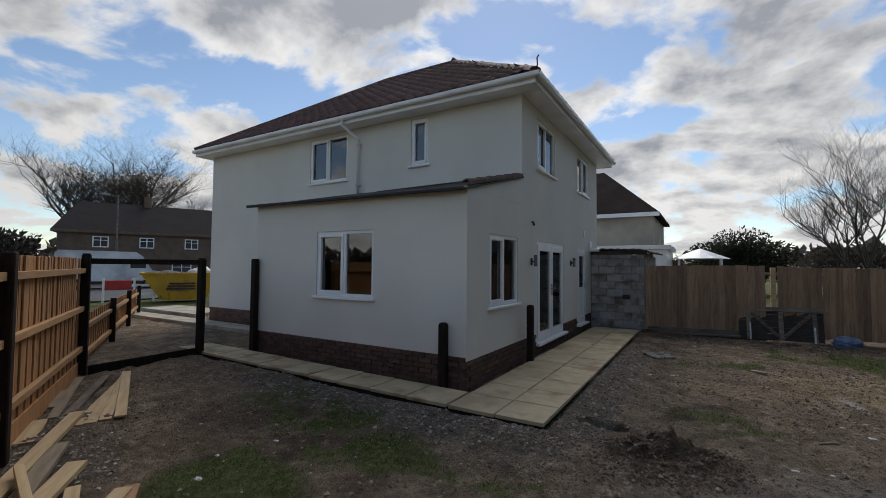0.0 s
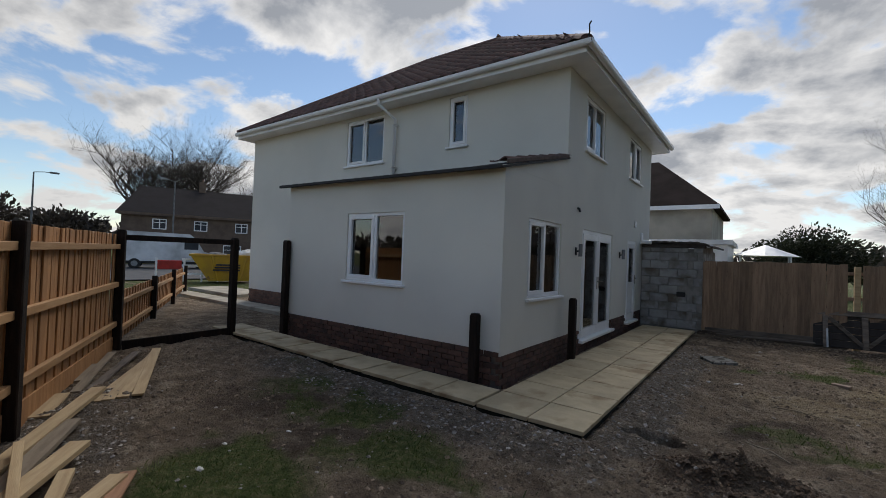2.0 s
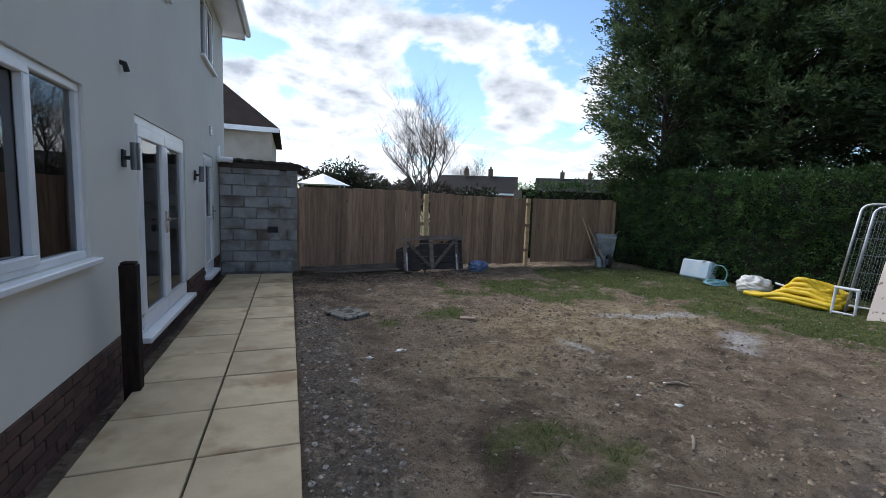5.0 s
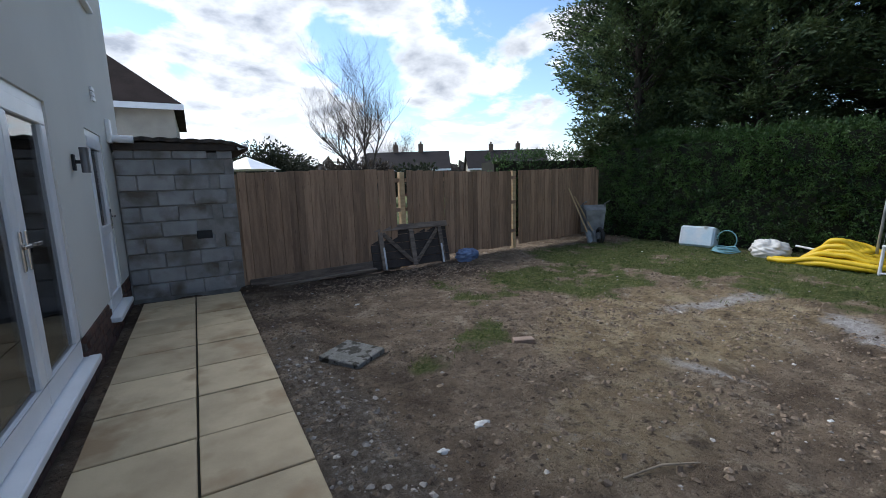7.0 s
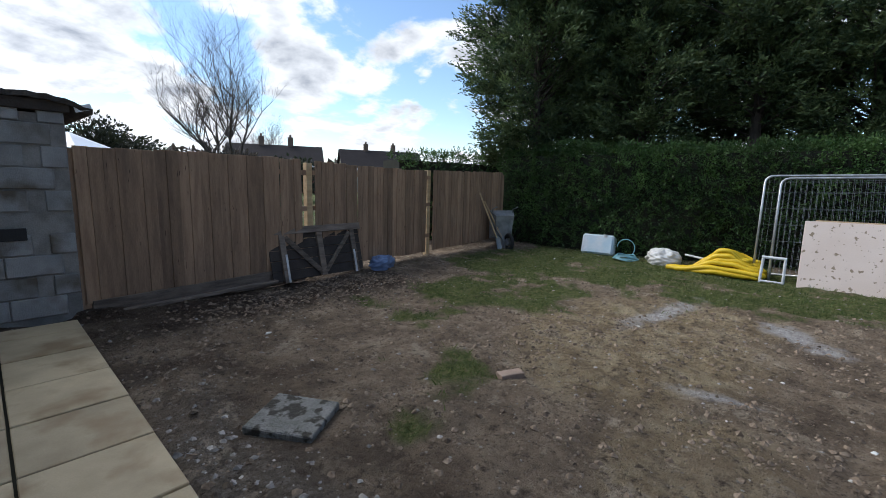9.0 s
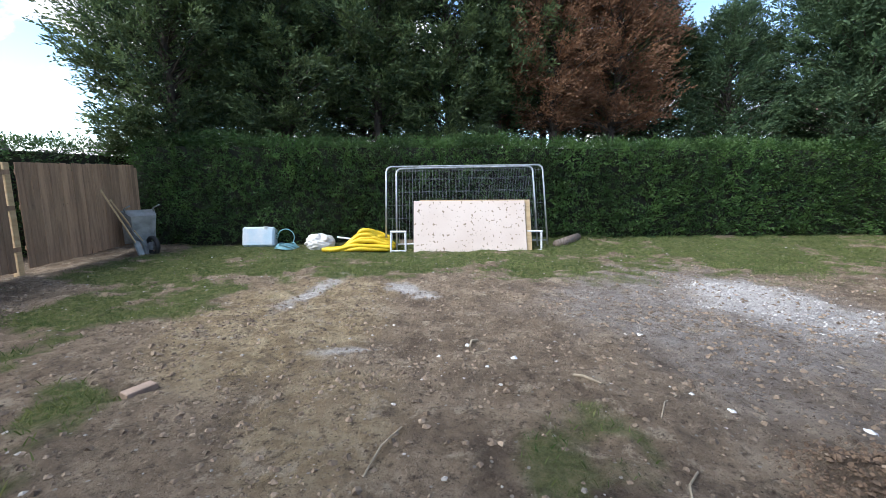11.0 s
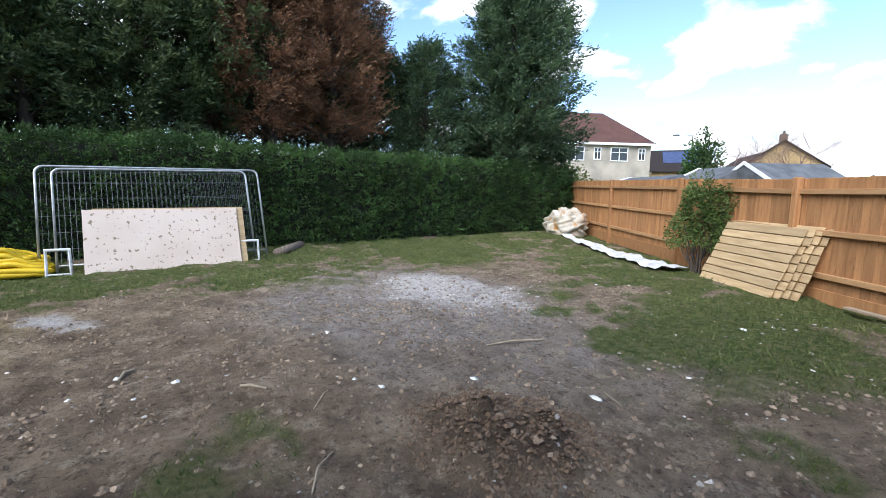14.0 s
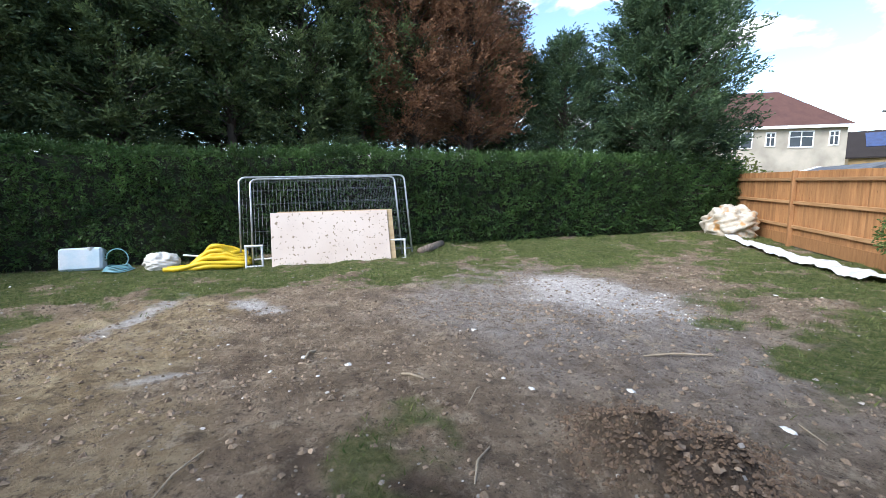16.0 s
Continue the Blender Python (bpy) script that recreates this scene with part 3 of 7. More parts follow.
    bsdf.inputs["Roughness"].default_value = 0.95
    bsdf.inputs["Specular IOR Level"].default_value = 0.2
    coarse = n.new("ShaderNodeBump")
    coarse.inputs["Strength"].default_value, coarse.inputs["Distance"].default_value = 1.0, 0.07
    l.new(noise_at(9.0, 8.0, 0.72), coarse.inputs["Height"])
    bump = n.new("ShaderNodeBump")
    bump.inputs["Strength"].default_value, bump.inputs["Distance"].default_value = 1.0, 0.05
    l.new(noise_at(34.0, 8.0, 0.75), bump.inputs["Height"])
    l.new(coarse.outputs[0], bump.inputs["Normal"])
    l.new(bump.outputs[0], bsdf.inputs["Normal"])
    return m


gme.materials.append(ground_material())
ground = tagged(new("ground", gme), "bare trodden garden soil with patchy grass", "ground", kind="structure")


# ---- the house ----
def frame_matrix(p, u, n):
    """Local x along u, y into the wall (away from n), z up, from p."""
    u, n = Vector(u), Vector(n)
    m = Matrix((u, -n, Vector((0, 0, 1)))).transposed().to_4x4()
    m.translation = Vector(p)
    return m


def holed_wall(geo, p, u, n, length, z0, z1, holes, thick, top=None):
    """A wall from p along u with outward normal n, and openings (u0, u1, z0, z1) through it."""
    m = frame_matrix(p, u, n)
    us = sorted({0.0, length, *[h[0] for h in holes], *[h[1] for h in holes]})
    zs = sorted({z0, z1, *[h[2] for h in holes], *[h[3] for h in holes]})

    def is_hole(a, b):
        return any(h[0] - 1e-5 < a < h[1] + 1e-5 and h[2] - 1e-5 < b < h[3] + 1e-5 for h in holes)

    for i in range(len(us) - 1):
        for j in range(len(zs) - 1):
            if is_hole((us[i] + us[i + 1]) / 2, (zs[j] + zs[j + 1]) / 2):
                continue
            a, b, c, d = us[i], us[i + 1], zs[j], zs[j + 1]
            geo.add([m @ Vector(q) for q in ((a, 0, c), (b, 0, c), (b, 0, d), (a, 0, d))], [(0, 1, 2, 3)])
            geo.add([m @ Vector(q) for q in ((a, thick, c), (b, thick, c), (b, thick, d), (a, thick, d))], [(3, 2, 1, 0)])
    for a, b, c, d in list(holes) + [(0, length, z0, z1)]:
        ring = [(a, c), (b, c), (b, d), (a, d)]
        for k in range(4):
            (q0, r0), (q1, r1) = ring[k], ring[(k + 1) % 4]
            geo.add([m @ Vector(q) for q in ((q0, 0, r0), (q1, 0, r1), (q1, thick, r1), (q0, thick, r0))], [(0, 1, 2, 3)])
    return geo.weld()


house = thing("house", (-7.4, 9.6, 0), 0, "two-storey cream rendered house with brown tiled hipped roof and white windows", "house")
ROOM_Z = 0.2
PLINTH_E, PLINTH_S = 0.345, 0.40
# openings, along y on the east face and along x on the south ones
WIN_E = (6.02 - SOUTH_Y, 7.24 - SOUTH_Y, 1.04, 2.19)
FRENCH = (8.26 - SOUTH_Y, 10.20 - SOUTH_Y, 0.17, 2.19)
SIDE = (11.52 - SOUTH_Y, 12.42 - SOUTH_Y, 0.17, 2.16)
UP_E1 = (8.28 - UPPER_Y, 9.48 - UPPER_Y, 3.66, 4.68)
UP_E2 = (11.52 - UPPER_Y, 12.74 - UPPER_Y, 3.68, 4.68)
WIN_S = (-5.46 + 7.12, -4.17 + 7.12, 1.14, 2.25)
UP_S1 = (-8.08 - WEST_X, -6.82 - WEST_X, 3.69, 4.78)
UP_S2 = (-4.98 - WEST_X, -4.54 - WEST_X, 3.80, 4.80)
EAVE_Z = 4.90
g = Geo()
holed_wall(g, (EAST_X, SOUTH_Y, 0), (0, 1, 0), (1, 0, 0), UPPER_Y - SOUTH_Y, PLINTH_E, 2.80, [WIN_E], 0.28)
part("wall", g, RENDER, house, "smooth cream rendered wall")
g = Geo()
off = UPPER_Y - SOUTH_Y
holed_wall(g, (EAST_X, UPPER_Y, 0), (0, 1, 0), (1, 0, 0), FAR_Y - UPPER_Y, PLINTH_E, EAVE_Z,
           [(FRENCH[0] - off, FRENCH[1] - off, PLINTH_E, FRENCH[3]), (SIDE[0] - off, SIDE[1] - off, PLINTH_E, SIDE[3]), UP_E1, UP_E2], 0.28)
part("wall", g, RENDER, house, "smooth cream rendered wall")
g = Geo()
holed_wall(g, (-7.12, SOUTH_Y, 0), (1, 0, 0), (0, -1, 0), EAST_X - 0.28 + 7.12, PLINTH_S, 2.80, [WIN_S], 0.28)
part("wall", g, RENDER, house, "smooth cream rendered wall")
g = Geo()
holed_wall(g, (WEST_X, UPPER_Y, 0), (1, 0, 0), (0, -1, 0), EAST_X - 0.28 - WEST_X, PLINTH_S, EAVE_Z, [UP_S1, UP_S2], 0.28)
part("wall", g, RENDER, house, "smooth cream rendered wall")
for w in (Geo().box(WEST_X, WEST_X + 0.28, UPPER_Y + 0.28, FAR_Y, 0, EAVE_Z), Geo().box(WEST_X + 0.28, EAST_X - 0.28, FAR_Y - 0.28, FAR_Y, 0, EAVE_Z), Geo().box(-7.12, -6.84, SOUTH_Y + 0.28, UPPER_Y - 0.003, 0.0, 2.82)):
    part("wall", w, RENDER, house, "smooth cream rendered wall")
g = Geo()
# gable of the lean-to on the east
g.add([(EAST_X, SOUTH_Y, 2.802), (EAST_X, UPPER_Y, 2.802), (EAST_X, UPPER_Y, 3.30), (EAST_X - 0.28, SOUTH_Y, 2.802), (EAST_X - 0.28, UPPER_Y, 2.802), (EAST_X - 0.28, UPPER_Y, 3.30)],
      [(0, 1, 2), (5, 4, 3), (0, 2, 5, 3), (1, 4, 5, 2), (0, 3, 4, 1)])
part("wall", g, RENDER, house, "smooth cream rendered wall")
for x0, x1, y0, y1, z0, z1, nm in ((WEST_X + 0.285, EAST_X - 0.285, UPPER_Y + 0.285, FAR_Y - 0.285, 0.05, ROOM_Z, "inner_floor"), (-6.83, EAST_X - 0.285, SOUTH_Y + 0.285, UPPER_Y - 0.01, 0.05, ROOM_Z, "inner_floor"),
                                 (WEST_X + 0.285, EAST_X - 0.285, UPPER_Y + 0.285, FAR_Y - 0.285, 2.5, 2.75, "inner_ceiling"), (WEST_X + 0.285, EAST_X - 0.285, UPPER_Y + 0.285, FAR_Y - 0.285, 4.86, 4.92, "inner_ceiling"),
                                 (-6.83, EAST_X - 0.285, SOUTH_Y + 0.285, UPPER_Y - 0.01, 2.55, 2.7, "inner_ceiling"), (-6.3, -6.2, UPPER_Y + 0.29, FAR_Y - 0.29, ROOM_Z, 2.5, "partition"),
                                 (-6.3, -6.2, UPPER_Y + 0.29, FAR_Y - 0.29, 2.75, 4.86, "partition"), (-6.1, EAST_X - 0.29, 10.6, 10.7, ROOM_Z, 2.5, "partition"), (-6.1, EAST_X - 0.29, 10.4, 10.5, 2.75, 4.86, "partition")):
    part(nm, Geo().box(x0, x1, y0, y1, z0, z1), INSIDE, house, "plain pale inner plaster")


def plastic_window(name, opening, origin, u, n, mullions=(0.5,), sash=(), sill=True, label=""):
    """A framed window: outer frame, opening sashes, panes and a sill. sash: which lights open."""
    m = frame_matrix(origin, u, n)
    a, b, c, d = opening
    s, back, fw = 0.022, 0.10, 0.055
    w = Geo()
    for x0, x1, z0, z1 in ((a, b, c, c + fw), (a, b, d - fw, d), (a, a + fw, c + fw, d - fw), (b - fw, b, c + fw, d - fw)):
        w.box(x0, x1, s, back, z0, z1, 0.006, m)
    cuts = [a + fw] + [a + (b - a) * k for k in mullions] + [b - fw]
    for k in cuts[1:-1]:
        w.box(k - 0.032, k + 0.032, s, back, c + fw, d - fw, 0.006, m)
    win = part(name, w, UPVC, house, label or "white plastic window frame")
    for i in range(len(cuts) - 1):
        x0 = cuts[i] + (0.032 if i else 0)
        x1 = cuts[i + 1] - (0.032 if i < len(cuts) - 2 else 0)
        z0, z1 = c + fw, d - fw
        if i in sash:
            q = Geo()
            for r in ((x0 - .012, x1 + .012, z0 - .012, z0 + .045), (x0 - .012, x1 + .012, z1 - .045, z1 + .012), (x0 - .012, x0 + .045, z0 + .045, z1 - .045), (x1 - .045, x1 + .012, z0 + .045, z1 - .045)):
                q.box(r[0], r[1], s - 0.018, s + 0.03, r[2], r[3], 0.006, m)
            part("sash", q, UPVC, win)
            x0, x1, z0, z1 = x0 + .04, x1 - .04, z0 + .04, z1 - .04
        part("pane", Geo().box(x0, x1, s + 0.032, s + 0.042, z0, z1, 0, m), GLASS, win, "dark reflecting glass")
    if sill:
        part("sill", Geo().box(a - 0.05, b + 0.05, -0.06, 0.10, c - 0.045, c - 0.002, 0.008, m), UPVC, win)
    return win


E_LOW, E_UP = (EAST_X, SOUTH_Y, 0), (EAST_X, UPPER_Y, 0)
plastic_window("window", WIN_E, E_LOW, (0, 1, 0), (1, 0, 0), sash=(0,))
plastic_window("window", UP_E1, E_UP, (0, 1, 0), (1, 0, 0), sash=(0,))
plastic_window("window", UP_E2, E_UP, (0, 1, 0), (1, 0, 0), sash=(1,))
plastic_window("window", WIN_S, (-7.12, SOUTH_Y, 0), (1, 0, 0), (0, -1, 0), sash=(0,))
plastic_window("window", UP_S1, (WEST_X, UPPER_Y, 0), (1, 0, 0), (0, -1, 0), sash=(0,))
plastic_window("window", UP_S2, (WEST_X, UPPER_Y, 0), (1, 0, 0), (0, -1, 0), mullions=(), sash=(0,))
CHROME = surface("chrome", (0.7, 0.7, 0.7), 0.2, 0.03, 3.0, 40.0, 0.0, metal=1.0)


def glazed_door(opening, leaves, name, label, panel_low=None):
    m = frame_matrix(E_LOW, (0, 1, 0), (1, 0, 0))
    a, b, c, d = opening
    s, back, fw = 0.016, 0.11, 0.075
    w = Geo()
    for x0, x1, z0, z1 in ((a, b, d - fw, d), (a, a + fw, c + 0.03, d - fw), (b - fw, b, c + 0.03, d - fw), (a, b, c, c + 0.03)):
        w.box(x0, x1, s, back, z0, z1, 0.006, m)
    door = part(name, w, UPVC, house, label)
    part("threshold", Geo().box(a - 0.07, b + 0.07, -0.09, 0.10, c - 0.06, c - 0.004, 0.008, m), UPVC, door, "white plastic door sill")
    for k in range(leaves):
        x0, x1 = a + fw + (b - a - 2 * fw) * k / leaves, a + fw + (b - a - 2 * fw) * (k + 1) / leaves
        z0, z1 = c + 0.034, d - fw
        st = 0.115
        q = Geo()
        low = z0 + (st + 0.03 if panel_low is None else panel_low)
        for r in ((x0, x1, z0, z0 + st + 0.03), (x0, x1, z1 - st, z1), (x0, x0 + st, z0 + st + .03, z1 - st), (x1 - st, x1, z0 + st + .03, z1 - st)):
            q.box(r[0] + .003, r[1] - .003, s - 0.016, s + 0.045, r[2], r[3], 0.008, m)
        if panel_low is not None:
            q.box(x0 + st, x1 - st, s - 0.016, s + 0.045, low - 0.1, low, 0.008, m).box(x0 + st, x1 - st, s + 0.01, s + 0.03, z0 + st + .03, low - 0.1, 0, m)
        leaf = part("door_leaf", q, UPVC, door)
        part("pane", Geo().box(x0 + st, x1 - st, s + 0.012, s + 0.022, low, z1 - st, 0, m), GLASS, leaf, "dark reflecting glass")
        hx = (x1 - 0.05) if (leaves == 1 or k == 0) else (x0 + 0.05)
        h = Geo().box(hx - 0.016, hx + 0.016, s - 0.03, s - 0.014, 1.06, 1.30, 0.005, m)
        h.box(hx - (0.11 if hx > (x0 + x1) / 2 else -0.0), hx + (0.0 if hx > (x0 + x1) / 2 else 0.11), s - 0.07, s - 0.05, 1.20, 1.222, 0.004, m).box(hx - 0.01, hx + 0.01, s - 0.07, s - 0.03, 1.20, 1.22, 0, m)
        part("handle", h, CHROME, leaf, "chrome lever handle")
    return door


glazed_door(FRENCH, 2, "french_door", "white plastic glazed double doors, closed")
glazed_door(SIDE, 1, "side_door", "white plastic half-glazed back door, closed", panel_low=0.92)

# soffit, fascia and gutter
EX0, EX1, EY0, EY1 = WEST_X - 0.22, EAST_X + 0.40, UPPER_Y - 0.42, FAR_Y + 0.42
for x0, x1, y0, y1 in ((EX0 + 0.02, EX1 - 0.02, EY0 + 0.02, UPPER_Y - 0.002), (EX0 + 0.02, EX1 - 0.02, FAR_Y + 0.002, EY1 - 0.02), (EAST_X + 0.002, EX1 - 0.02, UPPER_Y, FAR_Y), (EX0 + 0.02, WEST_X - 0.002, UPPER_Y, FAR_Y)):
    part("soffit", Geo().box(x0, x1, y0, y1, EAVE_Z - 0.03, EAVE_Z - 0.004), UPVC, house, "white plastic soffit board")
for x0, x1, y0, y1 in ((EX0, EX1, EY0, EY0 + 0.018), (EX0, EX1, EY1 - 0.018, EY1), (EX1 - 0.018, EX1, EY0 + .02, EY1 - .02), (EX0, EX0 + 0.018, EY0 + .02, EY1 - .02)):
    part("fascia", Geo().box(x0, x1, y0, y1, EAVE_Z - 0.05, EAVE_Z + 0.13, 0.004), UPVC, house, "white plastic fascia board")


def gutter_run(p, q, out):
    """A half-round gutter from p to q whose outer side faces out."""
    p, q, out = Vector(p), Vector(q), Vector(out)
    prof = [(0.0, 0.03), (0.0, 0.0)] + [(0.055 - 0.055 * math.cos(t), -0.055 * math.sin(t)) for t in (math.pi * k / 7 for k in range(1, 7))] + [(0.11, 0.0), (0.112, 0.03), (0.104, 0.03), (0.104, 0.0)]
    k = len(prof)
    vs = [p + out * a + Vector((0, 0, b)) for a, b in prof] + [q + out * a + Vector((0, 0, b)) for a, b in prof]
    return vs, [(i, i + 1, k + i + 1, k + i) for i in range(k - 1)]


GZ_TOP = EAVE_Z + 0.075
for p, q, o in (((EX0, EY0 - .002, GZ_TOP), (EX1 + .1, EY0 - .002, GZ_TOP), (0, -1, 0)), ((EX1 + .002, EY0 - .1, GZ_TOP), (EX1 + .002, EY1, GZ_TOP), (1, 0, 0))):
    part("gutter", Geo().add(*gutter_run(p, q, o)), UPVC, house, "white half-round gutter")
g = Geo()
g.tube([(-6.55, EY0 - 0.06, EAVE_Z + 0.02), (-6.55, EY0 - 0.06, EAVE_Z - 0.08), (-6.42, UPPER_Y - 0.07, EAVE_Z - 0.32), (-6.42, UPPER_Y - 0.07, 3.27)], 0.034, 10)
for zz in (4.45, 3.5):
    g.box(-6.47, -6.37, UPPER_Y - 0.105, UPPER_Y - 0.001, zz - 0.02, zz + 0.02, 0.004)
part("downpipe", g, UPVC, house, "white plastic downpipe", smooth=True)

# roof: hipped deck, then tiles on the two slopes that show
RIDGE_Z, RIDGE_Y = 7.58, (EY0 + EY1) / 2
RX1, RX0 = -5.75, -8.3
DECK_Z = EAVE_Z + 0.11
g = Geo()
c4 = [(EX0, EY0, DECK_Z), (EX1, EY0, DECK_Z), (EX1, EY1, DECK_Z), (EX0, EY1, DECK_Z), (RX0, RIDGE_Y, RIDGE_Z), (RX1, RIDGE_Y, RIDGE_Z)]
g.add(c4, [(0, 1, 5, 4), (1, 2, 5), (2, 3, 4, 5), (3, 0, 4), (3, 2, 1, 0)])
roof = part("roof", g, FELT, house, "hipped roof with brown clay pantiles")

# ---- paving ----
paving = thing("paving", (EAST_X + 0.7, 8.6, 0), 0, "pale buff stone slab path along the house wall", "path", kind="structure")
SLABS = []
k = 4.51
while k < 12.7:
    k1 = min(k + 0.6, 12.69)
    for col in (0, 1):
        x1 = -1.13 - 0.58 * col
        SLABS.append((x1 - (0.565 if col == 0 else 0.6), x1, k, k1 - 0.012, 0))
    k += 0.602
x = -2.345
while x > -8.2:
    SLABS.append((x - 0.592, x, 4.51, 5.10, 0.012 * max(0, -x - 2.3)))
    x -= 0.602

# ---- boundary fence ----
def fence_at(d, z=0.0, out=0.0):
    """A place d metres along the boundary fence from the gate post, out metres into the garden."""
    p = FENCE_P + FENCE_D * d
    side = Vector((-FENCE_D.y, FENCE_D.x, 0))
    return Vector((p.x + side.x * out, p.y + side.y * out, z))


ANG = math.degrees(math.atan2(FENCE_D.y, FENCE_D.x))
GATE_X = -7.87
fence = thing("boundary_fence", tuple(fence_at(9.0)), ANG, "tall orange-brown timber fence with posts and two rails", "fence")
low_fence = thing("low_fence", tuple(fence_at(-5.0)), ANG, "low orange-brown timber fence beside the front garden", "fence")
LEN = 20.6
board_mesh = mesh_of("board", Geo().box(-0.068, 0.068, -0.009, 0.009, 0, 1.66, 0.003), NEW_WOOD)
low_mesh = mesh_of("low_board", Geo().box(-0.068, 0.068, -0.009, 0.009, 0, 0.80, 0.003), NEW_WOOD)
back_mesh = mesh_of("brown_board", Geo().box(-0.066, 0.066, -0.009, 0.009, 0, 1.68, 0.003), BROWN_WOOD)
rng = random.Random(4)


def base_z(p):
    return float(ground_height(p[0], p[1]))


POST_AT = (0.0, 3.42, 6.75, 10.05, 13.05, 16.55, LEN)


def fence_lift(d):
    """The fence dips a little and climbs towards the hedge corner."""
    return float(np.interp(d, (0.0, 4.0, 7.0, 10.5, 13.0, LEN), (0.0, 0.0, -0.10, -0.08, 0.0, 0.155)))


for d, e in zip(POST_AT, POST_AT[1:] + (None,)):
    p = fence_at(d, 0, 0.07)
    z = base_z(p)
    if d > 0:
        q = Geo().box(-0.05, 0.05, -0.05, 0.05, z - 0.15, 1.765 + fence_lift(d), 0.01)
        part("post", q.move(pose(p.x, p.y, 0, 0, 0, ANG)), NEW_WOOD if d > 3.5 else DARK_POST, fence)
    if e is not None:
        rise = math.degrees(math.atan2(fence_lift(e) - fence_lift(d), e - d))
        for zz in (0.36, 0.97, 1.55):
            o = part("rail", Geo().box(0, (e - d) - 0.1, -0.03, 0.03, -0.038, 0.038, 0.004), RAIL_WOOD, fence)
            a = fence_at(d + 0.05, zz + fence_lift(d), 0.045)
            o.matrix_basis = pose(a.x, a.y, a.z, 0, 0, ANG) @ pose(0, 0, 0, 0, -rise, 0)
        gb = part("gravel_board", Geo().box(0, (e - d) - 0.1, -0.012, 0.012, -0.13, 0.16, 0.004), NEW_WOOD, fence)
        a = fence_at(d + 0.05, fence_lift(d), 0.02)
        gb.matrix_basis = pose(a.x, a.y, a.z, 0, 0, ANG) @ pose(0, 0, 0, 0, -rise, 0)
for i in range(int(LEN / 0.115)):
    d = 0.06 + i * 0.115
    p = fence_at(d, 0.085 + fence_lift(d) + rng.uniform(-0.006, 0.004), -0.004 + (0.009 if i % 2 else 0))
    piece("board", board_mesh, pose(p.x, p.y, p.z, rng.uniform(-0.4, 0.4), rng.uniform(-0.4, 0.4), ANG + 4), fence)
# low fence beyond the gate post
for i in range(78):
    d = -0.10 - i * 0.115
    p = fence_at(d, 0.03 + rng.uniform(-0.008, 0.008), -0.004 + (0.009 if i % 2 else 0))
    piece("board", low_mesh, pose(p.x, p.y, p.z, 0, rng.uniform(-0.4, 0.4), ANG + 4), low_fence)
for d0 in (-0.1, -3.2, -6.2):
    for zz in (0.22, 0.66):
        o = part("rail", Geo().box(-2.9, 0, -0.03, 0.03, -0.038, 0.038, 0.004), RAIL_WOOD, low_fence)
        a = fence_at(d0, zz, 0.045)
        o.matrix_basis = pose(a.x, a.y, a.z, 0, 0, ANG)
    a = fence_at(d0 - 3.0, 0, 0.08)
    part("post", Geo().box(-0.05, 0.05, -0.05, 0.05, -0.2, 0.92, 0.006).move(pose(a.x, a.y, 0, 0, 0, ANG)), DARK_POST, low_fence)

# dark posts for a fence still to be built, with a rail and a bottom board
def dark_post(x, y, top, turn=0.0, label="dark-stained square timber post standing beside the house"):
    z = base_z((x, y))
    q = Geo().box(-0.055, 0.055, -0.055, 0.055, -0.1, top - z - 0.02, 0.008)
    q.box(-0.047, 0.047, -0.047, 0.047, top - z - 0.022, top - z, 0.008)
    return lone("timber_post", q, DARK_POST, label, "post", "dark fence posts", at=(x, y, z), turn=turn)


dark_post(-7.04, 5.20, 1.78, 6)
dark_post(-2.78, 5.17, 0.875, 3)
dark_post(-2.31, 7.42, 0.985, 2)
GP = fence_at(0.0, 0, 0.07)
dark_post(GP.x, GP.y, 1.82, ANG, "tall dark-stained timber gate post at the fence end")
dark_post(-7.62, 4.50, 1.78, 10, "tall dark-stained timber gate post")
a, b = Vector((GP.x, GP.y, 1.70)), Vector((-7.62, 4.50, 1.70))
lone("top_rail", Geo().beam(a, b, 0.05, 0.09, 0.006), DARK_POST, "dark timber rail joining two tall posts", "rail")
lone("bottom_board", Geo().beam((a.x + .03, a.y + .06, 0.0), (b.x + .03, b.y - .06, 0.06), 0.035, 0.17, 0.006), DARK_POST, "dark timber gravel board between two posts on the soil", "board")

# back fence
BF_A, BF_B = Vector((-1.0, 13.06, 0)), Vector((7.75, 13.80, 0))
BF_D = (BF_B - BF_A).normalized()
BF_ANG = math.degrees(math.atan2(BF_D.y, BF_D.x))
back = thing("back_fence", (3.3, 13.45, 0), BF_ANG, "weathered brown timber board fence at the garden end", "fence")
BF_L = (BF_B - BF_A).length
GAPS = ((2.78, 2.92), (5.70, 5.82))
n_boards = int(BF_L / 0.122)
for i in range(n_boards):
    d = 0.07 + i * 0.122
    if any(g0 - 0.06 < d < g1 + 0.06 for g0, g1 in GAPS):
        continue
    p = BF_A + BF_D * d
    top = 1.72 + 0.03 * math.sin(d * 0.9)
    piece("board", back_mesh, pose(p.x, p.y - (0.008 if i % 2 else 0), top - 1.68 + rng.uniform(-0.012, 0.012), 0, rng.uniform(-0.5, 0.5), BF_ANG + 3.5), back)
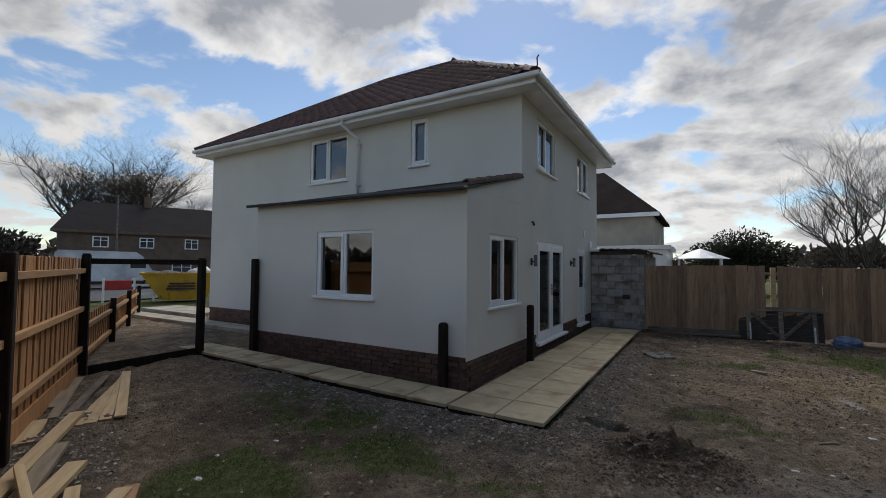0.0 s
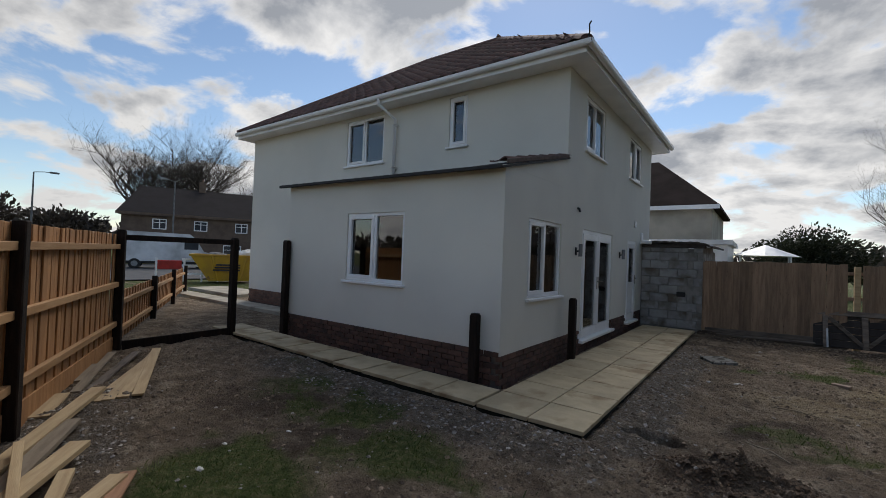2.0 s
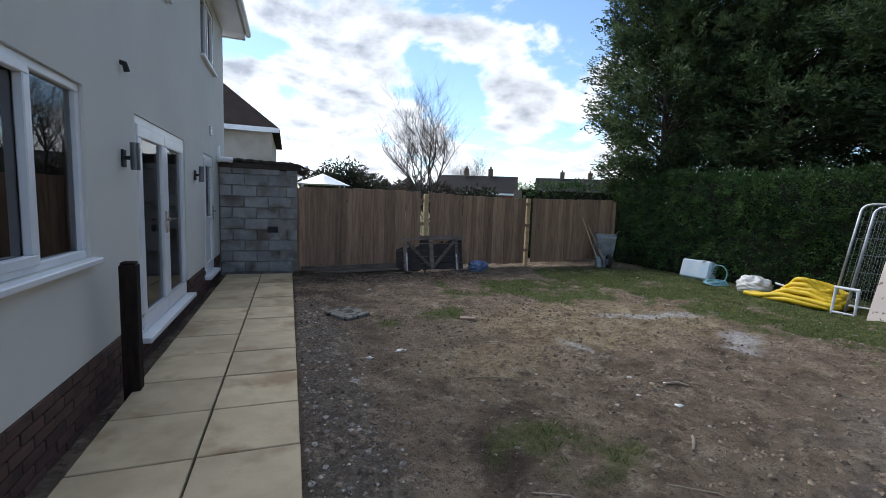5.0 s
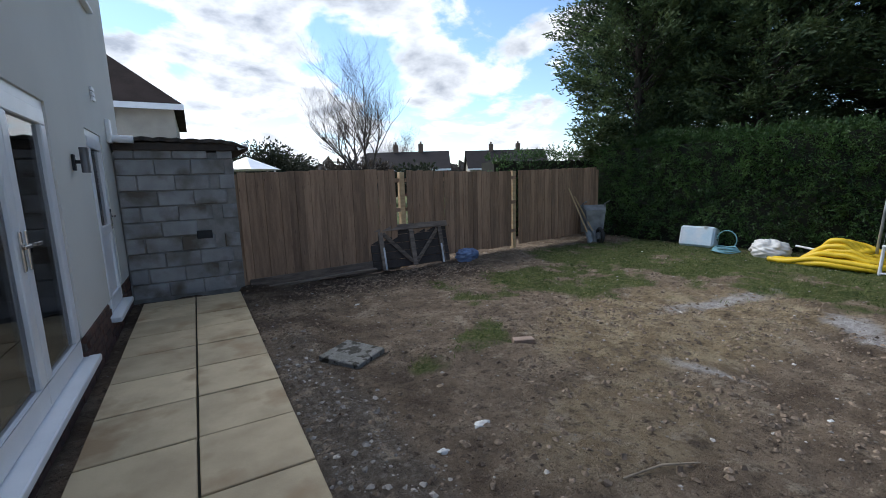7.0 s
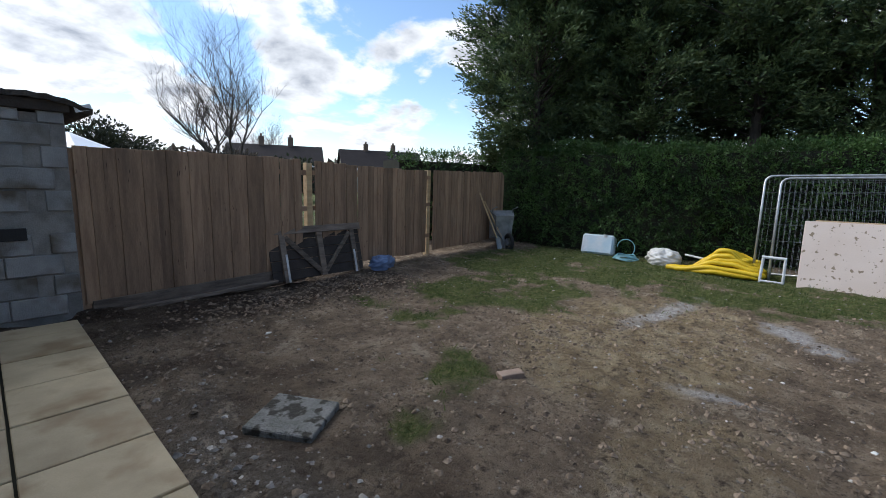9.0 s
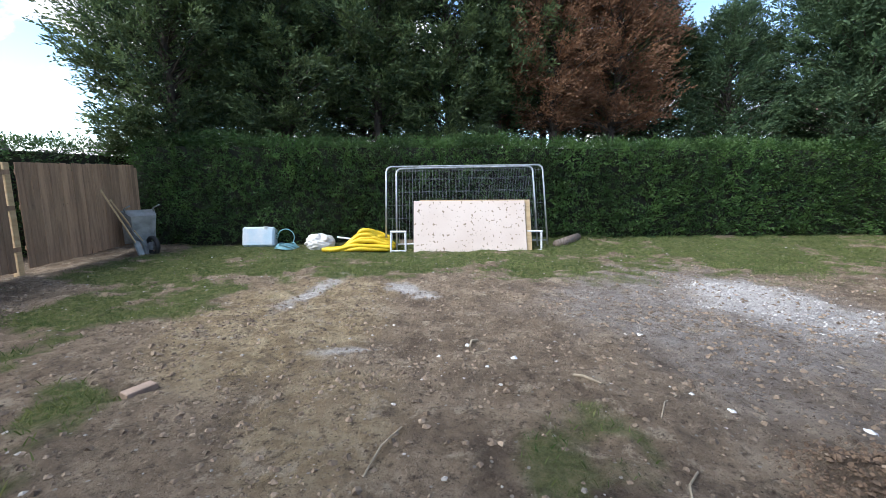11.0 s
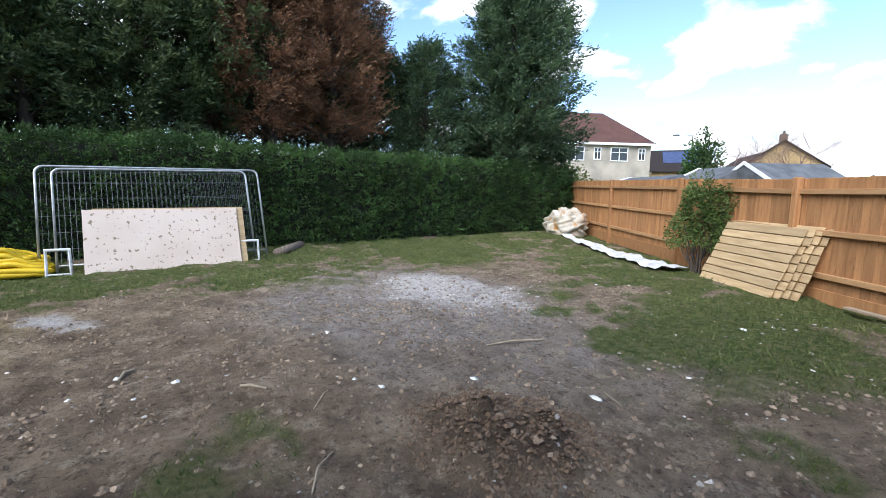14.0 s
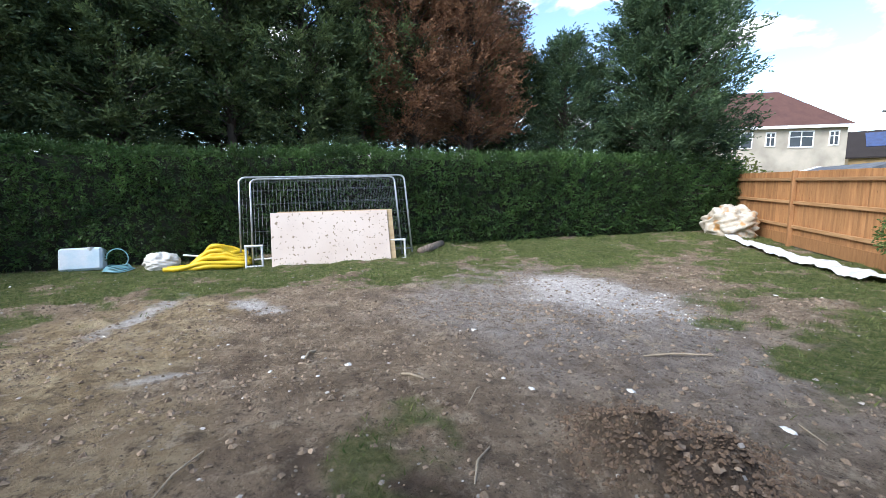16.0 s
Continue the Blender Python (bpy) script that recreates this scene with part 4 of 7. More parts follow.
for d in (0.0, 2.86, 5.76, BF_L):
    p = BF_A + BF_D * d
    part("post", Geo().box(-0.05, 0.05, 0.03, 0.13, -0.3, 1.70, 0.006).move(pose(p.x, p.y, 0, 0, 0, BF_ANG)), PALE_WOOD if 0 < d < BF_L else BROWN_WOOD, back)
for d0, d1 in ((0.05, 2.8), (2.92, 5.8), (5.92, BF_L - 0.05)):
    for zz in (0.35, 1.0, 1.55):
        part("rail", Geo().beam(BF_A + BF_D * d0 + Vector((-0.005, 0.05, zz)), BF_A + BF_D * d1 + Vector((-0.005, 0.05, zz)), 0.05, 0.075, 0.004), BROWN_WOOD, back)
part("gravel_board", Geo().beam(BF_A + Vector((0.05, -0.04, -0.03)), BF_A + BF_D * 2.7 + Vector((0, -0.04, 0.0)), 0.03, 0.22, 0.004), OLD_WOOD, back)
lone("loose_board", Geo().beam((-0.9, 12.92, -0.06), (1.15, 13.08, -0.02), 0.09, 0.035, 0.004), OLD_WOOD, "grey weathered board lying at the fence foot", "board")

# ---- block outbuilding at the house corner ----
shed = thing("block_outbuilding", (-1.75, 14.3, 0), 0, "grey concrete block outbuilding with ragged felt roof", "outbuilding")
part("core", Geo().box(-2.47, -1.03, 13.07, 16.4, -0.3, 2.02), BLOCK_MORTAR, shed, "dark mortar wall")
bm_full = mesh_of("block", Geo().box(-0.215, 0.215, -0.03, 0.05, -0.102, 0.102, 0.008), BLOCK)
bm_half = mesh_of("half_block", Geo().box(-0.10, 0.10, -0.03, 0.05, -0.102, 0.102, 0.008), BLOCK)
for row in range(10):
    z = -0.02 + row * 0.217 + 0.1
    x = -2.455 + (0.222 if row % 2 else 0.0)
    if row % 2:
        piece("block", bm_half, pose(-2.35, 13.07 + rng.uniform(-.006, .006), z, 0, 0, 0), shed)
    while x + 0.43 < -1.0:
        if not (row == 4 and abs(x + 0.22 + 1.5) < 0.2):
            piece("block", bm_full, pose(x + 0.217, 13.07 + rng.uniform(-.008, .008), z + rng.uniform(-.004, .004), 0, rng.uniform(-0.5, .5), rng.uniform(-.4, .4)), shed)
        x += 0.437
    if -1.03 - x > 0.15:
        piece("block", bm_half, pose(-1.135, 13.07 + rng.uniform(-.006, .006), z, 0, 0, 0), shed)
    for yy in range(5):
        piece("block", bm_full, pose(-1.05, 13.35 + yy * 0.44 + (0.2 if row % 2 else 0), z, 0, 0, 90), shed)
part("vent_grille", Geo().box(-1.60, -1.40, 13.02, 13.05, 0.78, 0.90, 0.005), FELT, shed, "black plastic air vent")
g = Geo()
top_pts = []
for i in range(25):
    f = i / 24
    x = -2.47 + f * 1.66
    top_pts.append((x, 2.20 - 0.03 * f - (0.10 * max(0, f - 0.82) / 0.18) + rng.uniform(-.012, .012)))
vs = []
for x, z in top_pts:
    vs += [(x, 12.97 + rng.uniform(-.03, .02), z - 0.03), (x, 12.96 + rng.uniform(-.03, .02), z + 0.02), (x, 16.5, z + 0.07), (x, 16.5, z + 0.02)]
g.add(vs, [(4 * i + j, 4 * i + (j + 1) % 4, 4 * i + 4 + (j + 1) % 4, 4 * i + 4 + j) for i in range(24) for j in range(4)] + [(0, 1, 2, 3), (99, 98, 97, 96)])
part("roof_felt", g, surface("torn_felt", (0.085, 0.072, 0.062), 0.9, 0.3, 9.0, 60.0, 0.8), shed, "torn brownish roofing felt")
g = Geo().box(-2.46, -0.98, 13.0, 13.12, 2.04, 2.15, 0.01)
part("wall_plate", g, surface("dark_wood_plate", (0.07, 0.055, 0.045), 0.9, 0.3, 9.0, 60.0, 0.8), shed, "dark rotten timber plate under the felt")
part("white_trim", Geo().beam((-0.95, 12.99, 2.08), (-0.82, 12.95, 2.12), 0.02, 0.06), UPVC, shed, "small white plastic end trim")
g = Geo().tube([(-2.47, 12.9, 2.18), (-2.2, 12.9, 2.17)], 0.05, 10).box(-2.475, -2.42, 12.84, 12.96, 2.12, 2.42, 0.01)
lone("overflow_pipe", g, UPVC, "short white plastic pipe on the house wall", "pipe")

# small things on the east wall
def wall_light(y):
    t = thing("wall_light", (EAST_X, y, 1.74), 0, "grey metal up-and-down wall light", "lamp", "wall lights")
    part("back_plate", Geo().box(EAST_X + .001, EAST_X + 0.02, y - 0.035, y + 0.035, 1.70, 1.84, 0.004), FELT, t)
    part("arm", Geo().box(EAST_X + 0.02, EAST_X + 0.06, y - 0.015, y + 0.015, 1.76, 1.79, 0.003), FELT, t)
    part("lamp_body", Geo().tube([(EAST_X + 0.09, y, 1.68), (EAST_X + 0.09, y, 1.90)], 0.034, 14), surface("grey_metal", (0.2, 0.2, 0.21), 0.4, 0.1, 5.0, 40.0, 0.05, metal=0.6), t)
    return t


wall_light(7.92)
wall_light(10.80)
lone("cable_entry", Geo().tube([(EAST_X - 0.02, 7.96, 2.54), (EAST_X + 0.03, 7.96, 2.53), (EAST_X + 0.045, 7.96, 2.47)], 0.022, 8), FELT, "short black cable poking from the wall", "cable")
g = Geo()
for i in range(3):
    g.box(EAST_X + .001, EAST_X + 0.03 , 12.13, 12.27, 2.52 + i * 0.055, 2.565 + i * 0.055, 0.006)
lone("wall_vent", g, UPVC, "small white louvred wall vent", "vent")

# ---- lean-to roof ----
g = Geo()
lz = lambda y: 2.83 + (3.33 - 2.83) * (y - SOUTH_Y) / (UPPER_Y - SOUTH_Y)
y0 = SOUTH_Y - 0.14
g.add([(-7.22, y0, lz(y0)), (EAST_X + 0.04, y0, lz(y0) - 0.04), (EAST_X + 0.04, UPPER_Y, lz(UPPER_Y)), (-7.22, UPPER_Y, lz(UPPER_Y)),
       (-7.22, y0, lz(y0) - 0.03), (EAST_X + 0.04, y0, lz(y0) - 0.07), (EAST_X + 0.04, UPPER_Y, lz(UPPER_Y) - 0.03), (-7.22, UPPER_Y, lz(UPPER_Y) - 0.03)],
      [(0, 1, 2, 3), (7, 6, 5, 4), (0, 4, 5, 1), (1, 5, 6, 2), (3, 7, 4, 0)])
lean = part("lean_to_roof", g, FELT, house, "black felted lean-to roof")
part("drip_edge", Geo().beam((-7.24, y0 - 0.02, lz(y0) - 0.005), (EAST_X + 0.03, y0 - 0.02, lz(y0) - 0.05), 0.04, 0.05, 0.006), FELT, lean, "black drip edge")
part("lead_flashing", Geo().beam((-5.9, UPPER_Y - 0.012, 3.29), (EAST_X - 0.02, UPPER_Y - 0.012, 3.33), 0.022, 0.09, 0.004), FELT, lean, "dark lead flashing")

# plinth bricks under the render
PL = Geo()
for ya, yb, zt in ((SOUTH_Y + 0.012, 8.19, PLINTH_E - 0.003), (8.19, 10.27, 0.105), (10.27, 11.45, PLINTH_E - 0.003), (11.45, 12.49, 0.105), (12.49, FAR_Y, PLINTH_E - 0.003)):
    PL.box(EAST_X - 0.27, EAST_X - 0.012, ya, yb, -0.3, zt)
plinth = part("plinth", PL.box(-7.10, EAST_X - 0.275, SOUTH_Y + 0.012, SOUTH_Y + 0.27, -0.3, PLINTH_S - 0.003).box(WEST_X + 0.01, -7.13, UPPER_Y + 0.012, UPPER_Y + 0.27, -0.3, PLINTH_S - 0.003), MORTAR, house, "dark brick plinth")
brick_mesh = mesh_of("brick", Geo().box(-0.1075, 0.1075, -0.012, 0.05, -0.0325, 0.0325, 0.003), BRICK)
for row in range(6):
    z = PLINTH_E - 0.036 - row * 0.075
    y = SOUTH_Y + (0.11 if row % 2 else 0.0)
    while y < 12.9:
        if z < 0.1 or not (8.2 < y + 0.11 < 10.26 or 11.4 < y + 0.11 < 12.5):
            piece("brick", brick_mesh, pose(EAST_X, y + 0.1075, z, 0, 0, 90) @ pose(0, rng.uniform(-.003, .003), 0), plinth)
        y += 0.225
    z = PLINTH_S - 0.036 - row * 0.075
    x = EAST_X - 0.01 - (0.11 if row % 2 else 0.0)
    while x > -7.0:
        piece("brick", brick_mesh, pose(x - 0.1075, SOUTH_Y + rng.uniform(-.003, .003), z, 0, 0, 0), plinth)
        x -= 0.225
g = Geo()
for row in range(5):
    z = PLINTH_S - 0.036 - row * 0.075
    x = WEST_X + (0.11 if row % 2 else 0.0)
    while x < -7.3:
        g.box(x, x + 0.215, UPPER_Y, UPPER_Y + 0.04, z - 0.0325, z + 0.0325)
        x += 0.225
part("far_bricks", g, surface("brick_rest", (0.17, 0.095, 0.07), 0.85, 0.25, 7.0, 90.0, 0.5, second=(0.11, 0.065, 0.05), per_object=0.5, per_island=True), plinth, kind="stuff")

# roof tiles: pantiles on the two slopes seen, half-round tiles on hips and ridge
def pantile():
    q = Geo()
    prof = [(-0.15, 0.012), (-0.11, 0.002), (-0.06, 0.0), (-0.01, 0.006), (0.03, 0.03), (0.075, 0.046), (0.115, 0.034), (0.15, 0.014)]
    n = len(prof)
    vs = [(x, 0.0, z + 0.022) for x, z in prof] + [(x, 0.38, z + 0.004) for x, z in prof] + [(x, 0.0, z + 0.004) for x, z in prof]
    fs = [(i, i + 1, n + i + 1, n + i) for i in range(n - 1)] + [(2 * n + i, 2 * n + i + 1, i + 1, i) for i in range(n - 1)]
    return q.add(vs, fs)


tile_mesh = mesh_of("roof_tile", pantile(), TILE, smooth=True)
SLOPE_V = Vector((0, RIDGE_Y - EY0, RIDGE_Z - DECK_Z))
SLOPE_L, GAUGE = SLOPE_V.length, 0.315
SLOPE_A = math.degrees(math.atan2(SLOPE_V.z, SLOPE_V.y))
EAST_V = Vector((RX1 - EX1, 0, RIDGE_Z - DECK_Z))
EAST_A = math.degrees(math.atan2(EAST_V.z, -EAST_V.x))
spots_ = []
for r in range(int(SLOPE_L / GAUGE) + 1):
    f = (r * GAUGE) / SLOPE_L
    x0, x1 = EX0 + (RX0 - EX0) * f, EX1 + (RX1 - EX1) * f
    x = EX1 - 0.15
    while x > x0 + 0.16:
        if x < x1 - 0.17:
            spots_.append(pose(x, EY0 - 0.04 + SLOPE_V.y * f, DECK_Z + 0.01 + SLOPE_V.z * f, SLOPE_A, 0, 0) @ pose(0, 0, rng.uniform(0, .004), rng.uniform(-.5, .5), 0, rng.uniform(-.4, .4)))
        x -= 0.30
east_spots = []
for r in range(int(EAST_V.length / GAUGE) + 1):
    f = (r * GAUGE) / EAST_V.length
    ya, yb = EY0 + (RIDGE_Y - EY0) * f, EY1 + (RIDGE_Y - EY1) * f
    y = EY0 + 0.15
    while y < yb - 0.17:
        if y > ya + 0.17:
            east_spots.append(pose(EX1 + 0.04 + EAST_V.x * f, y, DECK_Z + 0.01 + EAST_V.z * f, 0, 0, 90) @ pose(0, 0, 0, EAST_A, 0, 0))
        y += 0.30
spots_.sort(key=lambda m: -m.translation.x)
for m in spots_[:290]:
    piece("roof_tile", tile_mesh, m, roof)
rest = Geo()
for m in spots_[290:] + east_spots:
    t = pantile()
    rest.add([m @ Vector(v) for v in t.v], t.f)
part("far_tiles", rest, TILE_MANY, roof, kind="stuff", smooth=True)


def half_round(length):
    q = Geo()
    n = 7
    vs = [(0.0 if e == 0 else length, 0.115 * (1.0 if e == 0 else 0.92) * math.cos(math.pi * i / (n - 1)), 0.085 * math.sin(math.pi * i / (n - 1))) for e in (0, 1) for i in range(n)]
    return q.add(vs, [(i, i + 1, n + i + 1, n + i) for i in range(n - 1)] + [tuple(range(n))])


hip_mesh = mesh_of("hip_tile", half_round(0.40), TILE, smooth=True)
for a, b in (((EX1, EY0, DECK_Z), (RX1, RIDGE_Y, RIDGE_Z)), ((EX0, EY0, DECK_Z), (RX0, RIDGE_Y, RIDGE_Z)), ((RX1, RIDGE_Y, RIDGE_Z), (RX0, RIDGE_Y, RIDGE_Z)), ((EX1, EY1, DECK_Z), (RX1, RIDGE_Y, RIDGE_Z))):
    a, b = Vector(a), Vector(b)
    x = (b - a).normalized()
    s = Vector((0, 0, 1)).cross(x).normalized()
    m = Matrix((x, s, x.cross(s))).transposed().to_4x4()
    k = 0.0
    while k < (b - a).length - 0.2:
        m.translation = a + x * k + Vector((0, 0, 0.03))
        piece("hip_tile", hip_mesh, m.copy(), roof)
        k += 0.37
part("hip_iron", Geo().tube([(EX1 + 0.02, EY0 - 0.02, DECK_Z + 0.03), (EX1 + 0.05, EY0 - 0.04, DECK_Z + 0.12), (EX1 + 0.04, EY0 - 0.03, DECK_Z + 0.24), (EX1 + 0.08, EY0 - 0.06, DECK_Z + 0.27)], 0.012, 6), FELT, roof, "curled black hip iron")
# tiles left at the lean-to's verge
for i in range(6):
    y = SOUTH_Y + 0.05 + i * 0.36
    piece("roof_tile", tile_mesh, pose(EAST_X - 0.12, y, lz(y) + 0.012, math.degrees(math.atan2(0.5, UPPER_Y - SOUTH_Y)), 0, 0), lean)
part("verge_mortar", Geo().beam((EAST_X + 0.02, SOUTH_Y, lz(SOUTH_Y) + 0.015), (EAST_X + 0.02, UPPER_Y - 0.02, lz(UPPER_Y) + 0.015), 0.03, 0.06, 0.008), surface("verge_mortar", (0.15, 0.11, 0.095), 0.9, 0.3, 12.0, 60.0, 0.6), lean, "brown verge tiles bedded in mortar")

# slabs of the path
for i, (x0, x1, y0_, y1_, z) in enumerate(SLABS):
    sl = part("slab", Geo().box(-(x1 - x0) / 2, (x1 - x0) / 2, -(y1_ - y0_) / 2, (y1_ - y0_) / 2, -0.045, 0, 0.005), SLAB, paving)
    sl.matrix_basis = pose((x0 + x1) / 2, (y0_ + y1_) / 2, z + rng.uniform(-.003, .003), rng.uniform(-.25, .25), rng.uniform(-.25, .25), rng.uniform(-.3, .3))
# bedding takes the hedge core's shade colour, so the slab gaps read dark
part("bedding", Geo().box(-2.30, -1.16, 4.54, 12.66, -0.2, -0.034), DARK_CORE, paving, "bedding under the slabs, near-black for the shade in the joints")
part("bedding", Geo().box(-8.1, -2.32, 4.54, 5.08, -0.2, -0.034), DARK_CORE, paving, "bedding under the slabs, near-black for the shade in the joints")

# ---- hedge, conifers and bare trees ----
def leaf_cloud(points, outs, size, rng_, droop=0.0, width=0.45, stray=0.55):
    """Small four-cornered leaves at points; outs are the ways they lean."""
    n = len(points)
    t = outs + rng_.normal(0, stray, (n, 3))
    t[:, 2] -= droop
    t /= np.linalg.norm(t, axis=1, keepdims=True) + 1e-9
    s = np.cross(t, rng_.normal(0, 1, (n, 3)))
    s /= np.linalg.norm(s, axis=1, keepdims=True) + 1e-9
    ln = size * rng_.uniform(0.6, 1.4, (n, 1))
    w = ln * width
    nrm = np.cross(t, s)
    quad = np.stack([points, points + t * ln * 0.5 + s * w * 0.5 + nrm * w * 0.12, points + t * ln, points + t * ln * 0.5 - s * w * 0.5 + nrm * w * 0.12], 1)
    return quad.reshape(-1, 3)


def quads_mesh(name, verts, mat):
    me = bpy.data.meshes.new(name)
    n = len(verts) // 4
    me.vertices.add(len(verts))
    me.vertices.foreach_set("co", verts.reshape(-1))
    me.loops.add(len(verts))
    me.loops.foreach_set("vertex_index", np.arange(len(verts)))
    me.polygons.add(n)
    me.polygons.foreach_set("loop_start", np.arange(0, 4 * n, 4))
    me.polygons.foreach_set("loop_total", np.full(n, 4))
    me.update(calc_edges=True)
    me.materials.append(mat)
    return me


def build_hedge(a, b, height, depth, count, leaf, label, name="hedge"):
    """A clipped hedge from a to b; its face is on the side to the left of a->b turned right."""
    r = np.random.default_rng(5)
    a, b = Vector(a), Vector(b)
    d = b - a
    L = d.length
    x = d.normalized()
    out = Vector((x.y, -x.x, 0))
    base = thing(name, ((a.x + b.x) / 2, (a.y + b.y) / 2, 0), 0, label, "hedge")
    X, O = np.array(x), np.array(out)
    A = np.array((a.x, a.y, 0.0))

    def bulge(u, v):
        return 0.20 * (fbm(u * 0.8, v * 0.8, 3, 7) - 0.5) + 0.26 * (fbm(u * 4.5, v * 6.5, 3, 9) - 0.5)

    def top_at(u):
        return height + 0.16 * (fbm(u * 0.7, u * 0 + 3.0, 3, 13) - 0.5) * 2

    # solid near-black box: the shade deep behind the leaves is put into its colour
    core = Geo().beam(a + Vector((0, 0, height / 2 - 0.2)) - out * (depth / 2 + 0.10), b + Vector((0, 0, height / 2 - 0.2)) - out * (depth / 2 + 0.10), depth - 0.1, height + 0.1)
    part("shaded_core", core, DARK_CORE, base, "near-black box standing in for the shaded inside of the hedge")
    fan = 9
    c1, c2 = int(count * 0.78 / fan), int(count * 0.22 / fan)
    u, v = r.uniform(0, L, c1), r.uniform(0, 1, c1) ** 0.9
    z = -0.05 + v * top_at(u)
    dep = -np.abs(r.normal(0, 0.09, c1)) + bulge(u, z) - 0.10 * step(0.9, 1.0, v) - 0.10 * (1 - step(0.0, 0.12, v))
    w1 = O * 0.9 + np.array((0, 0, 0.35)) + r.normal(0, 0.45, (c1, 3))
    p1 = A + X * u[:, None] + O * dep[:, None] + np.array((0, 0, 1.0)) * z[:, None]
    u2, w2 = r.uniform(0, L, c2), r.uniform(0, depth, c2)
    z2 = top_at(u2) + 0.30 * (fbm(u2 * 2.5, w2 * 2.5, 3, 17) - 0.5) - np.abs(r.normal(0, 0.05, c2))
    p2 = A + X * u2[:, None] - O * w2[:, None] + np.array((0, 0, 1.0)) * z2[:, None]
    w2v = np.array((0, 0, 0.9)) + r.normal(0, 0.5, (c2, 3))
    P0, W0 = np.vstack([p1, p2]), np.vstack([w1, w2v])
    W0 /= np.linalg.norm(W0, axis=1, keepdims=True)
    al = np.linspace(0, 0.17, fan)
    p1 = (P0[:, None, :] + W0[:, None, :] * al[None, :, None]).reshape(-1, 3) + r.normal(0, 0.022, (len(P0) * fan, 3))
    p2 = np.zeros((0, 3))
    o1, o2 = np.repeat(W0, fan, 0), np.zeros((0, 3))
    verts = leaf_cloud(np.vstack([p1, p2]), np.vstack([o1, o2]), leaf, r, 0.1, 0.36, 0.45)
    ob = new("foliage", quads_mesh("foliage", verts, HEDGE_LEAF))
    ob.parent = base
    ob.matrix_parent_inverse = WORLD[base].inverted()
    return base


build_hedge(HEDGE_A, HEDGE_B, 2.36, 1.3, 140000, 0.066, "tall clipped green hedge along the garden side")
build_hedge((5.6, 15.4, 0), (9.2, 14.6, 0), 2.15, 1.0, 9000, 0.075, "dark green hedge behind the back fence")


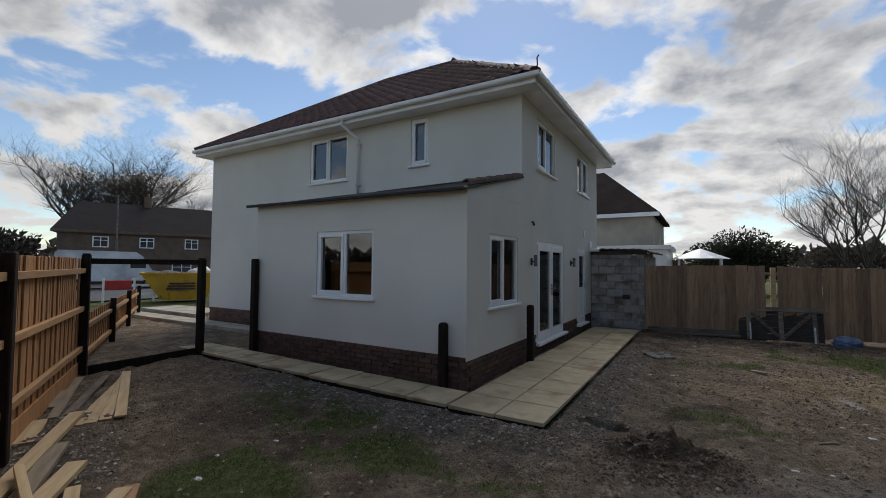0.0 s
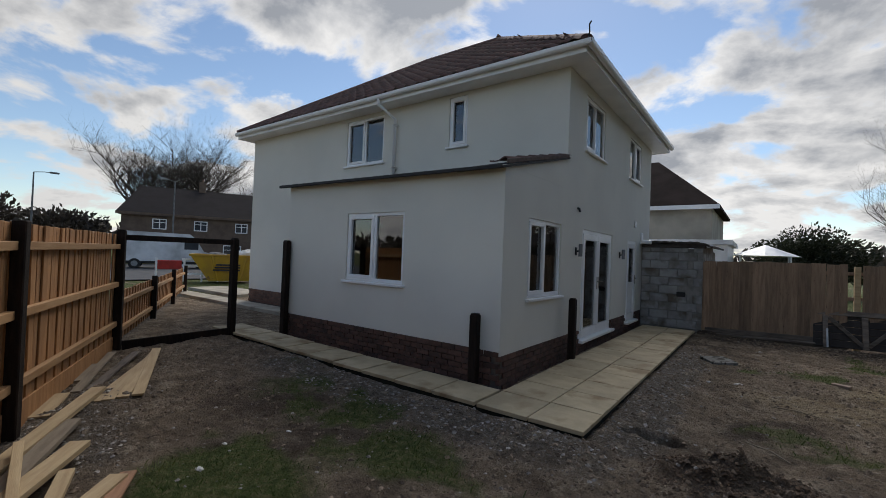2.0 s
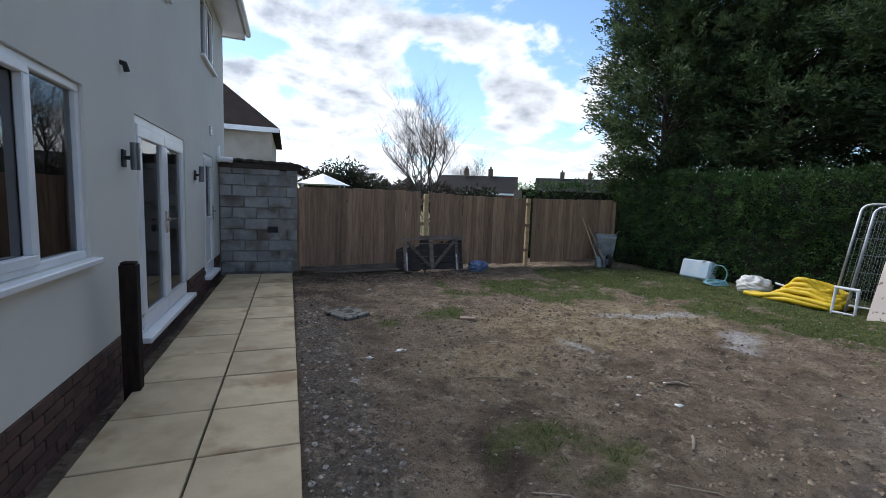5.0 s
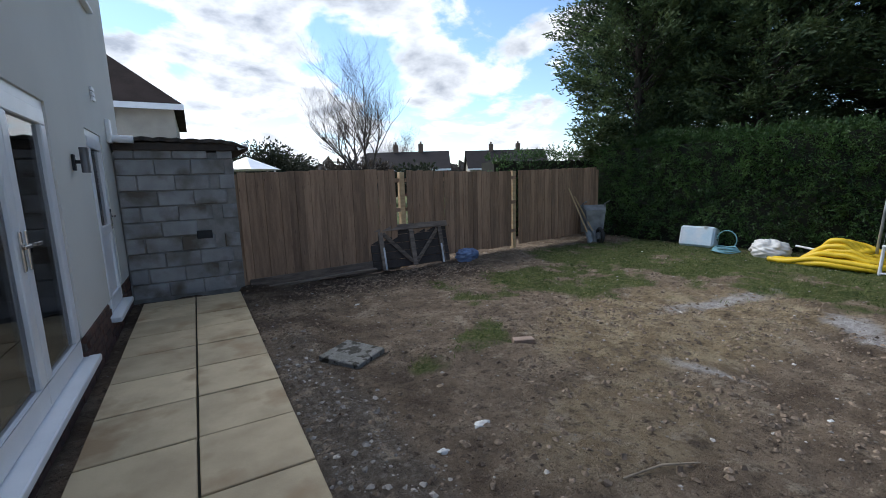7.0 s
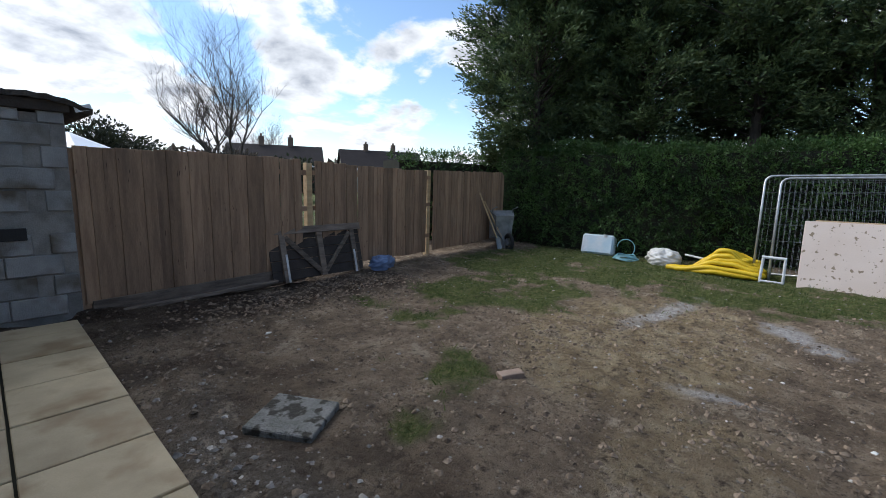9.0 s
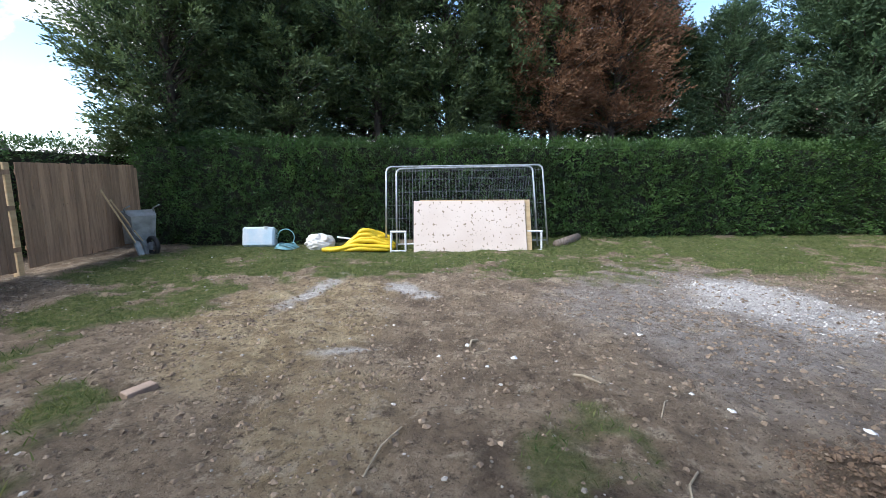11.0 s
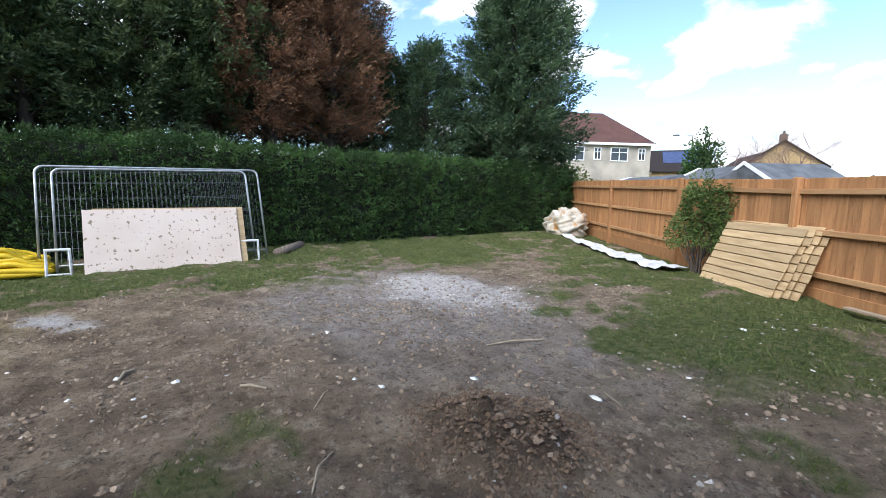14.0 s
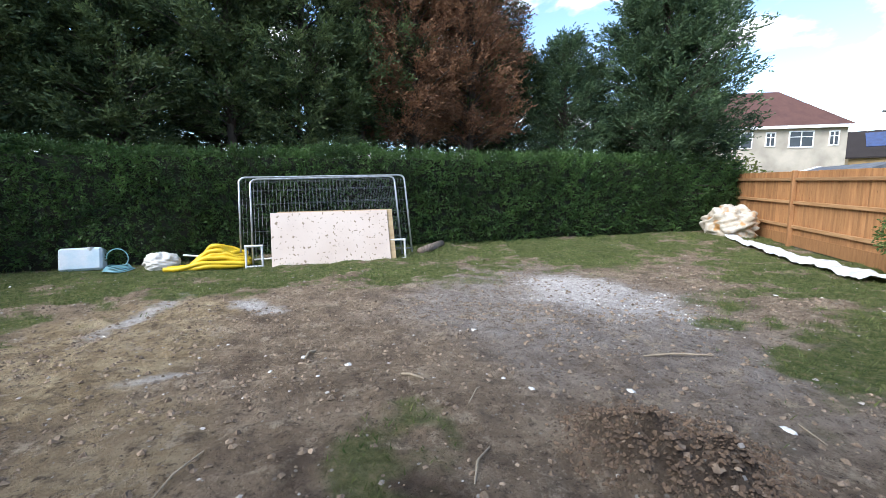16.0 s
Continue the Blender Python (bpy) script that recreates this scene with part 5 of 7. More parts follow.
def conifer(at, height, radius, mat, seed, crown_from=2.8, branches=330, per=64, size=0.20, label="", shape=0.55):
    r = np.random.default_rng(seed)
    z0 = base_z(at)
    base = thing("conifer", (at[0], at[1], z0), 0, label, "tree", "conifers behind the hedge")
    o = np.array((at[0], at[1], z0))
    trunk_pts = [(at[0] + 0.05 * math.sin(i * 1.3 + seed), at[1] + 0.05 * math.cos(i * 1.7 + seed), z0 - 0.1 + height * i / 7) for i in range(8)]
    tr = Geo().tube(trunk_pts, [0.15 - 0.13 * i / 7 for i in range(8)], 9)
    part("trunk", tr, BARK, base, smooth=True)
    pts, outs, limbs = [], [], Geo()
    fronds, leaves = max(3, per // 8), 9
    for i in range(branches):
        f = (i + r.uniform(0, 1)) / branches
        h = crown_from + (height - crown_from) * f ** 1.05
        ang = r.uniform(0, 2 * math.pi)
        lobe = 0.78 + 0.22 * math.sin(ang * 3 + seed) * math.sin(h * 1.1 + seed * 2) + r.uniform(-0.36, 0.24)
        g0 = (h - crown_from) / (height - crown_from)
        R = radius * max(0.06, (1 - g0) ** shape) * min(1.0, 0.60 + g0 * 3) * lobe
        dirn = np.array((math.cos(ang), math.sin(ang), 0.55 + 0.5 * g0))
        lat = np.array((-math.sin(ang), math.cos(ang), 0.0))
        sag = -0.26 * R
        # a plume: sprays fan out from the outer part of the branch
        s = np.where(r.uniform(0, 1, fronds) < 0.72, r.uniform(0.72, 1.0, fronds), r.uniform(0.2, 0.8, fronds))
        start = o + np.array((0, 0, h)) + dirn * (R * s)[:, None] + np.array((0, 0, sag)) * (s ** 2)[:, None] + r.normal(0, 1, (fronds, 3)) * np.array((0.07, 0.07, 0.12))
        way = dirn * np.array((0.75, 0.75, 0.6)) + lat * r.uniform(-0.9, 0.9, fronds)[:, None] + np.array((0, 0, 1.0)) * r.uniform(-0.55, 0.70, fronds)[:, None]
        way /= np.linalg.norm(way, axis=1, keepdims=True)
        flat_ = np.cross(way, np.array((0, 0, 1.0)) + r.normal(0, 0.35, (fronds, 3)))
        flat_ /= np.linalg.norm(flat_, axis=1, keepdims=True)
        along = np.linspace(0, 1, leaves)
        reach = r.uniform(0.16, 0.34, fronds) * min(1.25, 0.55 + radius / 3)
        turn_ = np.where(np.arange(leaves) % 2, 0.75, -0.75) * (1 - 0.6 * along)
        line = start[:, None, :] + way[:, None, :] * (reach[:, None] * along)[..., None] + np.array((0, 0, -0.10)) * (along ** 2)[None, :, None] * reach[:, None, None]
        pts.append(line.reshape(-1, 3) + r.normal(0, 0.012, (fronds * leaves, 3)))
        outs.append((way[:, None, :] + flat_[:, None, :] * turn_[None, :, None]).reshape(-1, 3))
        if i % 2 == 0:
            limbs.tube([o + np.array((0, 0, h - 0.05)), o + np.array((0, 0, h)) + dirn * R * 0.5 + np.array((0, 0, sag * 0.25)), o + np.array((0, 0, h)) + dirn * R * 0.9 + np.array((0, 0, sag * 0.81))], [0.028, 0.018, 0.006], 4, False)
    for i in range(16):
        h, ang = crown_from * r.uniform(0.6, 1.25), r.uniform(0, 6.28)
        e = o + np.array((math.cos(ang) * radius * 0.7, math.sin(ang) * radius * 0.7, h + r.uniform(-.2, .5)))
        limbs.tube([o + np.array((0, 0, h)), (o + np.array((0, 0, h)) + e) / 2 + np.array((0, 0, .1)), e], [0.02, 0.012, 0.005], 4, False)
    part("inner_wood", limbs, BARK, base, "bare inner branches")
    verts = leaf_cloud(np.vstack(pts), np.vstack(outs), size, r, 0.08, 0.36, 0.34)
    ob = new("crown", quads_mesh("crown", verts, mat))
    ob.parent = base
    ob.matrix_parent_inverse = WORLD[base].inverted()
    return base


GREEN = "tall dark green conifer standing behind the hedge"
first = conifer((9.7, 14.1), 11.5, 2.55, CONIFER_LEAF, 1, 1.7, 640, 240, 0.105, GREEN, shape=0.36)
second_c = conifer((10.6, 11.4), 10.8, 2.3, CONIFER_LEAF, 2, 2.0, 460, 200, 0.105, GREEN, shape=0.40)
third = conifer((10.9, 8.9), 11.2, 2.1, CONIFER_LEAF, 3, 2.9, 400, 190, 0.105, GREEN, shape=0.40)
copy_thing(second_c, pose(11.2, 7.0, 0.0, 0, 0, 130))
copy_thing(third, pose(11.6, 5.5, 0.05, 0, 0, 75))
copy_thing(second_c, pose(12.9, 9.8, 0.0, 0, 0, 40))
copy_thing(third, pose(13.2, 12.6, 0.0, 0, 0, 200))
copy_thing(third, pose(12.6, 14.8, 0.0, 0, 0, 250))
brown_c = conifer((11.4, 3.9), 10.2, 2.0, BROWN_CONIFER_LEAF, 7, 2.7, 420, 180, 0.08, "dying brown conifer standing behind the hedge", shape=0.25)
copy_thing(brown_c, pose(11.6, 2.1, 0.08, 0, 0, 140))
copy_thing(third, pose(13.2, 1.3, -0.2, 0, 0, 10))
copy_thing(third, pose(13.4, 3.8, 0.05, 0, 0, 60))
low_c = conifer((12.6, 0.4), 6.2, 1.6, CONIFER_LEAF, 23, 1.2, 240, 130, 0.085, "low dark green conifer behind the hedge", shape=0.4)
copy_thing(low_c, pose(13.6, 5.0, -0.5, 0, 0, 110))
copy_thing(low_c, pose(13.4, 2.4, -0.9, 0, 0, 20))
copy_thing(low_c, pose(13.8, 8.2, -0.9, 0, 0, 220))
copy_thing(low_c, pose(12.5, -0.6, -0.5, 0, 0, 320))
copy_thing(low_c, pose(12.4, -2.7, -0.7, 0, 0, 65))
conifer((11.4, -1.1), 6.0, 1.5, BLUE_CONIFER_LEAF, 9, 1.2, 320, 130, 0.08, "smaller thin grey-green conifer behind the hedge", shape=0.45)
conifer((11.1, -4.65), 9.2, 3.15, BLUE_CONIFER_LEAF, 11, 1.7, 760, 230, 0.105, "broad green conifer behind the hedge corner", shape=0.55)


def bare_tree(at, height, spread, seed, label, name="bare_tree", trunk=0.16, levels=5, upright=0.55, kids=4, mat=None, first_fork=0.22):
    r = random.Random(seed)
    base = thing(name, at, 0, label, "tree")
    wood, twig = Geo(), Geo()

    def grow(p, d, length, rad, level):
        pts, rr = [p], [rad]
        q, dd = Vector(p), Vector(d).normalized()
        steps = 4 if level < 3 else 3
        for s in range(steps):
            dd = (dd + Vector((r.uniform(-1, 1), r.uniform(-1, 1), r.uniform(-0.6, 0.9))) * 0.20 + Vector((0, 0, 0.05 * upright))).normalized()
            q = q + dd * length / steps
            pts.append(q.copy())
            rr.append(rad * (1 - 0.55 * (s + 1) / steps))
        (wood if level < 2 else twig).tube(pts, rr, 7 if level < 2 else (4 if level < 4 else 3), False)
        if level >= levels:
            return
        for c in range(kids + (1 if level == 1 else 0)):
            i = min(steps, 1 + int(r.uniform(0.15, 1) * steps))
            if level == 0:
                i = steps if c < 2 else r.choice((steps - 1, steps, steps - 2))
            side = Vector((r.uniform(-1, 1), r.uniform(-1, 1), r.uniform(-0.1, 0.7))).normalized()
            nd = (dd * upright + side * spread + Vector((0, 0, 0.22 * upright))).normalized()
            grow(pts[i], nd, length * r.uniform(0.52, 0.78) if level else height * r.uniform(0.30, 0.42), rr[i] * r.uniform(0.6, 0.8), level + 1)

    grow(Vector(at), Vector((0, 0, 1)), height * first_fork, trunk, 0)
    part("trunk", wood, mat or BARK, base, smooth=True)
    part("crown", twig, mat or BARK, base, "fine bare twigs")
    return base


bare_tree((8.1, 31.5, -0.2), 10.6, 0.85, 4, "leafless multi-stemmed tree beyond the back fence", trunk=0.22, upright=0.62, kids=5, first_fork=0.16)
bare_tree((-56.0, 20.0, -0.2), 17.5, 1.0, 5, "large leafless spreading tree behind the terrace", trunk=0.55, upright=0.5, kids=6, first_fork=0.25)
bare_tree((-55.0, 27.5, -0.2), 13.5, 0.95, 9, "leafless spreading tree behind the terrace", trunk=0.38, upright=0.5, kids=5, first_fork=0.22)
bare_tree((23.0, 60.0, -0.2), 9.5, 0.6, 12, "small leafless tree far beyond the garden", trunk=0.16, upright=0.6, kids=5, mat=surface("pale_twig", (0.16, 0.13, 0.115), 0.9, 0.3, 4.0, 30.0, 0.2))
bare_tree((6.6, -14.3, -0.2), 5.6, 0.95, 15, "small leafless blossom tree behind the timber fence", trunk=0.15, upright=0.35, kids=5, mat=surface("reddish_twig", (0.20, 0.13, 0.11), 0.9, 0.3, 4.0, 30.0, 0.2))


def bush(at, w, h, count, mat, seed, label, leaf=0.12, flat=1.0):
    r = np.random.default_rng(seed)
    z0 = base_z(at)
    base = thing("bush", (at[0], at[1], z0), 0, label, "bush")
    th, ph = r.uniform(0, 2 * np.pi, count), np.arccos(r.uniform(-0.5, 1, count))
    lob = 0.72 + 0.28 * np.sin(th * 3 + seed) * np.sin(ph * 4 + seed) + r.uniform(-0.25, 0.12, count)
    d = np.stack([np.sin(ph) * np.cos(th), np.sin(ph) * np.sin(th) * flat, np.cos(ph)], 1)
    p = np.array((at[0], at[1], z0 + h * 0.45)) + d * np.array((w / 2, w / 2, h * 0.55)) * lob[:, None]
    for i in range(14):
        e = p[r.integers(0, count)]
        part("stem", Geo().tube([(at[0] + r.uniform(-.1, .1), at[1] + r.uniform(-.1, .1), z0 - 0.05), (at[0] * .5 + e[0] * .5, at[1] * .5 + e[1] * .5, z0 * .4 + e[2] * .6 - 0.1), e], [0.018, 0.012, 0.005], 4, False), BARK, base)
    ob = new("foliage", quads_mesh("foliage", leaf_cloud(p, d, leaf, r, 0.1, 0.5), mat))
    ob.parent = base
    ob.matrix_parent_inverse = WORLD[base].inverted()
    return base

# ---- things in the garden ----
bush((2.75, -2.50), 1.30, 2.0, 7500, leaf_material("shrub_leaf", (0.05, 0.09, 0.02), (0.12, 0.17, 0.05)), 4, "loose green shrub growing against the timber fence", 0.052, 0.5)

WIRE = surface("dull_wire", (0.26, 0.28, 0.29), 0.5, 0.1, 8.0, 60.0, 0.0, metal=0.6)
# temporary mesh fence panels leaning on the hedge
def mesh_panel(p, q, lean, label, length=3.45, height=2.0):
    """A panel from foot p to foot q that leans back by lean degrees."""
    p, q = Vector(p), Vector(q)
    u = (q - p).normalized()
    n = Vector((u.y, -u.x, 0))
    n = n if n.x > 0 else -n
    upv = Vector((n.x * math.sin(radians(lean)), n.y * math.sin(radians(lean)), math.cos(radians(lean))))
    L = (q - p).length
    at = lambda a, b: p + u * a + upv * b
    t = thing("mesh_fence_panel", tuple(p), 0, label, "fence panel", "temporary fence panels")
    c = 0.12
    pts = [at(0, 0)] + [at(0, height - c)] + [at(c - c * math.cos(k), height - c + c * math.sin(k)) for k in (0.5, 1.05)] + [at(c, height), at(L - c, height)] + [at(L - c + c * math.sin(k), height - c + c * math.cos(k)) for k in (0.5, 1.05)] + [at(L, height - c), at(L, 0)]
    part("frame_tube", Geo().tube(pts, 0.021, 10), STEEL, t, smooth=True)
    part("bottom_tube", Geo().tube([at(0.02, 0.16), at(L - 0.02, 0.16)], 0.016, 8), STEEL, t, smooth=True)
    w = Geo()
    k = 0.06
    while k < L - 0.03:
        w.tube([at(k, 0.17), at(k, height - 0.02)], 0.0019, 4, False)
        k += 0.076
    for b in (0.45, 0.75, 1.05, 1.35, 1.65, 1.85):
        w.tube([at(0.02, b) + n * -0.004, at(L - 0.02, b) + n * -0.004], 0.0026, 4, False)
    part("wire_mesh", w, WIRE, t, "thin welded steel wires", kind="stuff")
    return t


mesh_panel((7.62, 8.25, -0.12), (8.02, 4.62, -0.05), 19, "galvanised steel mesh fence panel leaning on the hedge", height=1.97)
mesh_panel((7.50, 8.0, -0.1), (7.86, 4.88, -0.02), 19, "galvanised steel mesh fence panel leaning behind a board", height=1.90)
PRIMED = surface("stained_primed_board", (0.62, 0.53, 0.465), 0.8, 0.06, 1.5, 60.0, 0.1, second=(0.57, 0.475, 0.41), spots=((0.24, 0.19, 0.13), 13.0, 0.60, 0.64))


def leaning_board(p, q, h, lean, thick, mat, label, name="sheet_board"):
    p, q = Vector(p), Vector(q)
    u = (q - p).normalized()
    n = Vector((u.y, -u.x, 0))
    n = n if n.x > 0 else -n
    m = Matrix((u, n, Vector((0, 0, 1)))).transposed().to_4x4()
    m.translation = p
    m = m @ Matrix.Rotation(radians(-lean), 4, "X")
    ob = lone(name, Geo().box(0, (q - p).length, 0, thick, 0, h, 0.003), mat, label, "board", "leaning boards")
    ob.matrix_basis = m
    return ob


leaning_board((7.28, 7.61, -0.12), (7.42, 5.18, -0.09), 1.19, 21, 0.02, PRIMED, "large pinkish sheet board with dark blotches leaning on mesh panels")
leaning_board((7.32, 7.48, -0.12), (7.46, 5.06, -0.09), 1.21, 21, 0.02, PALE_WOOD, "second pale wooden sheet board leaning behind the stained one")
WHITE_METAL = surface("white_painted_metal", (0.72, 0.74, 0.75), 0.45, 0.08, 6.0, 60.0, 0.05)
for yy, xx in ((7.95, 7.36), (5.0, 7.62)):
    t = thing("trestle", (xx, yy, -0.09), 0, "small white metal trestle beside the leaning boards", "trestle", "white trestles")
    part("leg", Geo().tube([(xx, yy - 0.16, -0.1), (xx + 0.03, yy - 0.15, 0.35)], 0.022, 8), WHITE_METAL, t)
    part("leg", Geo().tube([(xx, yy + 0.16, -0.1), (xx + 0.03, yy + 0.15, 0.35)], 0.022, 8), WHITE_METAL, t)
    part("top_bar", Geo().tube([(xx + .03, yy - 0.17, 0.35), (xx + .03, yy + 0.17, 0.35)], 0.024, 8), WHITE_METAL, t)
    part("lower_bar", Geo().tube([(xx, yy - 0.16, -0.06), (xx, yy + 0.16, -0.06)], 0.018, 8), WHITE_METAL, t)
lone("log", Geo().tube([(7.95, 4.45, 0.02), (8.3, 4.1, 0.06), (8.75, 3.75, 0.09)], [0.09, 0.10, 0.09], 12), OLD_WOOD, "short weathered log lying by the hedge", "log", smooth=True)

# yellow ducting
YELLOW = surface("yellow_duct", (0.72, 0.50, 0.015), 0.5, 0.06, 3.0, 50.0, 0.0, second=(0.64, 0.43, 0.01))
duct = thing("yellow_duct_coil", (7.6, 8.95, -0.1), 0, "heap of coiled yellow corrugated drainage pipe on the grass", "pipe")
r_ = random.Random(8)


def ribbed(pts):
    return [0.046 + (0.0035 if i % 2 else -0.0035) for i in range(len(pts))]


for k in range(18):
    # a long narrow loop: out over the mound and back, tails together on the grass
    row, deep = k % 6, k // 6
    top = 0.05 + 0.075 * row + r_.uniform(-0.02, 0.02) - 0.03 * deep
    xa = 7.36 + 0.11 * deep + 0.05 * row + r_.uniform(-0.03, 0.03)
    ya, yb = 9.58 + r_.uniform(-0.16, 0.10) - 0.07 * row, 8.18 + r_.uniform(-0.06, 0.10) + 0.03 * row
    pts = []
    for i in range(61):
        f = i / 60
        y = ya + (yb - ya) * f
        lift = float(step(0.05, 0.55, f)) - 0.35 * float(step(0.72, 1.0, f))
        pts.append((xa - 0.05 * math.sin(math.pi * f) + 0.015 * math.sin(9 * f + k), y, -0.06 + top * max(0.0, lift) + 0.008 * math.sin(14 * f + k)))
    for i in range(1, 15):
        a = math.pi * i / 15
        pts.append((xa + 0.085 * (1 - math.cos(a)), yb - 0.10 * math.sin(a), pts[60][2] - 0.02 * math.sin(a)))
    for i in range(41):
        f = i / 40
        pts.append((xa + 0.17 + 0.01 * math.sin(8 * f + k), yb + (8.95 - yb) * f, pts[60][2] + 0.3 * top * math.sin(math.pi * f) - 0.02 * f))
    part("loop", Geo().tube(pts, ribbed(pts), 8), YELLOW, duct, smooth=True)
lone("white_pole", Geo().tube([(8.05, 9.45, 0.14), (7.75, 8.0, 0.02)], 0.02, 8), WHITE_METAL, "white plastic pole lying behind the yellow pipe", "pole")


def crumple(at, sx, sy, sz, mat, name, label, category, seed, amp=0.22, rings=22, segs=40):
    """A soft sack with folds and peaks."""
    q = Geo()
    ph, th = np.linspace(0.02, math.pi * 0.62, rings), np.linspace(0, 2 * math.pi, segs, endpoint=False)
    vs = []
    for p in ph:
        for t in th:
            k = 1 + 0.16 * (abs(math.sin(4.0 * t + 2.5 * math.sin(p * 5 + seed))) - 0.5) * math.sin(p) + amp * (float(fbm(np.array([t * 2.2 + seed]), np.array([p * 3.0]), 4, seed)[0]) - 0.5) * 2 + 0.09 * math.sin(5 * t + 4 * p + seed) * math.sin(p * 2)
            k += 0.10 * abs(math.sin(3.0 * t + 6 * p + seed * 2)) - 0.05
            vs.append((sx * k * math.sin(p) * math.cos(t), sy * k * math.sin(p) * math.sin(t), max(0.0, sz * (0.38 + 0.62 * k * math.cos(p)))))
    for t in th:
        vs.append((sx * 0.95 * math.cos(t), sy * 0.95 * math.sin(t), -0.02))
    for i in range(rings):
        for j in range(segs):
            q.f.append((i * segs + j, i * segs + (j + 1) % segs, (i + 1) * segs + (j + 1) % segs, (i + 1) * segs + j))
    q.v = vs
    q.f.append(tuple(range(segs))[::-1])
    return lone(name, q, mat, label, category, at=at, smooth=True)


BAG = surface("white_sack", (0.68, 0.68, 0.66), 0.6, 0.08, 5.0, 40.0, 0.5, 12.0, second=(0.55, 0.54, 0.50))
BULK = surface("dirty_bulk_bag", (0.54, 0.51, 0.45), 0.7, 0.1, 5.0, 30.0, 0.8, 14.0, second=(0.36, 0.30, 0.22), spots=((0.40, 0.22, 0.08), 3.0, 0.56, 0.64))
BLUEISH = surface("pale_blue_plastic", (0.50, 0.64, 0.72), 0.45, 0.08, 4.0, 30.0, 0.1, second=(0.66, 0.72, 0.76))
crumple((8.0, 9.85, -0.12), 0.27, 0.32, 0.33, BAG, "plastic_sack", "crumpled white plastic sack on the grass", "bag", 3)
drum = thing("plastic_drum", (8.15, 11.32, -0.12), 0, "pale blue plastic container lying by the hedge", "container")
part("body", Geo().box(-0.17, 0.17, -0.36, 0.36, 0, 0.46, 0.04, pose(8.15, 11.32, -0.12, 0, 14, 8)), BLUEISH, drum)
part("cap", Geo().tube([(8.14, 11.15, 0.30), (8.15, 11.15, 0.37)], 0.05, 14), WHITE_METAL, drum, "white screw cap")
TEAL = surface("teal_hose", (0.20, 0.42, 0.48), 0.5, 0.08, 4.0, 30.0, 0.0)
hose = thing("hose_coil", (7.85, 10.25, -0.1), 0, "coiled pale teal hose on the grass", "hose")
for k in range(5):
    pts = [(7.82 + (0.24 - .02 * k) * math.cos(a), 10.55 + (0.26 - .02 * k) * math.sin(a), -0.075 + 0.02 * k + 0.012 * math.sin(3 * a + k)) for a in (2 * math.pi * i / 32 for i in range(33))]
    part("loop", Geo().tube(pts, 0.012, 6, False), TEAL, hose, smooth=True)
pts = [(7.98, 10.62 + 0.19 * math.cos(a), 0.14 + 0.19 * math.sin(a)) for a in (2 * math.pi * i / 30 for i in range(27))]
part("loop", Geo().tube(pts, 0.011, 6, False), TEAL, hose, smooth=True)
crumple((8.55, -4.95, -0.02), 0.68, 0.62, 0.90, BULK, "bulk_bag", "large dirty white builder's bulk bag slumped by the fence", "bag", 6, 0.30, 34, 64)

# plastic sheeting along the fence
SHEET = surface("white_sheeting", (0.74, 0.76, 0.78), 0.45, 0.05, 5.0, 40.0, 0.3, 12.0)
q = Geo()
n, w_ = 90, 9
for i in range(n + 1):
    f = i / n
    c = fence_at(11.9 + 6.2 * (1 - f), 0, 1.08 - 0.25 * f + 0.015 * math.sin(f * 11))
    for j in range(w_ + 1):
        s = j / w_ - 0.5
        a = c + Vector((-FENCE_D.y, FENCE_D.x, 0)) * s * (0.28 + 0.40 * f)
        q.v.append((a.x, a.y, base_z(a) + 0.03 + 0.10 * (0.25 - s * s) + 0.09 * float(fbm(np.array([f * 26.0]), np.array([s * 4.0]), 3, 77)[0]) * (1 if f > 0.25 else 0.4)))
for i in range(n):
    for j in range(w_):
        q.f.append((i * (w_ + 1) + j, i * (w_ + 1) + j + 1, (i + 1) * (w_ + 1) + j + 1, (i + 1) * (w_ + 1) + j))
lone("plastic_sheeting", q, SHEET, "crumpled white plastic sheeting rolled out along the fence", "sheeting", smooth=True)

# stack of slatted panels leaning on the fence
def slatted_panel(d0, foot, lean, label):
    c = fence_at(d0, 0, foot)
    side = Vector((FENCE_D.y, -FENCE_D.x, 0))
    m = Matrix((FENCE_D, side, Vector((0, 0, 1)))).transposed().to_4x4()
    m.translation = Vector((c.x, c.y, base_z(c) - 0.01))
    m = m @ Matrix.Rotation(radians(-lean), 4, "X")
    t = thing("slatted_panel", (0, 0, 0), 0, label, "panel", "stacked timber panels")
    t.matrix_basis = m
    WORLD[t] = Matrix.Identity(4)
    for i in range(8):
        part("slat", Geo().box(-0.82 + r_.uniform(-.02, .02), 0.82 + r_.uniform(-.02, .02), -0.022, 0.0, i * 0.142, i * 0.142 + 0.128, 0.004), PALE_WOOD, t)
    for x in (-0.6, 0.0, 0.6):
        part("batten", Geo().box(x - 0.045, x + 0.045, 0.002, 0.04, 0.02, 1.10, 0.004), PALE_WOOD, t)
    return t


for i in range(4):
    slatted_panel(10.52 - 0.075 * i, 0.60 - 0.075 * i, 24 - i, "new pale slatted timber panel leaning on the fence")

# old gate leaning on the back fence
gate = thing("old_gate", (1.95, 13.15, -0.08), 4, "dark weathered wooden gate with cross braces leaning on the fence", "gate")
gm = Matrix.Translation((1.12, 13.08, -0.08)) @ Matrix.Rotation(radians(3), 4, "Z") @ Matrix.Rotation(radians(-14), 4, "X")


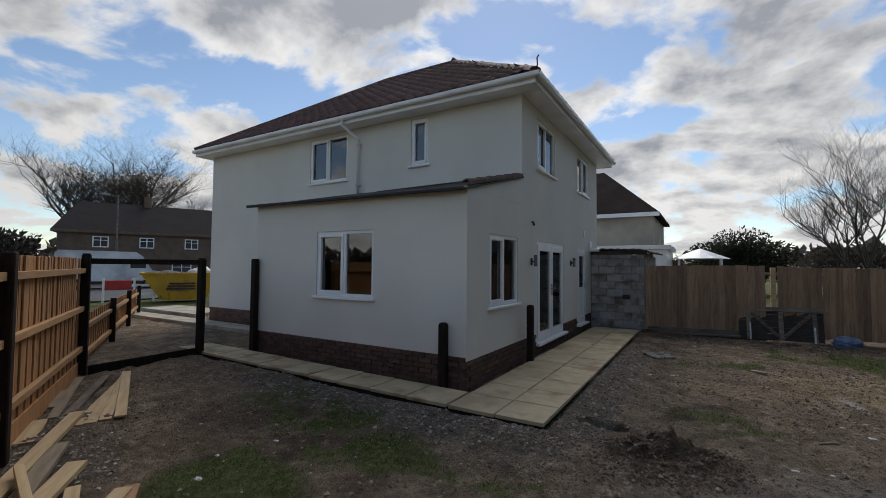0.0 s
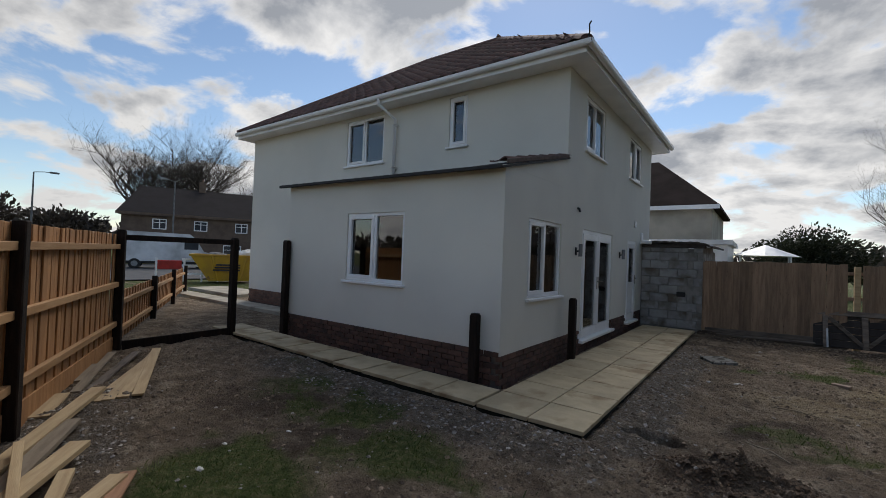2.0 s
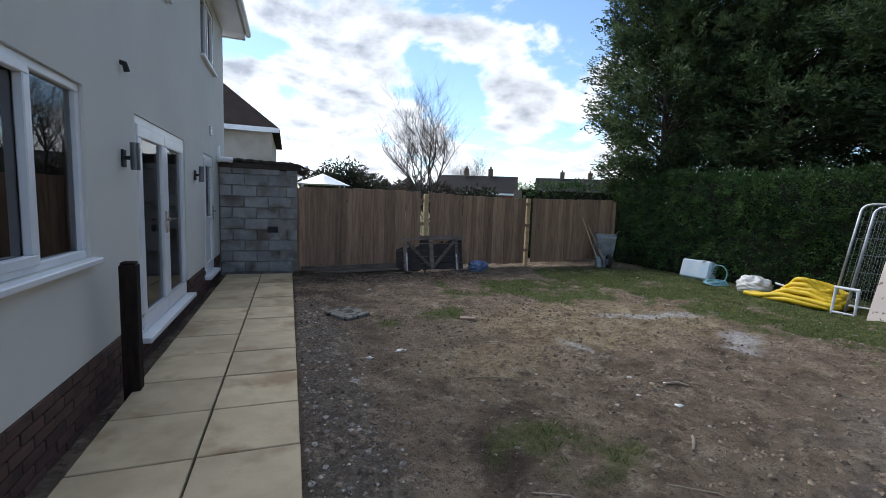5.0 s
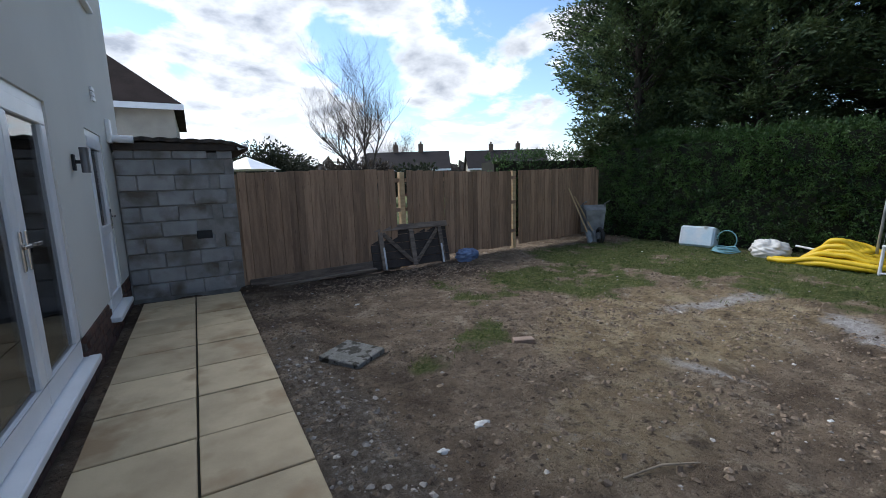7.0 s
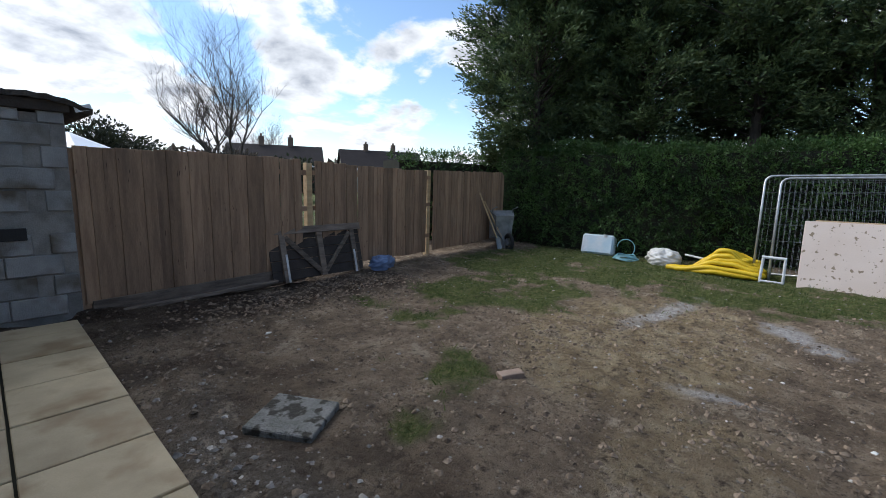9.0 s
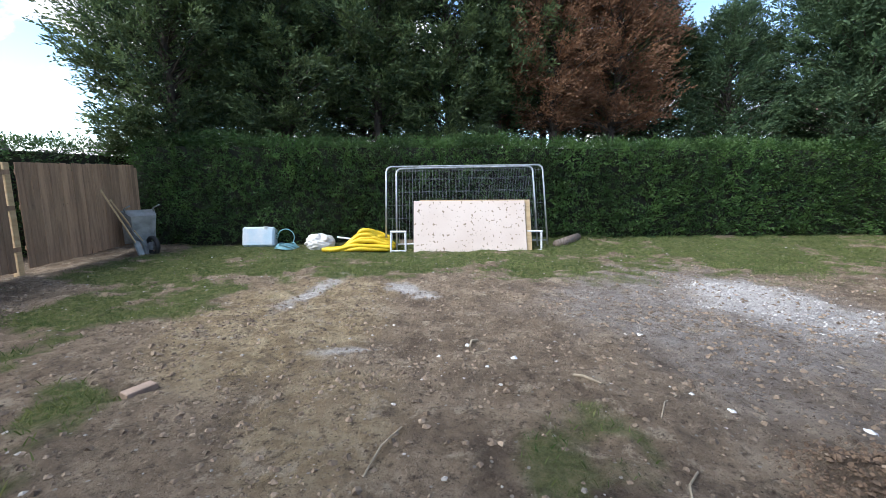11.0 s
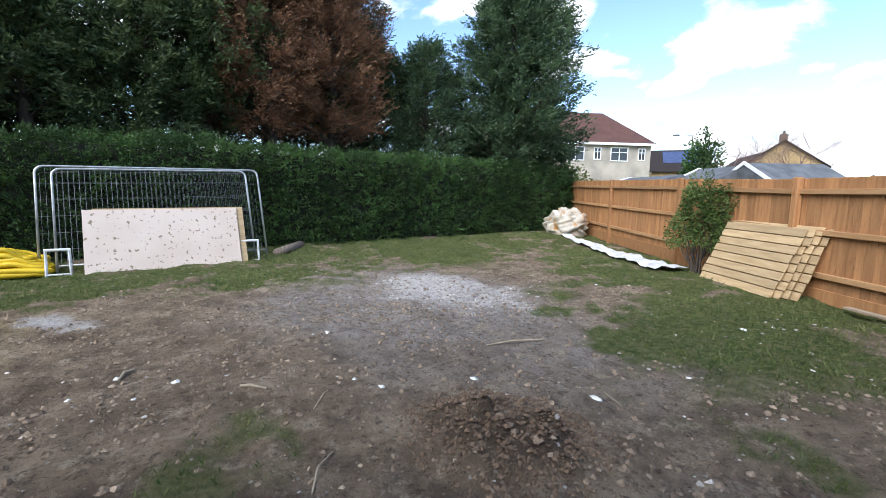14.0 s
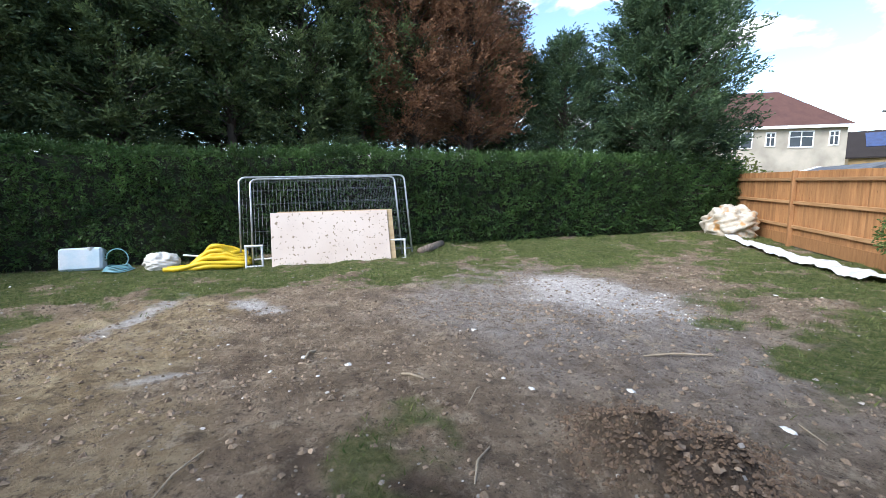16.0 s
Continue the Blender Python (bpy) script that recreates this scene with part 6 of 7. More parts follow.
def gpart(name, x0, x1, y0, y1, z0, z1, mat, label=""):
    part(name, Geo().box(x0, x1, y0, y1, z0, z1, 0.004, gm), mat, gate, label)


DARK_PANEL = surface("dark_old_ply", (0.055, 0.045, 0.04), 0.9, 0.3, 4.0, 50.0, 0.4)
for i in range(5):
    gpart("panel_board", 0.0, 1.66, 0.02, 0.04, 0.03 + i * 0.155, 0.03 + i * 0.155 + 0.148, DARK_PANEL)
gpart("stile", 0.16, 0.25, -0.025, 0.018, 0.0, 0.72, OLD_WOOD)
gpart("stile", 0.80, 0.90, -0.025, 0.018, 0.03, 0.72, OLD_WOOD)
gpart("stile", 1.45, 1.54, -0.025, 0.018, 0.0, 0.72, OLD_WOOD)
gpart("top_rail", -0.02, 1.68, -0.03, 0.018, 0.722, 0.83, OLD_WOOD)
for a, b in (((0.26, 0.68), (0.80, 0.10)), ((1.44, 0.68), (0.90, 0.10))):
    v = [gm @ Vector((x, -0.01, z)) for x, z in (a, b)]
    part("brace", Geo().beam(v[0], v[1], 0.03, 0.075, 0.004), OLD_WOOD, gate)
gpart("white_strip", 0.215, 0.25, -0.032, -0.026, 0.0, 0.42, WHITE_METAL, "white painted strip")
gpart("white_strip", 1.46, 1.50, -0.032, -0.026, 0.0, 0.38, WHITE_METAL, "white painted strip")
BLUE = surface("blue_plastic", (0.17, 0.24, 0.40), 0.5, 0.1, 6.0, 40.0, 0.3)
crumple((3.15, 13.15, -0.1), 0.24, 0.16, 0.24, BLUE, "blue_bag", "crumpled blue plastic bag by the fence", "bag", 12)

# wheelbarrow and long tools by the fence
GREYSTEEL = surface("dull_grey_steel", (0.30, 0.32, 0.33), 0.5, 0.15, 6.0, 50.0, 0.2, metal=0.4)
RUBBER = surface("black_rubber", (0.02, 0.02, 0.02), 0.7, 0.15, 6.0, 50.0, 0.1)
wb = thing("wheelbarrow", (7.1, 13.2, -0.1), 0, "grey wheelbarrow stood on end against the fence", "wheelbarrow")
wm = Matrix.Translation((7.0, 13.22, -0.1)) @ Matrix.Rotation(radians(-25), 4, "Z")
tray = [(-0.26, 0.10, 0.22), (0.26, 0.10, 0.22), (0.33, 0.20, 0.92), (-0.33, 0.20, 0.92), (-0.20, 0.34, 0.30), (0.20, 0.34, 0.30), (0.25, 0.40, 0.80), (-0.25, 0.40, 0.80)]
part("tray", Geo().add([wm @ Vector((x, -y + 0.35, z)) for x, y, z in tray], [(4, 5, 6, 7), (0, 1, 5, 4), (1, 2, 6, 5), (2, 3, 7, 6), (3, 0, 4, 7)]), GREYSTEEL, wb, "dented grey steel tray")
ring = [wm @ Vector((0.05, -0.18 + 0.17 * math.cos(a), 0.18 + 0.17 * math.sin(a))) for a in (2 * math.pi * i / 24 for i in range(25))]
tyre = part("wheel", Geo().tube(ring, 0.045, 8, False), RUBBER, wb, "black rubber tyre", smooth=True)
part("hub", Geo().tube([wm @ Vector((0.0, -0.18, 0.18)), wm @ Vector((0.10, -0.18, 0.18))], 0.09, 14), GREYSTEEL, tyre)
for s in (-0.22, 0.22):
    part("handle_tube", Geo().tube([wm @ Vector((s * 0.4, -0.18, 0.18)), wm @ Vector((s, 0.0, 0.5)), wm @ Vector((s * 1.3, 0.10, 0.95)), wm @ Vector((s * 1.3, -0.12, 1.02))], 0.016, 8), GREYSTEEL, wb, smooth=True)
for i, (x, lean, h) in enumerate(((6.42, 0.30, 1.25), (6.62, 0.26, 1.05))):
    t = thing("shovel", (x + 0.25, 13.22, -0.1), 0, "long-handled shovel leaning on the fence", "shovel", "shovels")
    part("shaft", Geo().tube([(x + 0.28, 13.20, 0.18), (x, 13.56, h)], 0.017, 8), PALE_WOOD, t)
    part("blade", Geo().add([(x + 0.20, 13.19, 0.20), (x + 0.38, 13.19, 0.20), (x + 0.40, 13.10, -0.10), (x + 0.20, 13.10, -0.10), (x + 0.29, 13.23, 0.22), (x + 0.30, 13.15, -0.09)], [(0, 4, 5, 3), (4, 1, 2, 5)]), GREYSTEEL, t)

# manhole cover slab, loose brick, and bits
cover = thing("slab_cover", (-0.47, 9.66, -0.09), 33, "loose weathered concrete slab lying on the soil", "slab")
part("slab", Geo().box(-0.21, 0.21, -0.23, 0.23, -0.035, 0.035, 0.008).move(pose(-0.42, 9.66, -0.098, 2, -2, 33)), surface("mossy_concrete", (0.24, 0.235, 0.22), 0.95, 0.45, 9.0, 60.0, 1.6, second=(0.17, 0.17, 0.15), spots=((0.05, 0.045, 0.035), 11.0, 0.52, 0.60)), cover)
lone("loose_brick", Geo().box(-0.107, 0.107, -0.05, 0.05, -0.03, 0.035, 0.006), surface("pink_brick", (0.34, 0.25, 0.19), 0.9, 0.2, 6.0, 60.0, 0.4), "loose pinkish brick lying on the soil", "brick", at=(1.14, 9.02, base_z((1.14, 9.02)) + 0.005), turn=-25)
STICK = surface("pale_stick", (0.34, 0.28, 0.20), 0.85, 0.2, 6.0, 60.0, 0.3)
for x0, y0_, x1, y1_, rd in ((1.36, 3.6, 1.15, 3.05, 0.009), (0.42, 5.4, 0.08, 5.6, 0.006), (1.5, 5.78, 1.32, 5.62, 0.012), (0.85, 5.4, 1.25, 5.1, 0.005), (-0.1, 3.5, 0.25, 3.35, 0.005), (2.3, 6.5, 2.1, 6.58, 0.011), (0.3, 7.2, 0.75, 7.05, 0.006)):
    zz0, zz1 = base_z((x0, y0_)) + rd, base_z((x1, y1_)) + rd
    mid = ((x0 + x1) / 2 + 0.03, (y0_ + y1_) / 2 + 0.02, (zz0 + zz1) / 2 + 0.01)
    lone("stick", Geo().tube([(x0, y0_, zz0), mid, (x1, y1_, zz1)], [rd, rd * 1.1, rd * 0.8], 7), STICK, "pale broken stick lying on the soil", "stick", "loose sticks")
LITTER = surface("white_litter", (0.72, 0.72, 0.70), 0.7, 0.08, 9.0, 60.0, 0.4)
for i, (x, y, s) in enumerate(((2.47, 4.85, 0.075), (0.79, 4.15, 0.06), (1.02, 4.85, 0.06), (1.29, 4.97, 0.05), (1.85, 6.2, 0.07), (1.66, 6.45, 0.05), (0.18, 11.28, 0.07), (2.15, 6.6, 0.06), (-3.25, 2.03, 0.07), (-3.39, 2.9, 0.06), (-0.42, 7.92, 0.07), (-0.06, 8.03, 0.09), (0.06, 3.6, 0.08), (0.3, 3.5, 0.05), (-0.05, 2.6, 0.05), (0.41, 0.75, 0.07), (1.95, 6.86, 0.05), (6.6, 11.6, 0.07), (3.5, 0.9, 0.05), (2.9, 0.2, 0.06), (4.4, -0.2, 0.05), (-3.5, 2.35, 0.05))):
    crumple((x, y, base_z((x, y)) - 0.01), s * 0.58, s * 0.36, s * 0.3, LITTER, "litter_piece", "small crumpled scrap of white rubbish on the soil", "litter", 20 + i, 0.75, 7, 12)["group"] = "bits of litter"

# scrap timber by the fence
def plank(p, q, w, h, mat=PALE_WOOD, roll=0.0, label="pale sawn scrap plank lying in the timber heap"):
    p, q = Vector(p), Vector(q)
    d = q - p
    x = d.normalized()
    s = Vector((0, 0, 1)).cross(x).normalized()
    m = Matrix((x, s, x.cross(s))).transposed().to_4x4() @ Matrix.Rotation(radians(roll), 4, "X")
    m.translation = p
    ob = lone("plank", Geo().box(0, d.length, -w / 2, w / 2, 0, h, 0.003), mat, label, "plank", "scrap planks")
    ob.matrix_basis = m
    return ob


GREYPLANK = surface("greyed_plank", (0.30, 0.24, 0.17), 0.85, 0.2, 3.0, 30.0, 0.35, second=(0.22, 0.17, 0.12), stretch=(0.8, 7, 7), per_object=0.4)
OLDL = "greyed old plank lying in the timber heap"
plank((-4.0, 0.02, 0.22), (-6.95, 1.86, 0.16), 0.15, 0.045)
plank((-3.9, 0.22, 0.17), (-6.1, 1.62, 0.13), 0.15, 0.045)
plank((-3.8, 0.02, 0.10), (-7.2, 2.02, 0.05), 0.16, 0.05)
plank((-4.2, 0.30, 0.05), (-5.9, 1.35, 0.03), 0.14, 0.04, GREYPLANK, 0, OLDL)
plank((-3.6, -0.1, -0.01), (-6.6, 1.66, -0.02), 0.2, 0.05, GREYPLANK, 0, OLDL)
for i, (ex, ey) in enumerate(((-5.30, 1.90), (-5.22, 1.99), (-5.16, 2.10), (-5.10, 2.22))):
    plank((ex, ey, -0.05 + 0.015 * i), (-6.95 - 0.05 * i, 3.02 + 0.03 * i, -0.03 + 0.02 * i), 0.11, 0.022, PALE_WOOD)
plank((-5.80, 1.86, -0.06), (-7.45, 2.66, -0.02), 0.1, 0.03, GREYPLANK, 0, OLDL)
plank((-5.62, 1.88, -0.07), (-7.25, 2.90, -0.02), 0.1, 0.03, OLD_WOOD, 0, "dark old plank lying in the timber heap")
plank((-5.2, 1.42, -0.06), (-5.8, 1.70, -0.04), 0.24, 0.025, PALE_WOOD)
plank((-6.3, 1.95, -0.06), (-6.9, 2.32, -0.03), 0.24, 0.025, GREYPLANK, 0, OLDL)
plank((-3.7, 0.83, 0.0), (-5.62, 2.02, -0.02), 0.13, 0.045)
plank((-3.3, 0.82, 0.0), (-4.75, 1.60, -0.03), 0.13, 0.045, GREYPLANK, 0, OLDL)
plank((-3.0, 0.70, 0.03), (-4.08, 1.50, 0.0), 0.14, 0.045)
plank((-3.35, 0.86, 0.06), (-4.40, 1.02, 0.10), 0.08, 0.04)
plank((-3.2, 0.98, 0.05), (-4.15, 1.16, 0.09), 0.06, 0.04)
plank((-2.95, 1.12, -0.02), (-3.38, 1.55, -0.03), 0.12, 0.03)
plank((-2.85, 1.02, 0.01), (-3.62, 1.32, 0.0), 0.09, 0.04)
plank((-2.80, 1.25, -0.03), (-3.42, 1.62, -0.04), 0.10, 0.02, surface("reddish_plank", (0.34, 0.18, 0.10), 0.8, 0.2, 3.0, 30.0, 0.3, stretch=(0.8, 7, 7), per_object=0.3), 0, "reddish sawn plank lying in the timber heap")
plank((0.1, -1.15, -0.03), (-1.6, -0.35, -0.03), 0.1, 0.03, GREYPLANK, 0, "greyed plank lying at the fence foot")

# ---- loose ground cover ----
gr = np.random.default_rng(17)


def scatter(n, x0, x1, y0, y1, cover):
    x, y = gr.uniform(x0, x1, n), gr.uniform(y0, y1, n)
    keep = gr.uniform(0, 1, n) < cover(x, y)
    keep &= ~((x < -1.10) & (y > 4.48) & (y < 12.75)) & (fence_side(x, y) > 0.02) & ((x > -2.6) | (y < 5.2))
    return x[keep], y[keep]


def stones(name, n, box_, cover, size, mat, label, flat=0.6, seed=1):
    x, y = scatter(n, *box_, cover)
    r = np.random.default_rng(seed)
    k = len(x)
    z = ground_height(x, y)
    s = size * (0.35 + r.pareto(2.8, k).clip(0, 1.5))
    basis = np.array([(1, 0, 0), (0.3, 0.9, 0.1), (-0.8, 0.5, -0.1), (-0.6, -0.7, 0.1), (0.5, -0.85, 0), (0.25, 0.1, 1), (-0.3, -0.15, 0.85), (0, 0, -0.6)])
    faces = [(0, 1, 5), (1, 2, 6, 5), (2, 3, 6), (3, 4, 6), (4, 0, 5, 6), (1, 0, 7), (2, 1, 7), (3, 2, 7), (4, 3, 7), (0, 4, 7)]
    verts = basis[None] + r.normal(0, 0.16, (k, 8, 3))
    a = r.uniform(0, 6.28, k)
    c, sn = np.cos(a)[:, None], np.sin(a)[:, None]
    vx, vy = verts[..., 0] * c - verts[..., 1] * sn, verts[..., 0] * sn + verts[..., 1] * c
    vz = verts[..., 2] * flat * r.uniform(0.6, 1.2, (k, 1))
    P = np.stack([x[:, None] + vx * s[:, None], y[:, None] + vy * s[:, None], z[:, None] + vz * s[:, None] + 0.05 * s[:, None]], -1).reshape(-1, 3)
    fs = [tuple(int(8 * i + q) for q in f) for i in range(k) for f in faces]
    return lone(name, (P.tolist(), fs), mat, label, "stones", kind="stuff")


STONE = surface("pale_rubble", (0.40, 0.37, 0.33), 0.9, 0.2, 12.0, 80.0, 0.3, second=(0.22, 0.20, 0.18), per_object=0.7, per_island=True)
CLOD = surface("earth_clod", (0.25, 0.19, 0.135), 0.95, 0.3, 12.0, 80.0, 0.5, second=(0.11, 0.08, 0.056), per_object=0.7, per_island=True)
DARKCLOD = surface("damp_clod", (0.165, 0.112, 0.072), 0.95, 0.3, 12.0, 80.0, 0.5, second=(0.075, 0.05, 0.034), per_object=0.6, per_island=True)
ASHLUMP = surface("white_ash_lump", (0.60, 0.58, 0.55), 0.95, 0.15, 12.0, 80.0, 0.4, second=(0.40, 0.38, 0.36), per_object=0.4, per_island=True)
ALL = (-8.5, 8.5, -4.0, 13.0)
stones("gravel", 42000, (-8.0, 1.0, 0.2, 13.0), lambda x, y: gravel_cover(x, y) * 0.75, 0.014, STONE, "pale stony rubble beside the path", 0.6, 2)
stones("pebbles", 9000, ALL, lambda x, y: 0.40 + 0 * x, 0.012, STONE, "small pale stones scattered over the soil", 0.6, 3)
stones("clods", 90000, ALL, lambda x, y: 0.8 * (1 - grass_cover(x, y)) * (0.35 + 0.9 * step(0.45, 0.65, fbm(x * 1.2, y * 1.2, 3, 91))), 0.016, CLOD, "crumbled earth clods", 0.7, 4)
heap_cover = lambda x, y: 1 - step(0.5, 1.1, spot(x, y, 0.05, 4.45, 0.72, 0.58, 25))
stones("earth_heap", 20000, (-0.9, 1.0, 3.6, 5.4), heap_cover, 0.0105, DARKCLOD, "heap of crumbly dark brown earth", 0.8, 5)
stones("rubble_heap", 9000, (-0.9, 4.2, 11.0, 13.1), lambda x, y: 1 - step(0.4, 1.1, spot(x, y, 1.6, 12.2, 2.2, 0.85, 4)), 0.017, CLOD, "heap of broken earth and rubble by the fence", 0.7, 6)
stones("ash_heap", 22000, (1.0, 6.5, 0.3, 5.0), lambda x, y: ash_cover(x, y) * 0.85, 0.010, ASHLUMP, "scattered lumps of white ash and plaster", 0.5, 7)

gx_, gy_ = scatter(230000, -4.5, 9.6, -5.5, 13.5, lambda x, y: grass_cover(x, y) * 0.62)
k = len(gx_)
gz_ = ground_height(gx_, gy_) - 0.004
hh = gr.uniform(0.02, 0.06, k) * (0.6 + 0.8 * fbm(gx_ * 1.7, gy_ * 1.7, 2, 95))
ta, la = gr.uniform(0, 6.28, k), gr.uniform(0, 6.28, k)
wd = gr.uniform(0.003, 0.006, k)
tip = np.stack([gx_ + np.cos(la) * hh * 0.7, gy_ + np.sin(la) * hh * 0.7, gz_ + hh], -1)
b0 = np.stack([gx_ + np.cos(ta) * wd, gy_ + np.sin(ta) * wd, gz_], -1)
b1 = np.stack([gx_ - np.cos(ta) * wd, gy_ - np.sin(ta) * wd, gz_], -1)
mid = (b0 + tip) / 2 + np.stack([0 * hh, 0 * hh, hh * 0.15], -1)
gv = np.stack([b0, b1, tip, mid], 1).reshape(-1, 3)
GRASS = leaf_material("grass_blade", (0.050, 0.088, 0.020), (0.18, 0.20, 0.07), 0.6, 0.3)
tagged(new("grass", quads_mesh("grass", gv, GRASS)), "short patchy green and straw-coloured grass", "grass", kind="stuff")

# ---- beyond the garden ----
ROAD = surface("asphalt", (0.085, 0.085, 0.088), 0.9, 0.2, 2.0, 60.0, 0.3, second=(0.065, 0.065, 0.068))
FRONTPATH = surface("pale_front_path", (0.46, 0.41, 0.33), 0.85, 0.12, 2.0, 60.0, 0.3)
lone("front_road", Geo().box(-40, -22.5, -60, 60, -0.06, -0.03).move(pose(0, 0, 0.03, 0, 0, 0)), ROAD, "grey asphalt street beyond the front garden", "road", kind="structure")
lone("front_path", Geo().box(-16.8, -9.0, 6.75, 7.35, -0.08, 0.02, 0.006), FRONTPATH, "pale paved path along the house side", "path", kind="structure")
lone("front_paving", Geo().box(-17.5, -14.0, 7.9, 9.3, -0.08, 0.03, 0.006), FRONTPATH, "pale paved patch in the front garden", "path", kind="structure")
HOUSE_BRICK = surface("brown_house_brick", (0.16, 0.115, 0.085), 0.9, 0.25, 2.0, 30.0, 0.2, second=(0.12, 0.085, 0.065))
DARK_ROOF = surface("dark_slate_roof", (0.035, 0.030, 0.030), 0.9, 0.25, 1.2, 20.0, 0.3, second=(0.03, 0.026, 0.025), spec=0.15)
RED_ROOF = surface("red_brown_roof", (0.115, 0.060, 0.050), 0.85, 0.2, 1.2, 20.0, 0.3, second=(0.09, 0.048, 0.042), spec=0.2)
DARK_BROWN_ROOF = surface("dark_brown_roof", (0.038, 0.026, 0.023), 0.9, 0.2, 1.2, 20.0, 0.3, spec=0.1)
CREAM = surface("cream_house_wall", (0.50, 0.45, 0.375), 0.9, 0.08, 0.6, 20.0, 0.1)
YELLOW_BRICK = surface("yellow_house_brick", (0.48, 0.34, 0.17), 0.9, 0.15, 0.8, 30.0, 0.1)
REDBRICK = surface("red_house_brick", (0.25, 0.10, 0.075), 0.9, 0.2, 1.0, 30.0, 0.2)


def simple_house(at, turn, L, W, eave, ridge, wall_mat, roof_mat, label, windows=(), hip=0.0, chimneys=(), over=0.35, wall_z0=-0.3, fascia_mat=UPVC):
    """Local x along the ridge, front on -y. windows: (x, z, w, h) on the front."""
    m = pose(at[0], at[1], at[2], 0, 0, turn)
    t = thing("house", at, turn, label, "house")
    part("wall", Geo().box(-L / 2, L / 2, -W / 2, W / 2, wall_z0, eave, 0, m), wall_mat, t)
    if hip < 0.05:
        for e in (-1, 1):
            x0, x1 = sorted((e * L / 2, e * (L / 2 - 0.25)))
            tri_ = Geo().add([m @ Vector(p) for p in ((x0, -W / 2, eave), (x0, W / 2, eave), (x0, 0, ridge - 0.12), (x1, -W / 2, eave), (x1, W / 2, eave), (x1, 0, ridge - 0.12))], [(0, 2, 1), (3, 4, 5), (0, 1, 4, 3), (1, 2, 5, 4), (2, 0, 3, 5)])
            part("gable", tri_, wall_mat, t)
    a, b = L / 2 + over, W / 2 + over
    z0 = eave - over * (ridge - eave) / (W / 2) * 0.5
    rv = [(-a, -b, z0), (a, -b, z0), (a, b, z0), (-a, b, z0), (-a + hip, 0, ridge), (a - hip, 0, ridge)]
    rv2 = [(x, y, z - 0.14) for x, y, z in rv]
    rf = part("roof", Geo().add([m @ Vector(p) for p in rv + rv2], [(0, 1, 5, 4), (2, 3, 4, 5), (0, 6, 7, 1), (2, 8, 9, 3)] + ([(1, 2, 5), (3, 0, 4), (1, 7, 8, 2), (3, 9, 6, 0), (6, 9, 8, 7)] if hip > 0.05 else [(7, 6, 10, 11), (9, 8, 11, 10), (1, 7, 11, 5), (8, 2, 5, 11), (6, 0, 4, 10), (3, 9, 10, 4)])), roof_mat, t)
    part("fascia", Geo().box(-a, a, -b - 0.03, -b, z0 - 0.2, z0 + 0.02, 0, m), fascia_mat, t, "painted fascia board")
    for x, z, w, h in windows:
        f = Geo()
        y = -W / 2
        for r in ((x - w / 2, x + w / 2, z, z + 0.08), (x - w / 2, x + w / 2, z + h - 0.08, z + h), (x - w / 2, x - w / 2 + 0.08, z + .08, z + h - .08), (x + w / 2 - 0.08, x + w / 2, z + .08, z + h - .08), (x - 0.035, x + 0.035, z + .08, z + h - .08), (x - w / 2 + .08, x - .035, z + h * .62, z + h * .62 + .05), (x + .035, x + w / 2 - .08, z + h * .62, z + h * .62 + .05)):
            f.box(r[0], r[1], y - 0.06, y + 0.01, r[2], r[3], 0, m)
        win = part("window", f, UPVC, t, "white framed window")
        part("pane", Geo().box(x - w / 2 + 0.05, x + w / 2 - 0.05, y - 0.03, y - 0.012, z + 0.05, z + h - 0.05, 0, m), DARKPANE, win)
    for x, y, h in chimneys:
        c = part("chimney", Geo().box(x - 0.3, x + 0.3, y - 0.3, y + 0.3, ridge - 1.0, ridge + h, 0.02, m), HOUSE_BRICK, rf)
        part("pot", Geo().tube([m @ Vector((x, y, ridge + h)), m @ Vector((x, y, ridge + h + 0.3))], 0.12, 10), HOUSE_BRICK, c)
    return t


DARKPANE = surface("far_window_glass", (0.05, 0.06, 0.075), 0.12, 0.1, 1.0, 5.0, 0.0)
simple_house((-41.6, 24.6, 0), 66, 22.0, 7.5, 4.4, 7.0, HOUSE_BRICK, DARK_ROOF, "long brown brick terrace with dark roof across the street",
             [(x, 2.95, 1.05, 0.9) for x in (-8.3, -5.2, -1.9, 1.2, 4.6, 7.7)] + [(x, 0.6, 1.5, 1.2) for x in (-7.3, -2.6, 0.6, 6.0)], 1.2, ((-5.2, 0, 0.8), (2.5, 0, 0.8)), fascia_mat=HOUSE_BRICK)
simple_house((-5.75, 30.0, 0), 0, 7.6, 7.6, 4.85, 8.0, CREAM, DARK_BROWN_ROOF, "cream rendered neighbour house with brown hipped roof", [], 3.6)
lone("neighbour_extension", Geo().box(-6.0, -0.9, 19.9, 24.0, -0.2, 2.42).box(-6.2, -0.75, 19.8, 24.0, 2.43, 2.62, 0.01), UPVC, "white flat-roofed single-storey extension next door", "extension")
gaz = thing("gazebo", (0.3, 23.9, 0), 0, "small white domed garden gazebo beyond the fence", "gazebo")
part("canopy", Geo().add([(0.25, 23.9, 2.62)] + [(0.25 + 1.25 * math.cos(a), 23.9 + 1.25 * math.sin(a), 2.12) for a in (2 * math.pi * i / 12 for i in range(12))], [(0, i + 1, (i + 1) % 12 + 1) for i in range(12)]), UPVC, gaz, "white fabric canopy")
